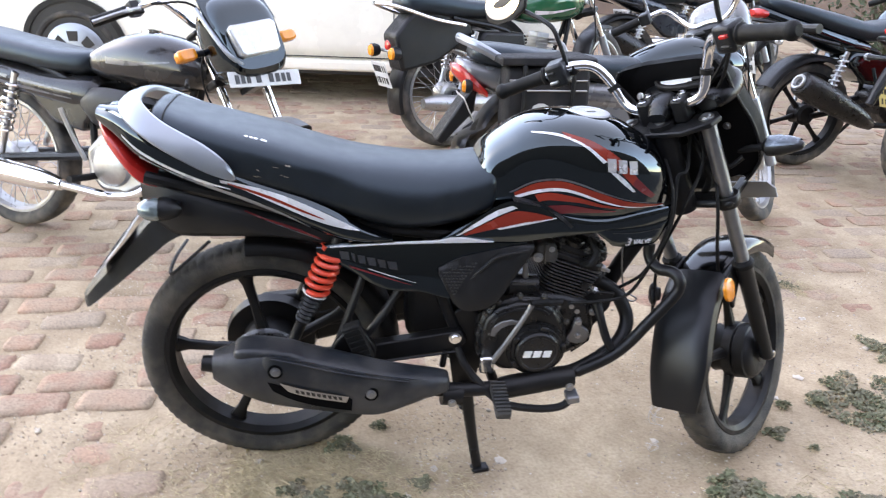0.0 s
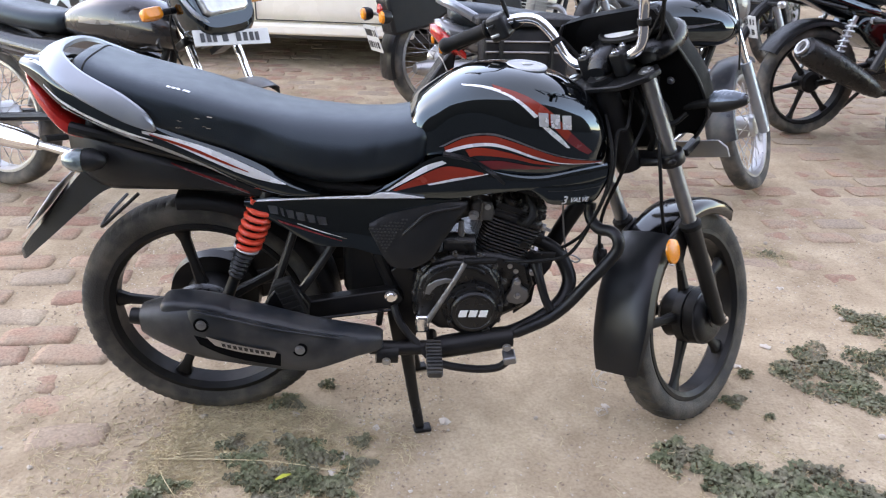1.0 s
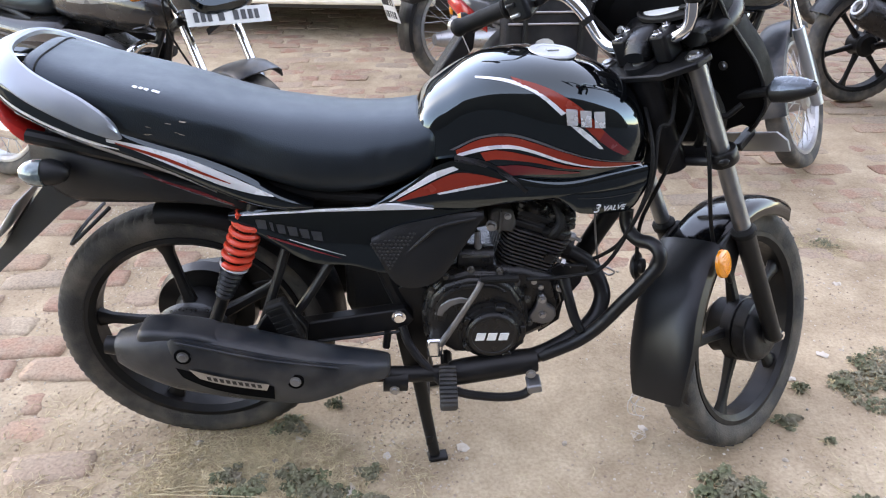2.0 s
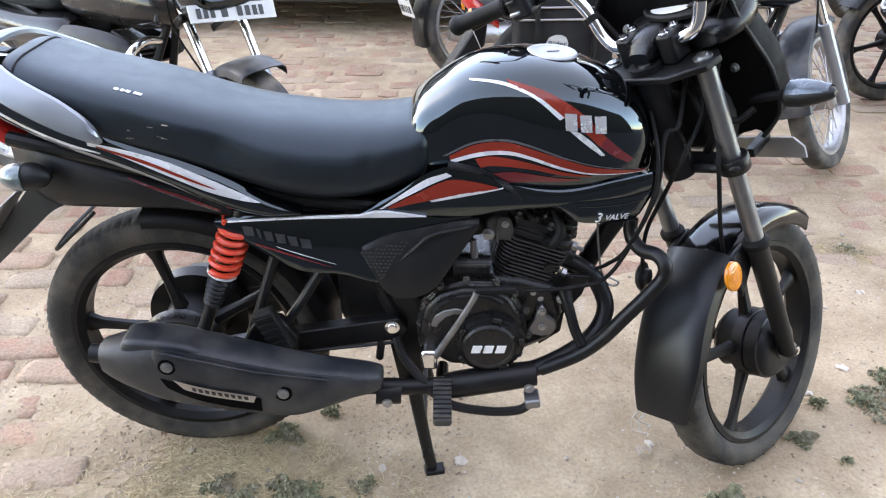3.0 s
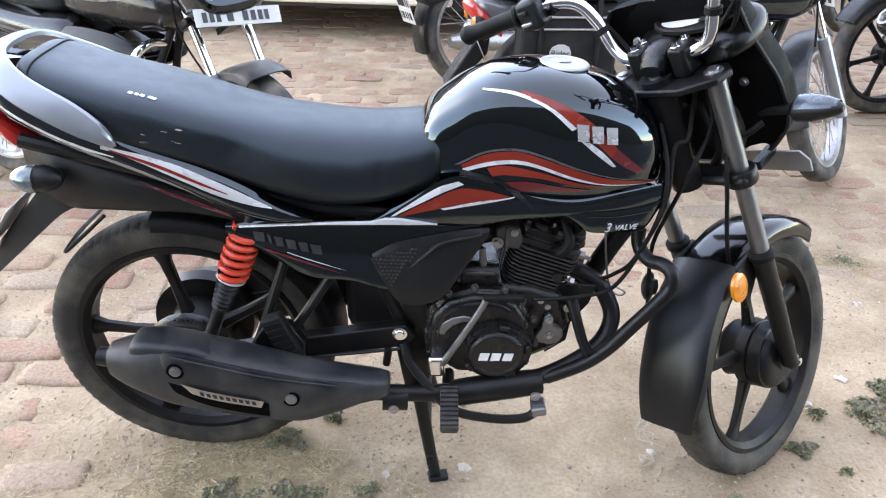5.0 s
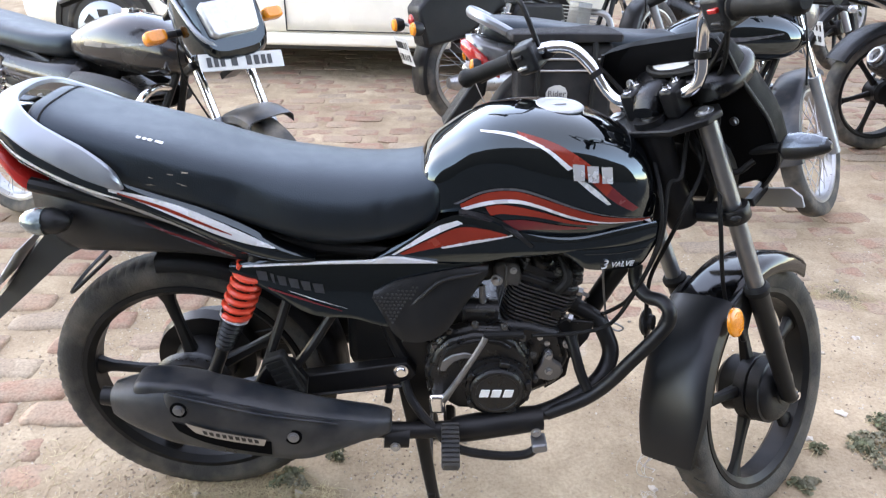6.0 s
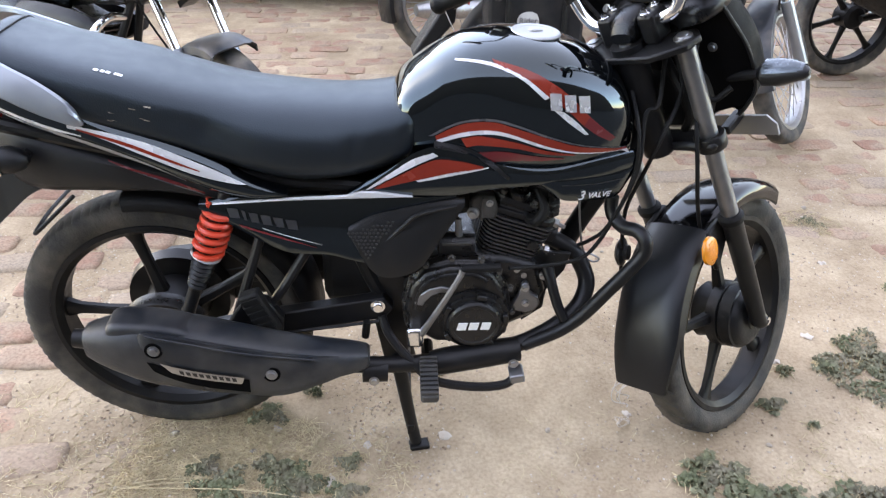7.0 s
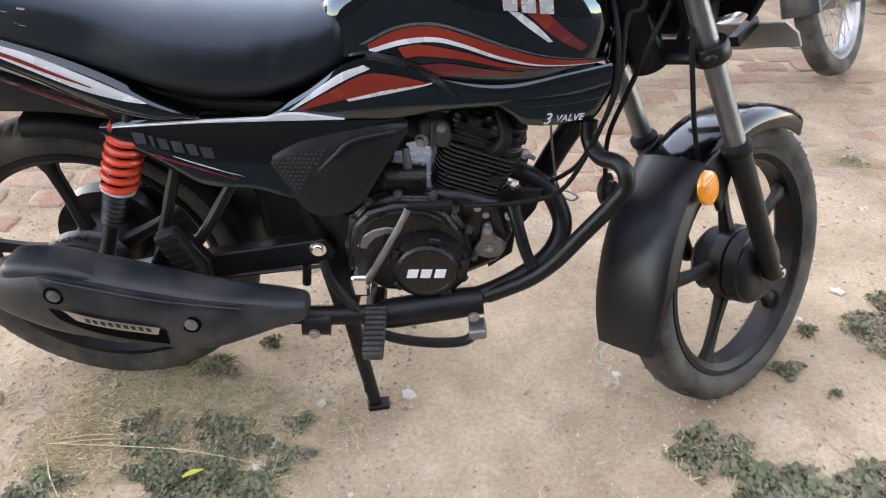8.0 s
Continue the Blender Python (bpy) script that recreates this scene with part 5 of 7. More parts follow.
    bolt("axle_nut", S @ Vector((CU, -0.096, CH)), 0.010, S.to_3x3() @ Vector((0, -1, 0)), root, M_CHROME, 0.014)
    # thin black blocks paint in the shade of the tread grooves
    for i in range(40):
        a = 2 * math.pi * i / 40
        for s in (-1, 1):
            part("tread_groove", moved(box(B(), (0, 0, 0), (0.004, 0.026, 0.003)), S @ pose(CU, 0, CH) @ Matrix.Rotation(a + s * 0.04, 4, "Y") @ Matrix.Translation((0, s * 0.021, 0.2815)) @ Matrix.Rotation(-s * 0.2, 4, "X") @ Matrix.Rotation(s * 0.6, 4, "Z")), M_FLATBLACK, wf, smooth=0)
    for s in (-1, 1):
        leg = part("fork_leg", moved(tube(B(), [(FU, s * FL, 0.30), (FU, s * FL, 0.42), (FU, s * FL, 0.585), (FU, s * FL, 0.600)], [0.0175, 0.0195, 0.021, 0.025], 18, curved=False), S), M_SATIN, root, "satin black fork lower leg")
        part("fork_tube", moved(tube(B(), [(FU, s * FL, 0.59), (FU, s * FL, 1.0)], 0.0172, 18, curved=False), S), M_FORK, leg, "dull grey fork tube")
        part("dust_cap", moved(lathe(B(), [(0, 0.025), (0.012, 0.026), (0.02, 0.020)], (FU, s * FL, 0.592), (0, 0, 1), 20), S), M_GRIP, leg)
        part("axle_lug", moved(tube(B(), [(FU, s * FL, 0.34), (CU * 0.8, s * FL, 0.30), (CU, s * FL, CH)], [0.0165, 0.017, 0.017], 12), S), M_SATIN, leg)
        part("fork_bolt", moved(lathe(B(), [(0, 0.017), (0.003, 0.017), (0.005, 0.010), (0.008, 0.010), (0.008, 0)], (FU, s * FL, 1.002), (0, 0, 1), 20), S), M_STEEL, leg)
        if s < 0:
            ref = part("reflector", moved(lathe(B(), [(0, 0.0235), (0.006, 0.023), (0.009, 0.018), (0.010, 0)], (0, 0, 0), (0, -1, 0), 28), S @ Matrix.Translation((-0.064, -0.090, 0.588)) @ Matrix.Diagonal((1.1, 1, 1.35, 1))), M_AMBER, leg, "oval amber side reflector with fine ribs")
            for k in range(7):
                part("rib", moved(box(B(), (0, -0.0092, -0.021 + k * 0.007), (0.026 - abs(k - 3) * 0.003, 0.002, 0.002)), S @ Matrix.Translation((-0.064, -0.090, 0.588))), M_AMBER, ref, smooth=0)
    lowc = part("lower_clamp", moved(prism(B(), [(0.0, 0.777), (0.0, 0.798), (0.056, 0.798), (0.056, 0.777)], -0.118, 0.118), S), M_SATIN, root, bevel=0.010)
    for s in (-1, 1):
        part("clamp_ring", moved(lathe(B(), [(-0.015, 0.02), (-0.015, 0.028), (-0.012, 0.030), (0.012, 0.030), (0.015, 0.028), (0.015, 0.02)], (FU, s * FL, 0.787), (0, 0, 1), 24, True), S), M_SATIN, lowc)
    topc = part("top_clamp", moved(loft(B(), [[(-0.035, -0.06, h), (0.0, -0.115, h), (0.035, -0.125, h), (0.062, -0.105, h), (0.05, -0.04, h), (0.05, 0.04, h), (0.062, 0.105, h), (0.035, 0.125, h), (0.0, 0.115, h), (-0.035, 0.06, h)] for h in (0.990, 1.003)]), S), M_SATIN, root, bevel=0.003)
    part("steering_stem", moved(tube(B(), [(0, 0, 0.78), (0, 0, 1.015)], 0.030, 20, curved=False), S), M_SATIN, root)
    bolt("stem_nut", S @ Vector((0, 0, 1.004)), 0.014, S.to_3x3() @ Vector((0, 0, 1)), topc, M_STEEL, 0.014)
    for s in (-1, 1):
        riser = part("bar_clamp", moved(box(B(), (0.034, s * 0.042, 1.030), (0.050, 0.034, 0.058)), S), M_SATIN, topc, bevel=0.007)
        for u in (0.018, 0.050):
            bolt("bolt", S @ Vector((u, s * 0.042, 1.058)), 0.0062, S.to_3x3() @ Vector((0, 0, 1)), riser, M_CHROME, 0.010)
    part("bar_cover", moved(body([(-0.012, 1.02, 1.04, 0.02), (0.01, 1.01, 1.062, 0.026), (0.05, 1.01, 1.066, 0.028), (0.07, 1.02, 1.05, 0.02)], 20, 4, 3), S), M_POD, topc)
    SB = S @ Matrix.Translation((0, 0, 1.036)) @ Matrix.Rotation(radians(-3.5), 4, "X") @ Matrix.Translation((0, 0, -1.036))
    BAR = [(0.034, 0.0, 1.036), (0.034, 0.068, 1.038), (0.040, 0.100, 1.060), (0.046, 0.122, 1.118), (0.040, 0.148, 1.164), (0.014, 0.190, 1.184), (-0.020, 0.24, 1.186), (-0.058, 0.345, 1.184)]
    bar = part("handlebar", moved(tube(B(), [(u, -l, h) for u, l, h in BAR[:0:-1]] + BAR, 0.0115, 16), SB), M_CHROME, root, "chrome-plated handlebar")
    for s in (-1, 1):
        g0, g1 = Vector((-0.019, s * 0.238, 1.186)), Vector((-0.066, s * 0.368, 1.184))
        gr = part("grip", moved(lathe(B(), [(0, 0.0), (0, 0.021), (0.005, 0.022), (0.009, 0.0175), (0.02, 0.0162), (0.03, 0.0166), (0.045, 0.0158), (0.06, 0.0165), (0.075, 0.0157), (0.09, 0.0163), (0.108, 0.0158), (0.114, 0.019), (0.122, 0.0195), (0.128, 0.017), (0.133, 0.011), (0.133, 0)], g0, g1 - g0, 24), SB), M_GRIP, root, "ribbed black rubber handlebar grip")
        part("switch_box", moved(box(B(), (0, 0, 0), (0.052, 0.046, 0.058)), SB @ Matrix.Translation((-0.006, s * 0.212, 1.182)) @ Matrix.Rotation(s * 0.28, 4, "Z")), M_PLASTIC, gr, bevel=0.008)
        part("switch_button", moved(box(B(), (0, 0, 0), (0.012, 0.018, 0.008)), SB @ Matrix.Translation((-0.034, s * 0.212, 1.192)) @ Matrix.Rotation(s * 0.28, 4, "Z")), M_REDLENS if s < 0 else M_PLASTIC, gr, bevel=0.002)
        part("switch_button", moved(box(B(), (0, 0, 0), (0.014, 0.022, 0.007)), SB @ Matrix.Translation((-0.032, s * 0.212, 1.170)) @ Matrix.Rotation(s * 0.28, 4, "Z")), M_STEEL if s > 0 else M_PLASTIC, gr, bevel=0.002)
        lv = part("lever", moved(tube(B(), [(0.032, s * 0.205, 1.172), (0.046, s * 0.24, 1.168), (0.026, s * 0.30, 1.163), (-0.006, s * 0.375, 1.158)], [0.010, 0.008, 0.0075, 0.0095], 10), SB), M_SATIN, root)
        part("lever_bracket", moved(box(B(), (0.024, s * 0.195, 1.176), (0.035, 0.04, 0.028)), SB), M_SATIN, lv, bevel=0.006)
        part("bar_strap", moved(lathe(B(), [(-0.006, 0.0115), (-0.006, 0.0145), (0.006, 0.0145), (0.006, 0.0115)], (0.044, s * 0.117, 1.10), (0.10, s * 0.36, 1.0), 16, True), SB), M_GRIP, bar)
        mr = part("mirror", moved(tube(B(), [(0.008, s * 0.192, 1.19), (0.014, s * 0.194, 1.25), (0.02, s * 0.204, 1.29), (0.03, s * 0.25, 1.325), (0.035, s * 0.285, 1.345)], 0.0055, 10), SB), M_SATIN, root, "black-backed rear-view mirror on a bent stalk")
        MM = SB @ Matrix.Translation((0.035, s * 0.325, 1.372)) @ Matrix.Rotation(radians(-62), 4, "Y") @ Matrix.Rotation(radians(s * -8), 4, "X")
        part("mirror_shell", moved(body([(-0.045, -0.012, -0.004, 0.035), (-0.03, -0.022, -0.002, 0.066), (0.0, -0.026, 0, 0.074), (0.03, -0.022, -0.002, 0.064), (0.045, -0.012, -0.004, 0.035)], 20, 4, 3), MM), M_PLASTIC, mr)
        part("mirror_glass", moved(lathe(B(), [(0, 1.0), (0.0015, 0.98), (0.0015, 0)], axis=(0, 0, 1), seg=32), MM @ Matrix.Translation((0, 0, -0.002)) @ Matrix.Diagonal((0.039, 0.064, 1, 1))), M_MIRROR, mr)
    # cables
    L = lambda u, l, h: tuple(S @ Vector((u, l, h)))
    cab = [
        [L(0.03, 0.20, 1.17), L(0.07, 0.15, 1.12), L(0.05, 0.06, 1.0), (0.925, -0.06, 0.815), (0.933, -0.098, 0.748), (0.930, -0.10, 0.678), (0.905, -0.10, 0.592), (0.864, -0.10, 0.514), (0.794, -0.13, 0.512), (0.70, -0.165, 0.528)],
        [L(0.03, -0.20, 1.18), L(0.075, -0.13, 1.10), L(0.07, -0.05, 1.0), L(0.04, -0.06, 0.90), (0.984, -0.075, 0.770), (0.963, -0.07, 0.688), (0.943, -0.055, 0.590), (0.953, -0.045, 0.485), (0.965, -0.03, 0.42)],
        [L(0.02, -0.19, 1.17), L(0.075, -0.12, 1.06), L(0.06, -0.04, 0.97), L(-0.02, -0.045, 0.90), (0.945, -0.07, 0.80), (0.935, -0.105, 0.70), (0.90, -0.10, 0.585), (0.875, -0.07, 0.53), (0.84, -0.05, 0.50), (0.80, -0.05, 0.50)],
        [L(0.10, 0.05, 0.98), L(0.06, -0.06, 0.88), L(-0.01, -0.09, 0.80), L(-0.02, -0.06, 0.65), L(0.0, -0.03, 0.50)],
    ]
    part("wire_loop", tube(B(), [(0.845, -0.06, 0.63), (0.848, -0.06, 0.60), (0.856, -0.06, 0.55), (0.868, -0.06, 0.498), (0.888, -0.06, 0.488), (0.903, -0.06, 0.477), (0.892, -0.06, 0.470), (0.872, -0.06, 0.482)], 0.0022, 6), M_FORK, root)
    horn = part("horn", lathe(B(), [(0, 0.0), (0, 0.022), (0.006, 0.030), (0.012, 0.030), (0.016, 0.018), (0.024, 0.016), (0.024, 0)], (0.95, -0.03, 0.475), (0.8, -0.5, 0.2), 20), M_SATIN, root)
    for c in cab:
        part("cable", tube(B(), c, 0.0042, 8), M_GRIP, root)
    # front mudguard and mud flap
    mg = part("front_mudguard", moved(arc_guard((CU, CH), 0.310, 37, 142, 0.067, 0.036, flare=lambda t: 0.93 + 0.07 * min(1, t * 5), lip=lambda t: 1.25 - 0.25 * min(1, t * 3), k=44), S), M_SHEEN, root, smooth=70)
    flap = part("mud_flap", moved(arc_guard((CU, CH), 0.322, 102, 168, 0.073, 0.032, flare=lambda t: 0.95 + 0.08 * t - 0.10 * max(0, t - 0.72), lip=lambda t: 1.0 - 0.75 * max(0, (t - 0.6) / 0.4), right=lambda t: 1 - 0.42 * max(0, (t - 0.62) / 0.38) ** 1.5), S), M_FLAP, mg, "matte black plastic mud flap")
    rnd = random.Random(12)
    for i in range(4):
        at, curl = Vector((0.957 + 0.004 * i, -0.150 - 0.004 * i, 0.219)), rnd.uniform(0, 6.28)
        pts = [at]
        for k in range(6):
            curl += rnd.uniform(0.6, 1.5)
            at = at + Vector((0.012 * math.cos(curl), -0.004 + 0.004 * math.sin(curl * 1.3), -0.006 + 0.009 * math.sin(curl)))
            pts.append(at)
        part("thread", tube(B(), pts, 0.0014, 5), M_PAPER, flap, "pale loose thread snagged on the flap's corner")
    for s in (-1, 1):
        part("mudguard_stay", moved(prism(B(), [(-0.03, 0.50), (-0.03, 0.60), (0.05, 0.60), (0.05, 0.56)], s * 0.062, s * 0.075), S), M_SATIN, mg, bevel=0.004)
    # the front number plate, seen from its back
    fp = part("front_number_plate", moved(prism(B(), [(-0.135, 0.686), (-0.135, 0.712), (-0.118, 0.732), (0.118, 0.732), (0.135, 0.712), (0.135, 0.686)], 0, 0.003), S @ Matrix.Translation((0.2, 0, 0)) @ Matrix.Rotation(radians(90), 4, "Z")), M_STEELPLATE, root, "plain grey back of the front number plate")
    part("plate_edge", moved(tube(B(), [(0.2, -0.134, 0.687), (0.2, -0.134, 0.712), (0.2, -0.117, 0.731), (0.2, 0.117, 0.731), (0.2, 0.134, 0.712), (0.2, 0.134, 0.687), (0.2, -0.134, 0.687)], 0.0022, 6, curved=False), S), M_CAP, fp)
    part("plate_bracket", moved(box(B(), (0.17, -0.06, 0.735), (0.07, 0.02, 0.018)), S), M_SATIN, fp, bevel=0.003)
    # headlamp cowl
    COWL = [(0.785, 0.108, 0.120, 0.185), (0.805, 0.126, 0.125, 0.205), (0.84, 0.146, 0.134, 0.225), (0.92, 0.151, 0.126, 0.225), (0.99, 0.142, 0.108, 0.205), (1.04, 0.138, 0.090, 0.180), (1.085, 0.136, 0.080, 0.150), (1.115, 0.120, 0.082, 0.130)]
    rings = []
    for h, w, ub, uf in spline(COWL, 4):
        arc = [(math.sin(math.pi * i / 16) ** 0.55, math.copysign(abs(math.cos(math.pi * i / 16)) ** 0.6, math.cos(math.pi * i / 16))) for i in range(17)]
        out = [(ub + (uf - ub) * a, w * c, h) for a, c in arc]
        inn = [(ub + (0.030 if h < 1.02 else 0.022) * a, (w - 0.007) * c, h) for a, c in arc]
        rings.append(out + inn[::-1])
    cowl = part("headlamp_cowl", moved(loft(B(), rings), S), M_COWL, root, "black headlamp cowl seen from behind")
    part("headlamp_back", moved(body([(0.06, 0.80, 0.90, 0.05), (0.075, 0.785, 0.925, 0.075), (0.12, 0.775, 0.94, 0.085)], 24, 3, 3), S), M_PLASTIC, cowl)
    for s in (-1, 1):
        part("cowl_trim", moved(tube(B(), [(ub, s * w, h) for h, w, ub, uf in COWL], 0.004, 8), S), M_PLASTIC, cowl)
    back = []
    for h, w, ub, uf in spline(COWL[1:], 4):
        rise = min(1.0, max(0.0, (h - 0.975) / 0.075))
        mid = 0.068 + 0.088 * rise * rise * (3 - 2 * rise)
        mid = min(mid, uf - 0.012)
        fold = [(mid + (ub + 0.003 - mid) * abs(a) ** 1.4, (w - 0.004) * a, h) for a in (-1, -0.86, -0.6, -0.3, 0, 0.3, 0.6, 0.86, 1)]
        back.append(fold + [(u + 0.006, l, k) for u, l, k in fold[::-1]])
    part("cowl_back", moved(loft(B(), back), S), M_COWL, cowl, smooth=24)
    part("wiring_loom", moved(tube(B(), [(0.07, -0.02, 0.95), (0.045, -0.05, 0.90), (0.04, -0.06, 0.84), (0.05, -0.03, 0.79)], 0.009, 8), S), M_GRIP, cowl)
    part("wiring_loom", moved(tube(B(), [(0.07, -0.09, 0.97), (0.05, -0.08, 0.91), (0.055, -0.10, 0.86), (0.08, -0.13, 0.87)], 0.006, 8), S), M_GRIP, cowl)
    PM = S @ Matrix.Translation((0.080, -0.030, 1.040)) @ Matrix.Rotation(radians(-5), 4, "Y")
    pod = part("instrument_pod", moved(body([(-0.03, -0.030, 0.004, 0.085), (-0.015, -0.035, 0.014, 0.105), (0.03, -0.045, 0.024, 0.115), (0.08, -0.045, 0.022, 0.105), (0.11, -0.035, 0.01, 0.08)], 28, 4, 3.0), PM), M_POD, root, "black instrument pod with a white-faced dial")
    part("gauge_bezel", moved(lathe(B(), [(0, 1.0), (0.007, 1.0), (0.010, 0.94), (0.005, 0.86), (0.002, 0)], axis=(0, 0, 1), seg=36), PM @ Matrix.Translation((0.035, -0.005, 0.022)) @ Matrix.Diagonal((0.052, 0.085, 1, 1))), M_GRIP, pod)
    part("gauge_face", moved(lathe(B(), [(0, 1.0), (0.001, 0)], axis=(0, 0, 1), seg=32), PM @ Matrix.Translation((0.033, 0.018, 0.0275)) @ Matrix.Diagonal((0.029, 0.048, 1, 1))), M_GAUGE, pod)
    part("gauge_band", moved(box(B(), (0.028, -0.035, 0.0300), (0.030, 0.034, 0.002)), PM), M_FLATBLACK, pod)
    part("gauge_needle", moved(box(B(), (0.04, 0.02, 0.0300), (0.003, 0.03, 0.0015)), PM), M_FLATBLACK, pod)
    for s in (-1, 1):
        bolt("cowl_bolt", S @ Vector((0.088, s * 0.085, 1.045)), 0.006, S.to_3x3() @ Vector((-0.9, 0, 0.4)), cowl, M_STEEL)
        bolt("cowl_bolt", S @ Vector((0.098, s * 0.102, 0.945)), 0.006, S.to_3x3() @ Vector((-1, 0, 0)), cowl, M_STEEL)
        ind = part("front_indicator", moved(loft(B(), [[(u0 + r * math.cos(2 * math.pi * i / 16), s * l, 0.868 + r * 0.85 * math.sin(2 * math.pi * i / 16)) for i in range(16)] for l, r, u0 in ((0.160, 0.015, 0.13), (0.170, 0.026, 0.13), (0.195, 0.027, 0.13), (0.222, 0.021, 0.13), (0.245, 0.012, 0.128), (0.250, 0.006, 0.128))]), S), M_PLASTIC, root, "black indicator with a smoked silver lens")
        part("lens", moved(loft(B(), [[(0.131 + r * math.cos(math.pi * (i / 10 - 0.15)), s * l, 0.869 + r * 0.88 * math.sin(math.pi * (i / 10 - 0.15))) for i in range(11)] for l, r in ((0.173, 0.0268), (0.195, 0.0278), (0.222, 0.0218), (0.242, 0.0138))], closed=False), S), M_SMOKELENS, ind)
        part("stem", moved(tube(B(), [(0.12, s * 0.10, 0.868), (0.13, s * 0.17, 0.868)], 0.010, 10), S), M_GRIP, ind)
    root.matrix_world = Matrix.Translation((-0.006, 0, -0.013)) @ Matrix.Diagonal((1.022, 1.0, 1.014, 1))
    lens = part("headlamp_lens", moved(loft(B(), [[(uf, 0.085 * a, 0.90 + 0.07 * b) for a, b in ((-1, 0.7), (-0.8, 1), (0.8, 1), (1, 0.7), (0.75, -0.8), (0.55, -1), (-0.55, -1), (-0.75, -0.8))] for uf in (0.225, 0.252)]), S), M_CLEARLENS, cowl, bevel=0.006)
    std.location.z = 0.0125
    eng.location, muf.location, kick.location = (0.004, 0, 0.008), (0.002, 0, 0.010), (-0.006, 0.014, 0.006)
    leg_guard.location = (0.012, 0, -0.005)
    return root


main_motorcycle()


# ---- parked motorcycles behind ----
def parked_bike(label, at, heading, steer, tank_mat=None, side_mat=None, spokes="wire", lean=-7.0, R=0.30, kind="commuter", rear_plate=None, front_plate=None, guard_mat=None, muffler_mat=None,
                fork_mat=None, screen=False, bag=False, crash=False, group="parked motorcycles", knobs=40, silver_rail=False, seat_mat=None, front_lamps=True, plate_tilt=18, wide=1.0, reach=1.325, lamp_reach=0.175, plate_height=0.735, short_tail=1.0):
    """A motorcycle on its side stand: rear axle over the place given, heading in degrees from +x."""
    root = tagged(new("motorcycle"), label, "motorcycle", group)
    tank_mat, side_mat, guard_mat = tank_mat or M_GREYPAINT, side_mat or M_GREYPAINT, guard_mat or M_SATIN
    muffler_mat, fork_mat, seat_mat = muffler_mat or M_CHROME, fork_mat or M_SILVER, seat_mat or M_SEAT
    rimm = M_WHEELGREY if spokes == "wire" else M_RIM
    wheel(root, pose(0, 0, R), R, 0.085, spokes, turn=0.3, rim_mat=rimm, hub_r=0.06, hub_w=0.12, knobs=knobs, count=6, tyre_mat=M_DUSTYRUBBER)
    for s in (-1, 1):
        part("swingarm", tube(B(), [(0, s * 0.09, R), (0.45, s * 0.09, R + 0.07)], 0.018, 8), M_SATIN, root)
        top, low = Vector((0.14, s * 0.12, 0.66)), Vector((0.03, s * 0.115, R + 0.03))
        sh = part("shock_absorber", tube(B(), [top, low], 0.014, 10), M_STEEL, root)
        part("spring", spring(top.lerp(low, 0.08), top.lerp(low, 0.72), 0.026, 0.005, 8, 10), M_CHROME if kind != "sport" else M_WHITEDECAL, sh)
        part("frame_tube", tube(B(), [(0.92, 0.0, 0.80), (0.84, s * 0.04, 0.55), (0.74, s * 0.08, 0.30), (0.50, s * 0.09, 0.30), (0.42, s * 0.09, 0.62), (0.0, s * 0.09, 0.74)], 0.014, 8), M_SATIN, root)
    part("rear_mudguard", arc_guard((0, R), R + 0.035, 60, 195 if kind != "sport" else 150, 0.075, 0.03), guard_mat, root)
    if kind == "classic":
        part("rear_valance", loft(B(), [[(-0.10, y, 0.50), (-0.32, y, 0.46), (-0.36, y, 0.66), (-0.24, y, 0.78), (0.1, y, 0.78), (0.15, y, 0.64)] for y in (-0.085, 0.085)]), M_PLASTIC, root, bevel=0.02)
        part("tail_lamp", lathe(B(), [(0, 0.03), (0.02, 0.032), (0.03, 0.024), (0.034, 0)], (-0.33, 0.03, 0.60), (-1, 0, 0.1), 20), M_REDLENS, root)
        for s in (-1, 1):
            ind = part("rear_indicator", lathe(B(), [(0, 0.028), (0.02, 0.036), (0.045, 0.036), (0.05, 0.0)], (-0.36, s * 0.13, 0.57), (-1, 0, 0), 18), M_PLASTIC, root, "round black indicator with amber lens")
            part("lens", lathe(B(), [(0, 0.033), (0.012, 0.028), (0.016, 0)], (-0.405, s * 0.13, 0.57), (-1, 0, 0), 18), M_AMBER, ind)
            part("stem", tube(B(), [(-0.35, 0, 0.57), (-0.35, s * 0.12, 0.57)], 0.009, 8), M_STEEL, ind)
        TANK = [(0.46, 0.74, 0.80, 0.07), (0.50, 0.70, 0.85, 0.10), (0.60, 0.68, 0.90, 0.125), (0.72, 0.68, 0.93, 0.14), (0.84, 0.69, 0.92, 0.135), (0.93, 0.72, 0.87, 0.10), (0.96, 0.76, 0.83, 0.06)]
        SEAT = [(-0.30, 0.80, 0.85, 0.06), (-0.26, 0.77, 0.88, 0.11), (-0.10, 0.75, 0.875, 0.13), (0.10, 0.73, 0.84, 0.135), (0.30, 0.72, 0.82, 0.13), (0.44, 0.72, 0.83, 0.11), (0.50, 0.75, 0.83, 0.09)]
    elif kind == "sport":
        TANK = [(0.44, 0.72, 0.80, 0.07), (0.50, 0.70, 0.88, 0.11), (0.62, 0.68, 0.95, 0.14), (0.76, 0.67, 0.965, 0.15), (0.88, 0.66, 0.93, 0.135), (0.98, 0.68, 0.85, 0.09)]
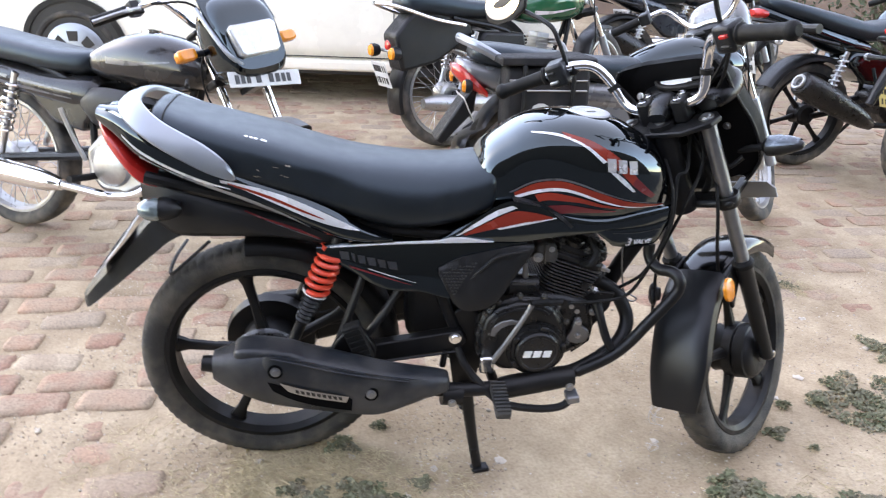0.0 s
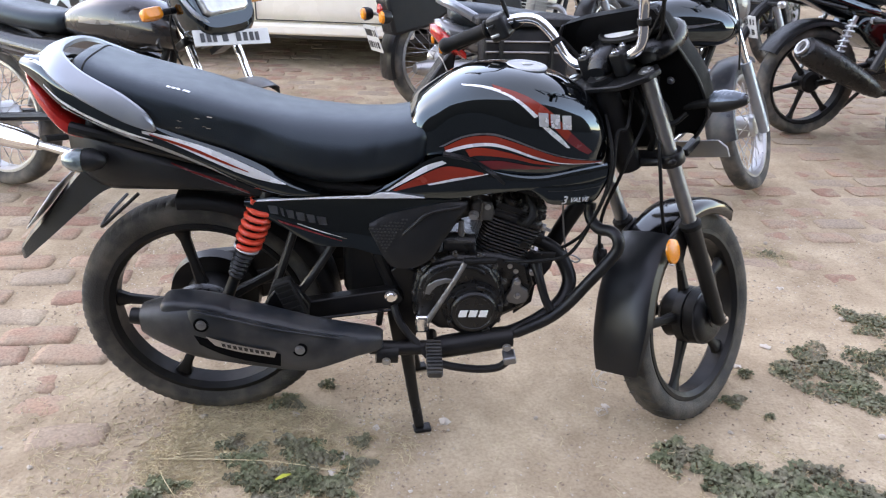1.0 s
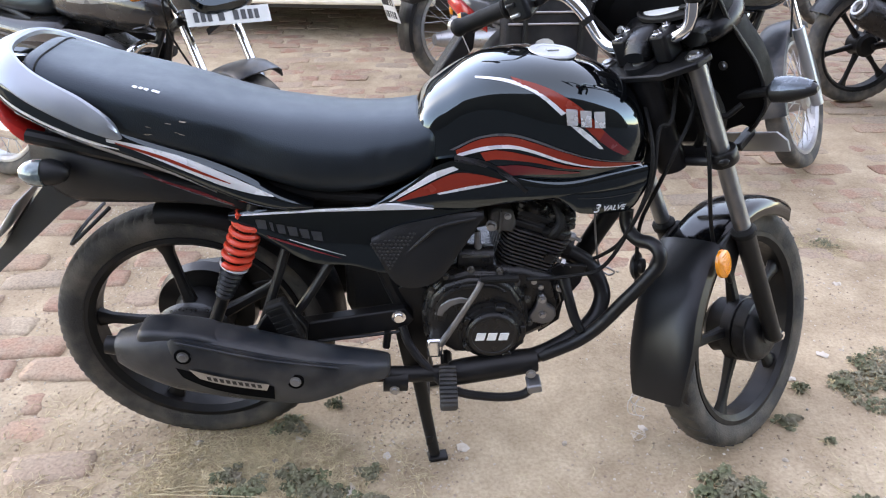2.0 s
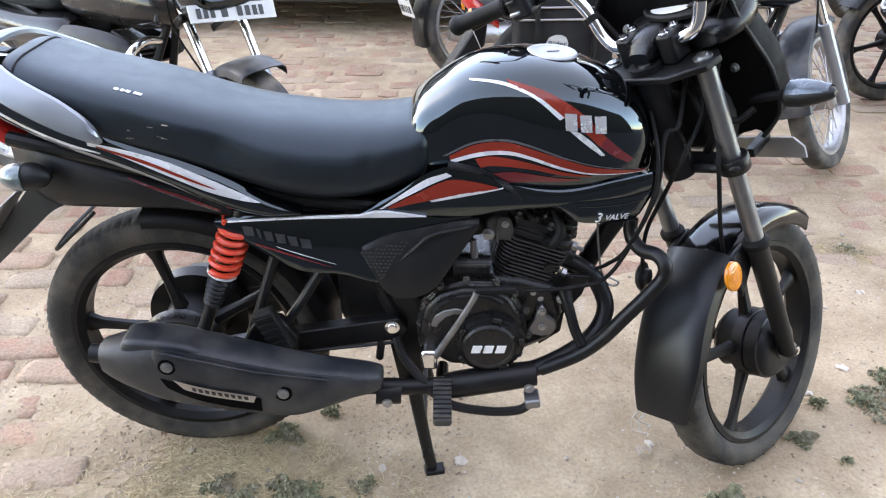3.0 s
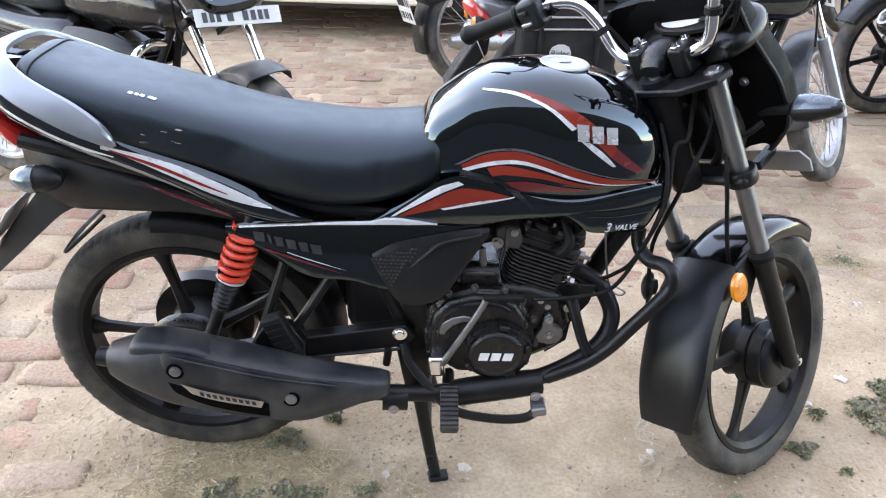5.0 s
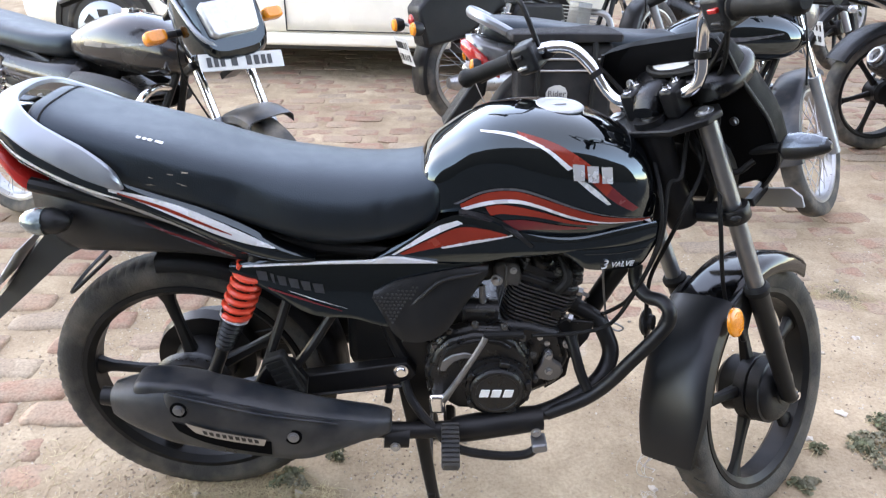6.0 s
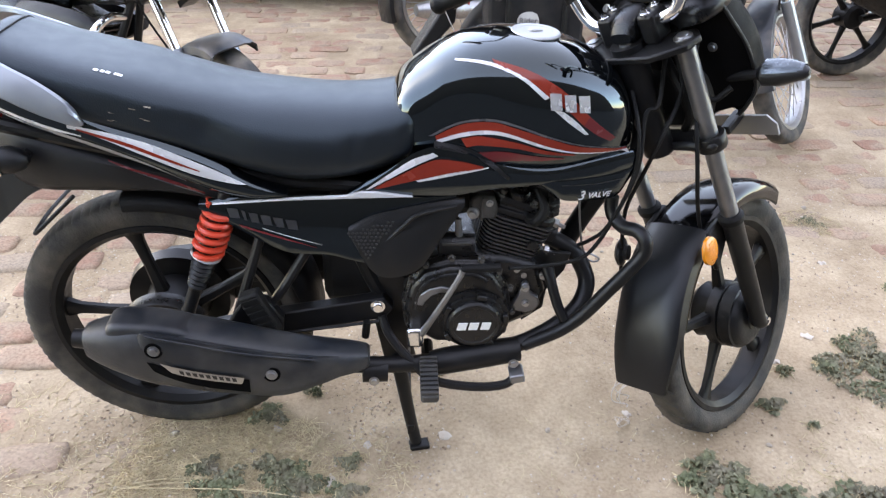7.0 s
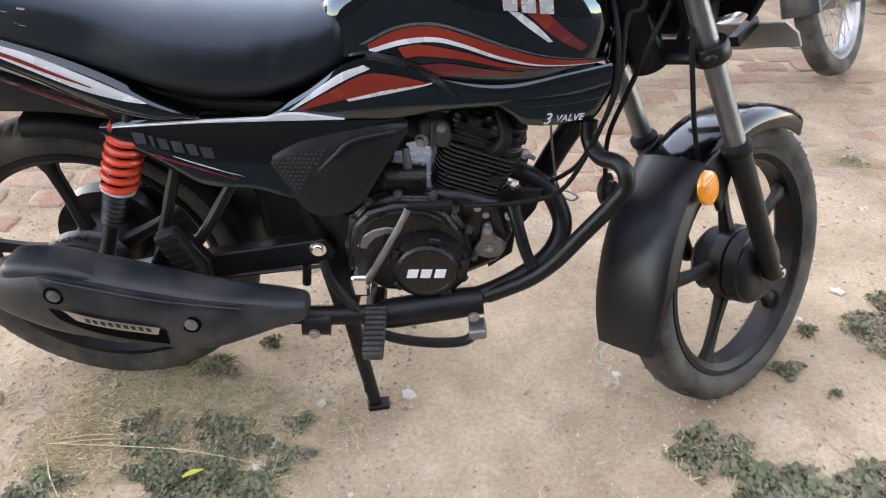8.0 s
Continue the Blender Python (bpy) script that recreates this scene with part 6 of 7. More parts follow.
        SEAT = [(-0.36, 0.90, 0.93, 0.04), (-0.28, 0.85, 0.935, 0.09), (-0.10, 0.80, 0.90, 0.12), (0.10, 0.74, 0.86, 0.13), (0.30, 0.71, 0.82, 0.12), (0.46, 0.71, 0.83, 0.10)]
        part("tail_panel", body([(-0.40, 0.84, 0.90, 0.03), (-0.30, 0.78, 0.88, 0.09), (-0.10, 0.72, 0.83, 0.115), (0.12, 0.64, 0.78, 0.12), (0.30, 0.62, 0.72, 0.11)], 24, 4), side_mat, root)
        part("tail_lamp", body([(-0.43, 0.845, 0.875, 0.03), (-0.40, 0.83, 0.885, 0.06), (-0.36, 0.83, 0.88, 0.06)], 16, 3), M_REDLENS, root)
        part("plate_holder", tube(B(), [(-0.28, 0, 0.74), (-0.38, 0, 0.66), (-0.46, 0, 0.50)], [0.03, 0.028, 0.022], 10), M_PLASTIC, root)
        for s in (-1, 1):
            ind = part("rear_indicator", tube(B(), [(-0.34, s * 0.03, 0.72), (-0.36, s * 0.12, 0.72), (-0.36, s * 0.17, 0.72)], [0.008, 0.012, 0.02], 10), M_PLASTIC, root)
            part("lens", lathe(B(), [(0, 0.02), (0.02, 0.018), (0.028, 0)], (-0.36, s * 0.165, 0.72), (0, s, 0), 14), M_CLEARLENS, ind)
    else:
        TANK = [(0.41, 0.70, 0.738, 0.06), (0.46, 0.675, 0.785, 0.088), (0.56, 0.655, 0.832, 0.108), (0.68, 0.648, 0.860, 0.124), (0.80, 0.65, 0.852, 0.124), (0.90, 0.668, 0.815, 0.106), (0.96, 0.70, 0.775, 0.07)]
        SEAT = [(-0.34, 0.76, 0.80, 0.07), (-0.28, 0.735, 0.822, 0.11), (-0.10, 0.71, 0.814, 0.13), (0.10, 0.69, 0.79, 0.135), (0.30, 0.675, 0.770, 0.13), (0.42, 0.675, 0.770, 0.11), (0.46, 0.69, 0.765, 0.09)]
        tl = part("tail_panel", body([(-0.42, 0.71, 0.755, 0.03), (-0.36, 0.665, 0.755, 0.09), (-0.20, 0.62, 0.735, 0.115), (0.0, 0.585, 0.71, 0.12), (0.25, 0.55, 0.68, 0.125), (0.44, 0.53, 0.68, 0.12), (0.50, 0.57, 0.66, 0.10)], 24, 4, 3), side_mat, root)
        part("tail_lamp", body([(-0.445, 0.70, 0.735, 0.03), (-0.40, 0.66, 0.735, 0.088), (-0.33, 0.625, 0.695, 0.122), (-0.26, 0.602, 0.640, 0.126)] if silver_rail else [(-0.435, 0.69, 0.725, 0.03), (-0.40, 0.645, 0.735, 0.075), (-0.35, 0.64, 0.72, 0.10)], 16, 3, 3), M_REDLENS, root)
        for s in (-1, 1):
            ind = part("rear_indicator", lathe(B(), [(0, 0.02), (0.02, 0.028), (0.04, 0.028), (0.045, 0)], (-0.36, s * 0.15, 0.66), (-1, 0, 0), 14), M_PLASTIC, root)
            part("lens", lathe(B(), [(0, 0.026), (0.014, 0.022), (0.018, 0)], (-0.40, s * 0.15, 0.66), (-1, 0, 0), 14), M_AMBER, ind)
            part("stem", tube(B(), [(-0.36, s * 0.05, 0.66), (-0.36, s * 0.14, 0.66)], 0.008, 8), M_PLASTIC, ind)
        part("plate_holder", prism(B(), [(-0.30, 0.66), (-0.36, 0.62), (-0.42, 0.42), (-0.39, 0.40), (-0.32, 0.54)], -0.07, 0.07), M_PLASTIC, root, bevel=0.01)
        ts = tree_of(tl)
        for z in (0.665, 0.64):
            decal("side_stripe", [(-0.10, z), (0.10, z - 0.02), (0.40, z - 0.05)], [(-0.10, z - 0.012), (0.10, z - 0.032), (0.40, z - 0.055)], ts, M_GREYDECAL, tl, 5, 3)
    tk = part("tank", body(TANK, 32, 4, 2.4), tank_mat, root, smooth=50)
    part("tank_cap", lathe(B(), [(0, 0.04), (0.012, 0.04), (0.016, 0.0)], (TANK[3][0], 0, TANK[3][2] - 0.005), (0, 0, 1), 20), M_CHROME, tk)
    tt = tree_of(tk)
    decal("tank_stripe", [(0.55, 0.76), (0.68, 0.755), (0.84, 0.77)], [(0.55, 0.735), (0.68, 0.74), (0.84, 0.765)], tt, M_WHITEDECAL if kind == "classic" else M_GREYDECAL, tk, 5, 3)
    part("seat", body(SEAT, 28, 4, 3.0), seat_mat, root, smooth=60)
    part("side_panel", loft(B(), [[(x, y, z) for x, z in ((0.16, 0.60), (0.30, 0.48), (0.44, 0.46), (0.50, 0.55), (0.48, 0.64), (0.20, 0.66))] for y in (-0.115, 0.115)]), side_mat, root, bevel=0.02)
    rail = [(0.05, -0.145, 0.70), (-0.15, -0.15, 0.74), (-0.36, -0.12, 0.81), (-0.43, 0, 0.825), (-0.36, 0.12, 0.81), (-0.15, 0.15, 0.74), (0.05, 0.145, 0.70)]
    if silver_rail:
        rail = [(-0.14, -0.145, 0.74), (-0.26, -0.14, 0.79), (-0.36, -0.12, 0.825), (-0.40, 0, 0.835), (-0.36, 0.12, 0.825), (-0.26, 0.14, 0.79), (-0.14, 0.145, 0.74)]
    part("grab_rail", tube(B(), rail, 0.020 if silver_rail else 0.010, 10), M_SILVER if silver_rail else (M_CHROME if kind != "sport" else M_SATIN), root)
    # engine
    eng = part("engine", loft(B(), [[(x, y, z) for x, z in ((0.46, 0.30), (0.45, 0.40), (0.52, 0.47), (0.68, 0.48), (0.76, 0.42), (0.74, 0.30), (0.64, 0.24), (0.52, 0.24))] for y in (-0.12, 0.12)]), M_STEEL if kind != "sport" else M_ENGINE, root, bevel=0.02)
    part("engine_cover", lathe(B(), [(0, 0.085), (0.02, 0.08), (0.03, 0.065), (0.03, 0)], (0.58, -0.12, 0.355), (0, -1, 0), 28), M_WHEELGREY if kind != "sport" else M_ENGINE, eng)
    TC = Matrix.Translation((0.64, 0, 0.46)) @ Matrix.Rotation(radians(10 if kind != "commuter" else 18), 4, "Y")
    cy = part("cylinder", moved(box(B(), (0, 0, 0.08), (0.09, 0.10, 0.18)), TC), M_STEEL if kind == "classic" else M_ENGINE, eng, bevel=0.006)
    for i in range(8):
        part("fin", moved(box(B(), (0, 0, 0.01 + i * 0.019), (0.14, 0.17, 0.005)), TC), M_STEEL if kind == "classic" else M_ENGINE, cy)
    part("exhaust_header", tube(B(), [(0.70, -0.03, 0.58), (0.79, -0.08, 0.55), (0.81, -0.11, 0.42), (0.74, -0.13, 0.29), (0.60, -0.145, 0.24), (0.36, -0.15, 0.25)], 0.018, 10), muffler_mat if kind != "sport" else M_SATIN, root)
    if kind == "sport":
        part("muffler", tube(B(), [(0.36, -0.15, 0.25), (0.25, -0.17, 0.30), (0.02, -0.19, 0.405), (-0.17, -0.195, 0.49), (-0.205, -0.196, 0.507)], [0.030, 0.052, 0.070, 0.070, 0.050], 18), M_ENGINE, root, "black cone-shaped muffler")
        part("muffler_tip", lathe(B(), [(0, 0.042), (0.02, 0.042), (0.02, 0.03), (0, 0.02), (0, 0)], (-0.200, -0.196, 0.505), (-0.87, -0.02, 0.48), 18), M_STEEL, root)
    else:
        part("muffler", tube(B(), [(0.36, -0.15, 0.25), (0.25, -0.16, 0.26), (0.0, -0.165, 0.275), (-0.16 if kind == "classic" else -0.25, -0.165, 0.29), (-0.24 if kind == "classic" else -0.36, -0.165, 0.295)], [0.024, 0.044, 0.047, 0.045, 0.028], 18), muffler_mat, root)
    # stand, pedals
    part("side_stand", tube(B(), [(0.50, 0.10, 0.26), (0.46, 0.20, 0.12), (0.44, 0.27, 0.04)], 0.011, 8), M_SATIN, root)
    for s in (-1, 1):
        part("footrest", tube(B(), [(0.50, s * 0.10, 0.30), (0.50, s * 0.26, 0.31)], 0.014, 8), M_GRIP, root)
    part("kick_lever", tube(B(), [(0.47, -0.14, 0.36), (0.44, -0.17, 0.46), (0.42, -0.20, 0.56)], 0.009, 8), M_STEEL, root)
    # front
    S = steer_frame(reach, 26.0, steer)
    cz = R * 0.98
    cu, ch = 0.05, (cz - 0.05 * math.sin(radians(26)) * math.cos(radians(steer))) / math.cos(radians(26))
    wheel(root, S @ pose(cu, 0, ch, 0, 26, 0), R * 0.975, 0.075, spokes, turn=0.2, rim_mat=rimm, hub_r=0.055, hub_w=0.11, knobs=0, count=6, tyre_mat=M_DUSTYRUBBER)
    for s in (-1, 1):
        leg = part("fork_leg", moved(tube(B(), [(0.035, s * 0.09, 0.28), (0.035, s * 0.09, 0.62)], 0.024, 14), S), fork_mat, root)
        part("fork_tube", moved(tube(B(), [(0.035, s * 0.09, 0.60), (0.035, s * 0.09, 0.99)], 0.0165, 14), S), M_CHROME if kind != "sport" else M_FORK, leg)
        part("grip", moved(tube(B(), [(-0.07, s * 0.26, 1.13), (-0.11, s * 0.38, 1.12)], 0.018, 12), S), M_GRIP, root)
        part("switch_box", moved(box(B(), (-0.06, s * 0.235, 1.13), (0.045, 0.045, 0.05)), S), M_PLASTIC, root, bevel=0.006)
        part("lever", moved(tube(B(), [(-0.03, s * 0.23, 1.12), (-0.03, s * 0.30, 1.115), (-0.07, s * 0.39, 1.11)], 0.007, 8), S), M_STEEL, root)
        mr = part("mirror", moved(tube(B(), [(-0.04, s * 0.22, 1.14), (-0.03, s * 0.23, 1.22), (-0.01, s * 0.28, 1.31)], 0.005, 8), S), M_STEEL, root)
        part("mirror_shell", moved(body([(-0.04, -0.010, 0.0, 0.03), (-0.025, -0.018, 0.0, 0.058), (0.025, -0.018, 0.0, 0.058), (0.04, -0.01, 0, 0.03)], 16, 3, 3), S @ Matrix.Translation((-0.01, s * 0.31, 1.33)) @ Matrix.Rotation(radians(-66), 4, "Y")), M_PLASTIC, mr)
        if not front_lamps:
            continue
        ind = part("front_indicator", moved(tube(B(), [(0.10, s * 0.06, 0.90), (0.10, s * (lamp_reach - 0.035), 0.90)], 0.012, 10), S), M_PLASTIC, root)
        part("lens", moved(body([(0.08, 0.885, 0.915, 0.02), (0.09, 0.880, 0.92, 0.036), (0.12, 0.880, 0.92, 0.036), (0.13, 0.885, 0.915, 0.025)], 18, 3, 4), S @ Matrix.Translation((0, s * lamp_reach, 0))), M_AMBER, ind, "orange indicator lens")
    part("fork_clamp", moved(box(B(), (0.015, 0, 0.80), (0.08, 0.23, 0.03)), S), M_SATIN, root, bevel=0.008)
    part("top_clamp", moved(box(B(), (0.015, 0, 0.985), (0.08, 0.23, 0.02)), S), M_SATIN, root, bevel=0.008)
    part("steering_stem", moved(tube(B(), [(0, 0, 0.78), (0, 0, 1.0)], 0.03, 14), S), M_SATIN, root)
    half = [(0.0, 0.0, 1.02), (0.0, 0.07, 1.02), (0.02, 0.12, 1.06), (0.01, 0.17, 1.12), (-0.05, 0.23, 1.13), (-0.105, 0.37, 1.12)]
    part("handlebar", moved(tube(B(), [(u, -l, h) for u, l, h in half[:0:-1]] + half, 0.011, 12), S), M_CHROME, root)
    part("front_mudguard", moved(arc_guard((cu, ch), R + 0.02, 50, 178 if kind == "classic" else 165, 0.062 * wide, 0.03 * wide), S), guard_mat, root)
    for c in ([(0.10, 0.04, 0.98), (0.06, -0.10, 0.92), (-0.02, -0.12, 0.80), (-0.04, -0.08, 0.62)], [(0.0, -0.2, 1.12), (0.10, -0.10, 1.06), (0.03, 0.0, 0.88)]):
        part("cable", moved(tube(B(), c, 0.004, 6), S), M_GRIP, root)
    if kind == "classic":
        hd = part("headlamp", moved(lathe(B(), [(-0.10, 0.0), (-0.09, 0.05), (-0.04, 0.085), (0.03, 0.092), (0.04, 0.088)], (0.13, 0, 0.94), (1, 0, 0), 28), S), M_PLASTIC, root)
        part("lens", moved(lathe(B(), [(0, 0.085), (0.02, 0.07), (0.028, 0)], (0.168, 0, 0.94), (1, 0, 0), 28), S), M_CLEARLENS, hd)
    else:
        cw = part("headlamp_cowl", moved(body([(0.06, 0.84, 1.02, 0.11), (0.10, 0.80, 1.08, 0.135), (0.16, 0.79, 1.10, 0.135), (0.205, 0.80, 1.06, 0.12), (0.225, 0.82, 1.0, 0.105)], 32, 5, 3.4), S @ Matrix.Translation((0, 0, -0.035))), side_mat if not screen else M_BLACK, root)
        part("lens", moved(loft(B(), [[(uf, 0.095 * a * k, 0.885 + 0.058 * b * k) for a, b in ((-1, 0.75), (-0.85, 1), (0.85, 1), (1, 0.75), (0.88, -0.8), (0.7, -1), (-0.7, -1), (-0.88, -0.8))] for uf, k in ((0.21, 1.0), (0.238, 1.0), (0.247, 0.9))]), S), M_CLEARLENS, cw, "large rectangular clear headlamp", bevel=0.004)
        if screen:
            part("fly_screen", moved(loft(B(), [[(u + 0.02 * (1 - a * a), w * a, h) for a in (-1, -0.6, -0.2, 0.2, 0.6, 1)] + [(u - 0.006 + 0.02 * (1 - a * a), w * a, h) for a in (1, 0.6, 0.2, -0.2, -0.6, -1)] for u, w, h in ((0.205, 0.125, 0.950), (0.18, 0.125, 1.015), (0.145, 0.115, 1.085), (0.12, 0.09, 1.125))]), S), M_BLACK, cw, "tinted dark fly-screen")
            part("screen_trim", moved(tube(B(), [(0.16, -0.136, 1.035), (0.22, -0.12, 0.865), (0.215, -0.06, 0.795)], 0.008, 8), S), M_SILVER, cw)
    if front_plate:
        pl = part("front_number_plate", moved(box(B(), (0.20, 0, plate_height), (0.004, front_plate, 0.055)), S @ Matrix.Translation((0, 0, plate_height)) @ Matrix.Rotation(radians(-9), 4, "X") @ Matrix.Translation((0, 0, -plate_height))), M_PLATE, root, "white number plate with dark characters", bevel=0.002)
        characters(pl, S @ Matrix.Translation((0.2035, 0, plate_height)) @ Matrix.Rotation(radians(-9), 4, "X"), front_plate * 0.92, 0.055, 1, 8)
        part("plate_bracket", moved(box(B(), (0.12, 0, plate_height - 0.005), (0.15, 0.05, 0.02)), S), M_SATIN, root)
    if rear_plate:
        rx, rz, rw, rh, rm = rear_plate
        pm = pose(rx, 0, rz, 0, plate_tilt, 180)
        pl = part("rear_number_plate", moved(box(B(), (0, 0, 0), (0.004, rw, rh)), pm), rm, root, "number plate with dark characters", bevel=0.002)
        characters(pl, pm @ Matrix.Translation((0.003, 0, 0)), rw * 0.9, rh * 0.9, 2, 5)
    if crash:
        for s in (-1, 1):
            part("engine_shroud", skin([(0.44, 0.55, 0.60, 0.10), (0.50, 0.50, 0.64, 0.115), (0.62, 0.50, 0.645, 0.12), (0.74, 0.52, 0.63, 0.115), (0.82, 0.56, 0.60, 0.10)], 0.02, 0.02, side=s), M_PLASTIC, root)
        for s in (-1,):
            part("crash_guard", tube(B(), [(0.86, s * 0.04, 0.62), (0.90, s * 0.16, 0.63), (0.92, s * 0.25, 0.58), (0.90, s * 0.27, 0.42), (0.84, s * 0.20, 0.34), (0.76, s * 0.08, 0.30)], 0.014, 12), M_CHROME, root, "bent chrome leg guard")
    if short_tail != 1:
        for ob in root.children_recursive:
            if ob.name.split(".")[0] not in ("tyre", "rim", "spoke", "wheel", "muffler"):
                for v in ob.data.vertices:
                    if v.co.x < -0.08 and v.co.z > 0.45:
                        v.co.x = -0.08 + (v.co.x + 0.08) * short_tail
    root.matrix_world = pose(at[0], at[1], 0, 0, 0, heading) @ pose(0, 0, 0, lean, 0, 0)
    return root


parked_bike("dark grey motorcycle with orange indicators and rectangular headlamp", (-1.22, 1.50), -24, -29, M_GREYPAINT, M_GREYPAINT, "wire", -9.0, reach=1.39, lamp_reach=0.205, plate_height=0.752, screen=True, front_plate=0.28, crash=True, guard_mat=M_GUARD, wide=1.25, group="parked motorcycles")
BIKE_B = parked_bike("black motorcycle with silver grab rail, its front wheel turned", (0.965, 1.44), 3, 49, M_BLACK, M_TAILGREY, "wire", -5.0, reach=1.225, short_tail=0.74, silver_rail=True, front_lamps=False, rear_plate=(-0.355, 0.555, 0.19, 0.12, M_PLATE), plate_tilt=32, guard_mat=M_GUARD)
parked_bike("green-tanked classic motorcycle with wire wheels and round indicators", (0.75, 2.64), 24, 25, M_GREEN, M_PLASTIC, "wire", -6.0, kind="classic", R=0.315, muffler_mat=M_WHEELGREY, rear_plate=(-0.41, 0.45, 0.17, 0.15, M_PLATE))
parked_bike("black sporty motorcycle with black muffler and alloy wheels", (2.80, 2.35), 8, 20, M_BLACK, M_BLACK, "alloy", -6.0, kind="sport", rear_plate=(-0.43, 0.60, 0.19, 0.12, M_PLATE), guard_mat=M_PLASTIC)
parked_bike("bright red motorcycle with a yellow number plate", (3.26, 1.84), 8, 15, M_REDPAINT, M_REDPAINT, "alloy", -6.0, kind="sport", rear_plate=(-0.31, 0.53, 0.20, 0.12, M_PLATEY))
parked_bike("blue-grey motorcycle parked in the back row", (2.15, 3.75), 10, 30, M_BLUEPAINT, M_BLUEPAINT, "alloy", -6.0, kind="sport", rear_plate=(-0.43, 0.60, 0.19, 0.12, M_PLATE))
parked_bike("red motorcycle with chrome bars parked in the back row", (2.9, 4.75), 18, 30, M_REDPAINT, M_GREYPAINT, "wire", -6.0, rear_plate=(-0.47, 0.50, 0.20, 0.12, M_PLATE))


# ---- the luggage bag on the bike behind ----
def bag():
    b = tagged(new("luggage_bag"), "black cloth saddle bag with a white label, strapped on", "bag")
    part("pouch", loft(B(), [sec(x, 0.60, h, w, -0.19, 5, 24) for x, h, w in ((-0.17, 0.13, 0.05), (-0.165, 0.15, 0.07), (0.17, 0.15, 0.07), (0.175, 0.13, 0.05))]), M_BAG, b, bevel=0.01)
    part("lid", loft(B(), [sec(x, 0.772, h, w, -0.13, 7, 28) for x, h, w in ((-0.20, 0.010, 0.12), (-0.19, 0.017, 0.135), (0.0, 0.020, 0.137), (0.19, 0.017, 0.135), (0.20, 0.010, 0.12))]), M_BAG, b, "flat stitched lid")
    patch = part("label_patch", moved(prism(B(), [(-0.066, 0.582), (-0.066, 0.604), (-0.056, 0.622), (-0.036, 0.630), (-0.016, 0.630), (0.002, 0.622), (0.010, 0.604), (0.010, 0.582)], -0.262, -0.266), pose(0, 0, -0.02)), M_PLATE, b, "white arched stitched label")
    lettering("Rider", 0.030, Matrix.Translation((-0.028, -0.2675, 0.580)) @ SIDE, patch, M_GREYDECAL)
    for x in (-0.10, 0.10):
        part("strap", tube(B(), [(x, -0.19, 0.775), (x, -0.265, 0.74), (x, -0.265, 0.50)], 0.010, 6), M_GRIP, b)
    for z in (0.66, 0.70):
        part("zip_line", tube(B(), [(-0.16, -0.262, z), (0.16, -0.262, z)], 0.004, 6), M_STEEL, b)
    b.matrix_world = BIKE_B.matrix_world @ Matrix.Translation((0.0, 0, 0))
    return b


bag()


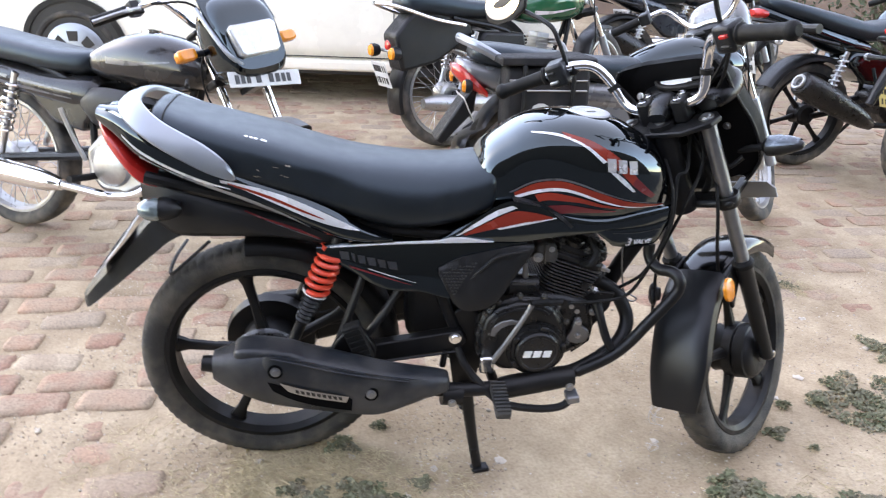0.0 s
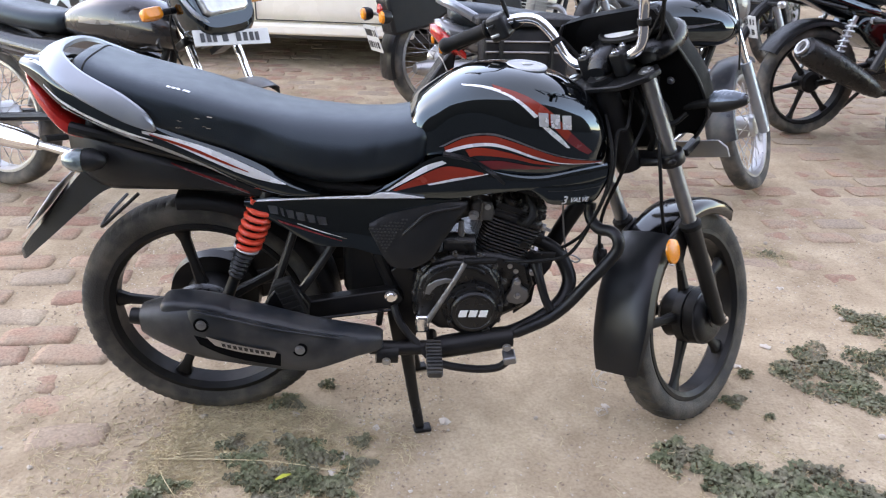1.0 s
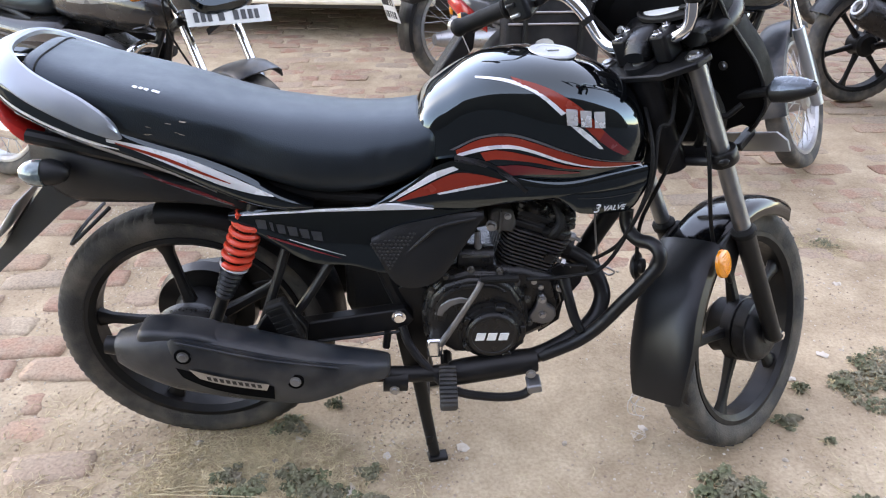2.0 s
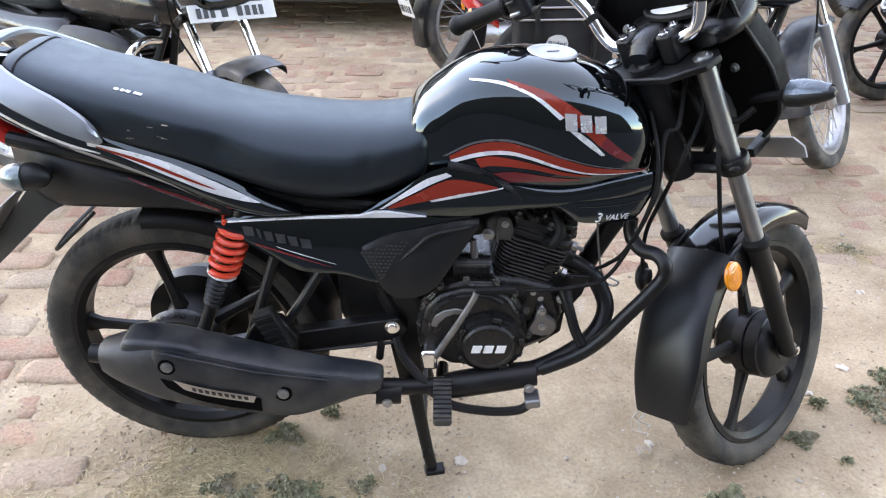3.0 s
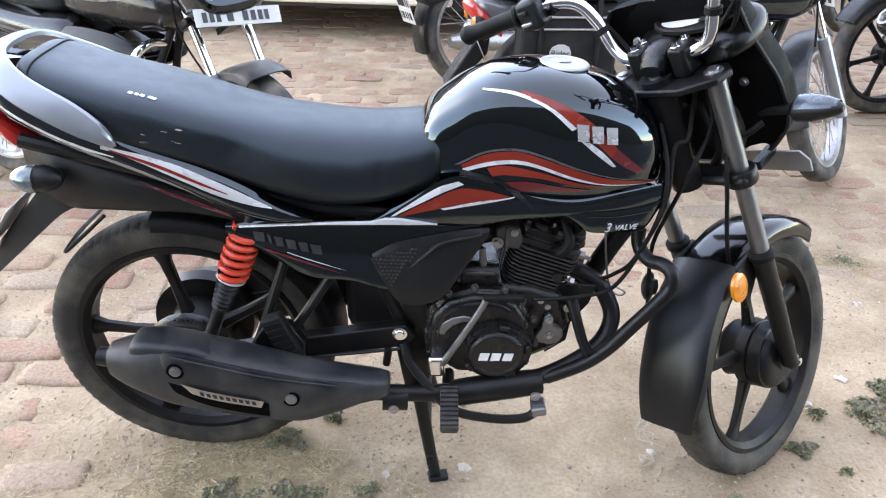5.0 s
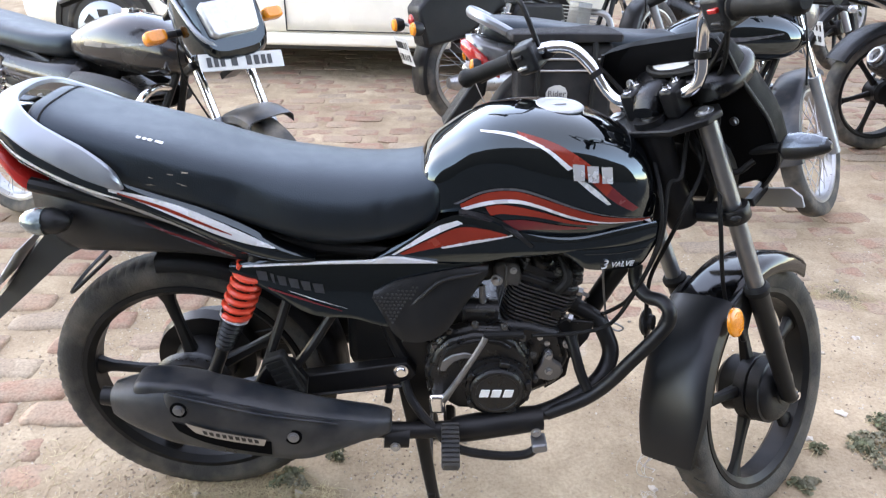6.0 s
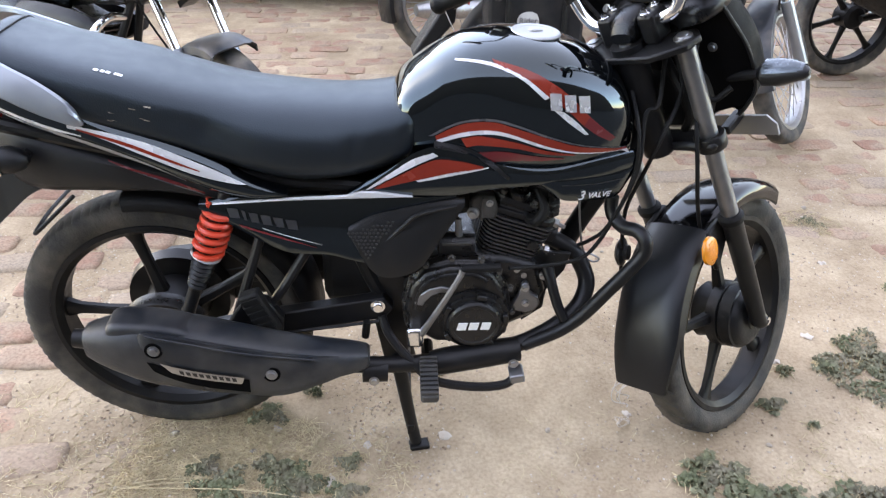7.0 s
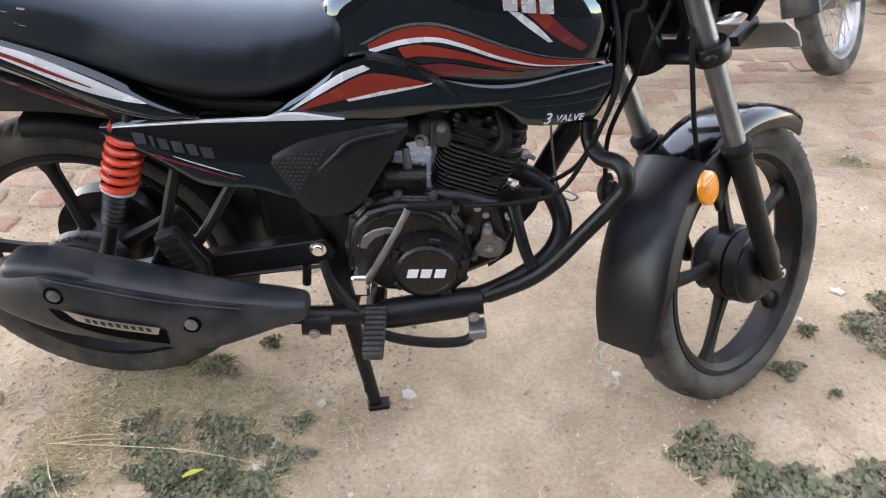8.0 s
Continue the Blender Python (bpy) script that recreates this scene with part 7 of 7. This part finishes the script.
# ---- the white car ----
def car():
    c = tagged(new("car"), "cream-white hatchback car parked behind the motorcycles", "car")
    L0, L1, W = -2.05, 1.85, 0.82
    top = [(-2.05, 0.36, 0.62, 0.70), (-2.0, 0.28, 0.86, 0.79), (-1.7, 0.26, 0.93, W), (-1.0, 0.255, 0.96, W), (0, 0.255, 0.97, W), (1.0, 0.255, 0.93, W), (1.55, 0.26, 0.84, 0.80), (1.80, 0.30, 0.70, 0.74), (1.86, 0.36, 0.58, 0.62)]
    body_ob = part("body_shell", body(top, 48, 6, 7), M_CAR, c, smooth=40)
    part("roof", body([(-1.85, 0.90, 1.0, 0.62), (-1.55, 0.90, 1.40, 0.66), (-0.9, 0.90, 1.50, 0.68), (0.0, 0.90, 1.49, 0.68), (0.55, 0.90, 1.30, 0.66), (1.15, 0.88, 0.95, 0.62)], 40, 5, 5), M_CARGLASS, c)
    part("roof_skin", body([(-1.60, 1.38, 1.41, 0.58), (-0.9, 1.46, 1.515, 0.64), (0.0, 1.45, 1.505, 0.64), (0.42, 1.36, 1.40, 0.60)], 32, 5, 4), M_CAR, c)
    for x in (-1.45, 1.30):
        for s in (-1, 1):
            ar = part("wheel_arch", lathe(B(), [(-0.03, 0.31), (-0.03, 0.345), (0.03, 0.345), (0.03, 0.31)], (x, s * (W - 0.012), 0.31), (0, 1, 0), 40, True), M_PLASTIC, c)
            # flat black disc on the flank stands for shade inside the arch
            part("arch_shade_disc", lathe(B(), [(0, 0.335), (0.004, 0.335), (0.004, 0)], (x, s * (W + 0.004), 0.31), (0, s, 0), 40), M_FLATBLACK, c)
            w = part("wheel", lathe(B(), [(0, 0.0), (0, 0.17), (0.02, 0.19), (0.05, 0.20), (0.07, 0.17), (0.07, 0)], (x, s * (W - 0.03), 0.285), (0, s, 0), 40), M_SILVER, c)
            part("tyre", moved(tyre_mesh(0.285, 0.16, 0), Matrix.Translation((x, s * (W - 0.06), 0.285))), M_RUBBER, w)
            for i in range(7):
                # black plates laid on the cap as the shade of its slots
                part("hub_slot_shade", moved(prism(B(), [(-0.028, 0.085), (0.028, 0.085), (0.036, 0.15), (-0.036, 0.15)], 0, 0.006), pose(x, s * (W + 0.044), 0.285) @ Matrix.Rotation(2 * math.pi * i / 7, 4, "Y")), M_FLATBLACK, w, smooth=0)
    for s in (-1, 1):
        part("sill", box(B(), (-0.15, s * (W - 0.03), 0.262), (1.95, 0.07, 0.08)), M_CAR, c, bevel=0.02)
        for x in (-0.25, 0.68):
            part("door_gap", box(B(), (x, s * (W + 0.003), 0.615), (0.007, 0.010, 0.58)), M_FLATBLACK, c)
        part("door_gap", box(B(), (0.215, s * (W + 0.001), 0.322), (0.93, 0.010, 0.006)), M_FLATBLACK, c)
        for x in (-0.12, 0.80):
            part("door_handle", box(B(), (x, s * (W + 0.014), 0.80), (0.16, 0.026, 0.03)), M_CAR, c, bevel=0.01)
    part("underbody", box(B(), (-0.1, 0, 0.225), (3.6, 1.56, 0.06)), M_FLATBLACK, c)
    c.matrix_world = pose(-0.15, 4.42, 0, 0, 0, -4)
    return c


car()


# ---- ground ----
def sand_edge(x):
    """Where the loose sand gives way to bare brick, going away from the walk."""
    pts = [(-9, -0.7), (-1.2, -0.55), (-0.5, -0.36), (-0.15, -0.08), (0.3, 0.32), (0.9, 0.52), (1.4, 0.62), (1.8, 0.78), (2.4, 0.9), (3.2, 0.8), (9, 0.8)]
    return float(np.interp(x, [p[0] for p in pts], [p[1] for p in pts]))


def ground_height(x, y):
    if abs(x) > 12 or abs(y) > 12:
        return -0.004
    n1 = noise.noise(Vector((x * 1.7, y * 1.7, 3.1)))
    n2 = noise.noise(Vector((x * 7, y * 7, 1.7)))
    n3 = noise.noise(Vector((x * 23, y * 23, 0.3)))
    s = (sand_edge(x) - y + 0.26 * n1 + 0.10 * n2) / 0.34
    s = min(max(s * 0.5 + 0.5, 0), 1)
    n4 = noise.noise(Vector((x * 46, y * 46, 5.3)))
    brick = -0.0070 + 0.006 * n1 + 0.0055 * n2 + 0.003 * n3 + 0.002 * n4
    sand = 0.0015 + 0.003 * n1 + 0.003 * n2 + 0.0022 * n3 + 0.0016 * n4
    dip = 0.0155 * math.exp(-((x - 1.275) / 0.16) ** 2 - ((y + 0.045) / 0.14) ** 2)
    return brick + (sand - brick) * s - dip


def ground():
    def lines(a, b, step, far):
        inner = list(np.arange(a, b + 1e-6, step))
        out, d = [], step
        v = b
        while v < far:
            d *= 1.35
            v += d
            out.append(v)
        low, d, v = [], step, a
        while v > -far:
            d *= 1.35
            v -= d
            low.append(v)
        return low[::-1] + inner + out
    xs, ys = lines(-2.2, 3.6, 0.022, 600), lines(-0.9, 4.6, 0.022, 600)
    verts = [(x, y, ground_height(x, y)) for y in ys for x in xs]
    k = len(xs)
    faces = [(j * k + i, j * k + i + 1, (j + 1) * k + i + 1, (j + 1) * k + i) for j in range(len(ys) - 1) for i in range(k - 1)]
    me = bpy.data.meshes.new("ground")
    me.from_pydata(verts, [], faces)
    me.polygons.foreach_set("use_smooth", [True] * len(faces))
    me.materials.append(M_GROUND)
    return tagged(new("ground", me), "pale brown sandy dust lying over old brick paving", "ground", kind="structure")


GROUND = ground()


# ---- plants, litter, pebbles ----
def weed(at, r, n, seed, label, leaf=1.0):
    """A low mat of small rounded leaves on short stems."""
    rnd = random.Random(seed)
    bm, stems = B(), B()
    for i in range(int(n * 3.6 / leaf ** 1.2)):
        a, d = rnd.uniform(0, 6.28), r * 1.12 * rnd.random() ** 0.55
        lob = 0.75 + 0.35 * math.sin(3 * a + seed) + 0.2 * math.sin(7 * a)
        x, y = d * lob * math.cos(a), d * lob * math.sin(a) * 0.8
        h = rnd.uniform(0.002, 0.018) * (1.3 - d / r * 0.7)
        s = rnd.uniform(0.0028, 0.0066) * leaf
        m = pose(at[0] + x, at[1] + y, ground_height(at[0] + x, at[1] + y) + h, rnd.uniform(-45, 45), rnd.uniform(-45, 45), rnd.uniform(0, 360))
        vs = [bm.verts.new(m @ Vector(p)) for p in ((-s, 0, 0), (-s * 0.3, -s * 0.72, s * 0.12), (s * 0.5, -s * 0.62, 0), (s, 0, -s * 0.1), (s * 0.5, s * 0.62, 0), (-s * 0.3, s * 0.72, s * 0.12))]
        bm.faces.new((vs[0], vs[1], vs[4], vs[5]))
        bm.faces.new((vs[1], vs[2], vs[3], vs[4]))
        if i % 4 == 0:
            x2, y2 = x + rnd.uniform(-0.03, 0.03), y + rnd.uniform(-0.03, 0.03)
            tube(stems, [(at[0] + x, at[1] + y, ground_height(at[0] + x, at[1] + y) + h), (at[0] + x2, at[1] + y2, ground_height(at[0] + x2, at[1] + y2) - 0.002)], 0.0009, 4, curved=False)
    root = tagged(new("weed"), label, "plant", "ground weeds")
    tagged(part("foliage", bm, M_LEAF, root, smooth=0), kind="stuff")
    tagged(part("undergrowth", stems, M_STRAW, root, smooth=0), kind="stuff")
    return root


WEEDS = ((1.75, 0.12, 0.13, 420, 1.0), (1.80, 0.00, 0.13, 420, 1.1), (1.89, -0.08, 0.10, 300, 1.1), (1.96, 0.14, 0.10, 260, 1.0), (2.06, 0.36, 0.10, 260, 1.0), (2.17, 0.30, 0.12, 300, 1.0), (2.30, 0.24, 0.12, 260, 1.0),
         (1.19, -0.22, 0.045, 110, 1.2), (1.235, -0.255, 0.05, 130, 1.3), (1.16, -0.275, 0.05, 110, 1.2), (1.27, -0.32, 0.08, 260, 1.5), (1.31, -0.385, 0.09, 330, 1.7), (1.38, -0.40, 0.09, 330, 1.7), (1.44, -0.36, 0.08, 260, 1.5),
         (1.26, -0.43, 0.07, 220, 1.6), (1.49, -0.43, 0.09, 300, 1.5), (1.53, -0.32, 0.05, 120, 1.2), (1.60, -0.42, 0.10, 280, 1.4), (1.36, -0.47, 0.09, 280, 1.6),
         (0.055, -0.185, 0.04, 150, 1.0), (0.10, -0.24, 0.06, 260, 1.1), (0.15, -0.32, 0.07, 330, 1.1), (0.215, -0.20, 0.055, 230, 1.1), (0.265, -0.24, 0.06, 280, 1.1), (0.25, -0.32, 0.07, 330, 1.1), (0.19, -0.38, 0.07, 280, 1.1), (0.32, -0.34, 0.06, 240, 1.1),
         (0.375, -0.185, 0.03, 60, 1.0), (0.37, -0.27, 0.04, 110, 1.0), (-0.085, -0.325, 0.05, 180, 1.3), (-0.13, -0.36, 0.04, 120, 1.2), (0.175, -0.028, 0.045, 130, 1.0), (0.276, 0.05, 0.022, 30, 1.0),
         (1.634, 0.087, 0.036, 80, 1.1), (1.425, -0.035, 0.034, 70, 1.2), (1.511, 0.085, 0.022, 34, 1.0), (1.63, 0.10, 0.03, 50, 1.0), (1.495, -0.108, 0.012, 14, 1.0), (1.95, 0.86, 0.05, 24, 0.9))
for i, (x, y, r, n, leaf) in enumerate(WEEDS):
    weed((x, y), r, n, 10 + i, "low dusty green weed spreading on the sand", leaf)


def dry_grass():
    rnd = random.Random(7)
    bm = B()
    spots = [((0.04, -0.10), 0.16, 1100), ((0.0, -0.20), 0.16, 900), ((0.18, -0.14), 0.15, 800), ((-0.05, -0.26), 0.12, 500), ((0.26, -0.30), 0.16, 500), ((-0.2, -0.25), 0.22, 300), ((0.38, -0.20), 0.14, 260), ((-0.3, -0.05), 0.25, 200), ((1.4, -0.38), 0.2, 160), ((1.95, 0.86), 0.11, 220), ((1.6, -0.2), 0.2, 70), ((0.9, -0.25), 0.3, 60)]
    for (cx, cy), r, n in spots:
        for i in range(n):
            a, d = rnd.uniform(0, 6.28), r * rnd.random() ** 0.5
            x, y, l, t = cx + d * math.cos(a), cy + d * math.sin(a) * 0.8, rnd.uniform(0.012, 0.045), rnd.uniform(0, 6.28)
            z = ground_height(x, y) + 0.001
            tube(bm, [(x, y, z), (x + l * 0.5 * math.cos(t), y + l * 0.5 * math.sin(t), z + rnd.uniform(0.001, 0.010)), (x + l * math.cos(t + 0.3), y + l * math.sin(t + 0.3), z)], 0.0007, 3, curved=False)
    ob = part("dry_grass", bm, M_STRAW, smooth=0)
    tagged(ob, "thin dry grass clippings scattered over the sand", "grass", kind="stuff")


dry_grass()
for pts in ([(-0.112, -0.238, 0.010), (0.039, -0.250, 0.016), (0.183, -0.264, 0.018), (0.364, -0.298, 0.008)], [(-0.095, -0.225, 0.008), (-0.03, -0.22, 0.014), (0.018, -0.215, 0.006)], [(-0.10, -0.235, 0.006), (-0.02, -0.23, 0.012), (0.05, -0.225, 0.006)],
            [(-0.099, -0.278, 0.010), (-0.075, -0.32, 0.016), (-0.044, -0.36, 0.008)], [(0.355, -0.22, 0.012), (0.352, -0.28, 0.016), (0.345, -0.32, 0.008)], [(0.02, -0.15, 0.006), (0.05, -0.18, 0.012), (0.07, -0.21, 0.006)]):
    tagged(part("straw", tube(B(), pts, 0.0012, 5), M_STRAW), "long pale straw lying on the weeds", "straw", "straws")


def stone(at, s, seed, material, name="pebble", label="small pale pebble on the sand", cat="pebble", flat=0.6, rough=0.35):
    rnd = random.Random(seed)
    bm = B()
    bmesh.ops.create_icosphere(bm, subdivisions=2, radius=1)
    off = Vector((rnd.random() * 9, rnd.random() * 9, 0))
    for v in bm.verts:
        v.co *= 1 + rough * noise.noise(v.co * 1.3 + off) + rough * 0.6 * noise.noise(v.co * 3.1 + off)
        v.co = Vector((v.co.x * s * rnd.uniform(0.98, 1.02), v.co.y * s * 0.75, v.co.z * s * flat))
    bm.transform(pose(at[0], at[1], ground_height(*at) + s * flat * 0.45, 0, 0, rnd.uniform(0, 360)))
    return tagged(part(name, bm, material, smooth=50), label, cat, name + "s")


rnd = random.Random(11)
for i in range(90):
    x, y = rnd.uniform(-0.7, 2.4), rnd.uniform(-0.45, 1.0)
    stone((x, y), rnd.choice((0.004, 0.005, 0.006, 0.008, 0.011)), 100 + i, M_PEBBLE)
for i, (x, y, s) in enumerate(((1.865, 0.594, 0.014), (1.64, 0.225, 0.016), (0.415, -0.13, 0.012), (0.594, -0.105, 0.015), (0.312, -0.289, 0.012), (0.339, -0.235, 0.017), (0.50, -0.35, 0.006), (1.50, 0.13, 0.014), (1.05, -0.05, 0.012), (0.20, -0.07, 0.012), (1.95, 0.9, 0.012))):
    stone((x, y), s, 300 + i, M_PAPER, "litter_scrap", "crumpled pale scrap lying on the sand", "litter", 0.3, 0.8)
tagged(part("wire_tangle", tube(B(), [(1.03 + 0.018 * math.cos(i * 1.7), -0.085 + 0.015 * math.sin(i * 2.3), 0.012 + 0.006 * math.sin(i)) for i in range(16)], 0.0008, 5), M_PAPER), "thin pale tangled wire on the sand", "wire")
tagged(part("yellow_leaf", moved(loft(B(), [[(-0.02, -0.002, 0), (0, -0.006, 0.004), (0.02, -0.001, 0.001)], [(-0.02, 0.002, 0.001), (0, 0.006, 0.005), (0.02, 0.001, 0.002)]], closed=False), pose(0.199, -0.318, 0.022, 0, 0, 25)), M_YELLOWLEAF), "small yellow leaf lying on the weeds", "leaf")


def gravel():
    """Grit too small to pick apart."""
    rnd = random.Random(31)
    verts, faces = [], []
    for i in range(52000):
        x, y = rnd.uniform(-0.9, 2.5), rnd.uniform(-0.5, 1.3)
        if x > 0.6 and rnd.random() < 0.6:
            continue
        if noise.noise(Vector((x * 3, y * 3, 9))) < rnd.uniform(-0.35, 0.25):
            continue
        s = rnd.choice((0.0010, 0.0014, 0.0018, 0.0024, 0.0034, 0.0046))
        z, a, k = ground_height(x, y) + s * 0.3, rnd.uniform(0, 6.28), len(verts)
        for j in range(4):
            b = a + j * 1.57 + rnd.uniform(-0.4, 0.4)
            verts.append((x + s * rnd.uniform(0.7, 1.2) * math.cos(b), y + s * rnd.uniform(0.7, 1.2) * math.sin(b), z - s * 0.3))
        verts += [(x + rnd.uniform(-0.4, 0.4) * s, y + rnd.uniform(-0.4, 0.4) * s, z + s * rnd.uniform(0.3, 0.8))]
        faces += [(k + j, k + (j + 1) % 4, k + 4) for j in range(4)]
    me = bpy.data.meshes.new("gravel")
    me.from_pydata(verts, [], faces)
    me.materials.append(M_GRIT)
    return tagged(new("gravel", me), "fine grit and crumbs of brick on the sand", "gravel", kind="stuff")


gravel()


# ---- greenery and walls round the yard ----
def shrub(at, h, w, seed):
    rnd = random.Random(seed)
    root = tagged(new("shrub"), "tall dusty green shrub at the edge of the yard", "shrub")
    for i in range(5):
        a = rnd.uniform(0, 6.28)
        part("stem", tube(B(), [(at[0], at[1], 0), (at[0] + 0.3 * w * math.cos(a), at[1] + 0.3 * w * math.sin(a), h * 0.5), (at[0] + 0.5 * w * math.cos(a), at[1] + 0.5 * w * math.sin(a), h * 0.85)], [0.03, 0.02, 0.006], 6), M_BARK, root)
    verts, faces = [], []
    for i in range(2600):
        a, u, d = rnd.uniform(0, 6.28), rnd.random(), rnd.random() ** 0.4
        rr = w * d * math.sin(math.pi * (0.12 + 0.86 * u)) * (0.8 + 0.3 * math.sin(3 * a + 5 * u))
        m = pose(at[0] + rr * math.cos(a), at[1] + rr * math.sin(a), 0.08 + h * u, rnd.uniform(-60, 60), rnd.uniform(-60, 60), rnd.uniform(0, 360))
        s = rnd.uniform(0.02, 0.05)
        k = len(verts)
        verts += [tuple(m @ Vector(p)) for p in ((-s, 0, 0), (0, -s * 0.4, 0), (s, 0, 0), (0, s * 0.4, 0))]
        faces.append((k, k + 1, k + 2, k + 3))
    me = bpy.data.meshes.new("crown")
    me.from_pydata(verts, [], faces)
    me.materials.append(M_TREE)
    new("crown", me).parent = root
    return root


shrub((4.1, 5.6), 1.5, 0.8, 3)
shrub((5.3, 5.2), 1.7, 0.9, 4)
shrub((6.3, 4.4), 1.6, 0.9, 5)


def wall(name, a, b, h, material=None):
    a, b = Vector(a), Vector(b)
    d = b - a
    bm = box(B(), (0, 0, h / 2), (d.length, 0.24, h))
    bm.transform(Matrix.Translation((a + b) / 2) @ Matrix.Rotation(math.atan2(d.y, d.x), 4, "Z"))
    return tagged(part(name, bm, material or M_WALL, smooth=0), "plain wall closing the yard", "wall", kind="structure")


wall("wall_north", (-9, 9.0, 0), (11, 8.2, 0), 2.6)
# added out of view: blocks low sky and darkens reflections in the flanks
wall("unseen_wall_south", (-4.2, -5.2, 0), (12.0, -5.2, 0), 5.0, M_WALLDARK)


# ---- brick paving ----
def paving():
    rnd = random.Random(21)
    L, W, H = 0.222, 0.104, 0.06
    T = Matrix.Rotation(radians(2.5), 4, "Z")
    shapes = []
    for i in range(10):
        nx, ny = 7, 4
        lx, wy = L * rnd.uniform(0.90, 1.0) * (0.55 if i > 7 else 1), W * rnd.uniform(0.92, 1.0)
        verts, edge = [], []
        for b in range(ny):
            for a in range(nx):
                u, v = a / (nx - 1) * 2 - 1, b / (ny - 1) * 2 - 1
                u, v = math.copysign(abs(u) ** 0.6, u), math.copysign(abs(v) ** 0.6, v)
                shrink = 1 - 0.10 * (abs(u) * abs(v)) ** 2
                x, y = u * lx / 2 * shrink, v * wy / 2 * shrink
                q = Vector((x * 22, y * 22, i * 3.7))
                x, y = x + 0.011 * noise.noise(q), y + 0.009 * noise.noise(q + Vector((5, 9, 0)))
                worn = max(abs(u) ** 14, abs(v) ** 8)
                verts.append((x, y, -0.0045 * worn + 0.0035 * noise.noise(q * 1.3 + Vector((0, 7, 3))) + 0.002 * noise.noise(q * 3.7)))
        rim = [*range(nx - 1), *[nx - 1 + nx * b for b in range(ny - 1)], *[nx * ny - 1 - a for a in range(nx - 1)], *[nx * (ny - 1 - b) for b in range(ny - 1)]]
        faces = [(b * nx + a, b * nx + a + 1, (b + 1) * nx + a + 1, (b + 1) * nx + a) for b in range(ny - 1) for a in range(nx - 1)]
        k = len(verts)
        verts += [(verts[e][0] * 1.01, verts[e][1] * 1.02, -H) for e in rim]
        faces += [(rim[e], k + e, k + (e + 1) % len(rim), rim[(e + 1) % len(rim)]) for e in range(len(rim))]
        me = bpy.data.meshes.new("brick")
        me.from_pydata(verts, [], faces)
        me.polygons.foreach_set("use_smooth", [True] * len(faces))
        me.materials.append(M_BRICK)
        shapes.append(me)
    pave = tagged(new("pavement"), "old worn red brick paving half buried in sand", "pavement", kind="structure")
    verts, faces, count = [], [], 0
    for j in range(-8, 52):
        for i in range(-17, 26):
            u, v = i * (L + 0.012) + (j % 2) * 0.115 + rnd.uniform(-0.022, 0.022), j * (W + 0.012) + rnd.uniform(-0.012, 0.012)
            p = T @ Vector((u, v, 0))
            buried = sand_edge(p.x) - p.y
            if buried > 0.35 or rnd.random() < 0.10:
                continue
            sunk = 0.006 * min(1, max(0, 1 + buried / 0.7)) * rnd.uniform(0.3, 1.5)
            m = pose(p.x, p.y, rnd.uniform(-0.008, 0.0025) - sunk, rnd.uniform(-1.2, 1.2), rnd.uniform(-0.8, 0.8), 2.5 + rnd.uniform(-4, 4) + (180 if rnd.random() < 0.5 else 0))
            me = shapes[rnd.randrange(8) if rnd.random() < 0.86 else 8 + rnd.randrange(2)]
            near = p.y < 1.35 and -1.25 < p.x < 2.6
            if near and count < 300:
                ob = new("brick", me)
                ob.parent = pave
                ob.matrix_basis = m
                count += 1
            else:
                k = len(verts)
                verts += [tuple(m @ q.co) for q in me.vertices]
                faces += [[a + k for a in q.vertices] for q in me.polygons]
    me = bpy.data.meshes.new("far_bricks")
    me.from_pydata(verts, [], faces)
    me.materials.append(M_BRICK)
    ob = new("far_bricks", me)
    ob.parent = pave
    tagged(ob, "worn brick courses further off", kind="stuff")


paving()
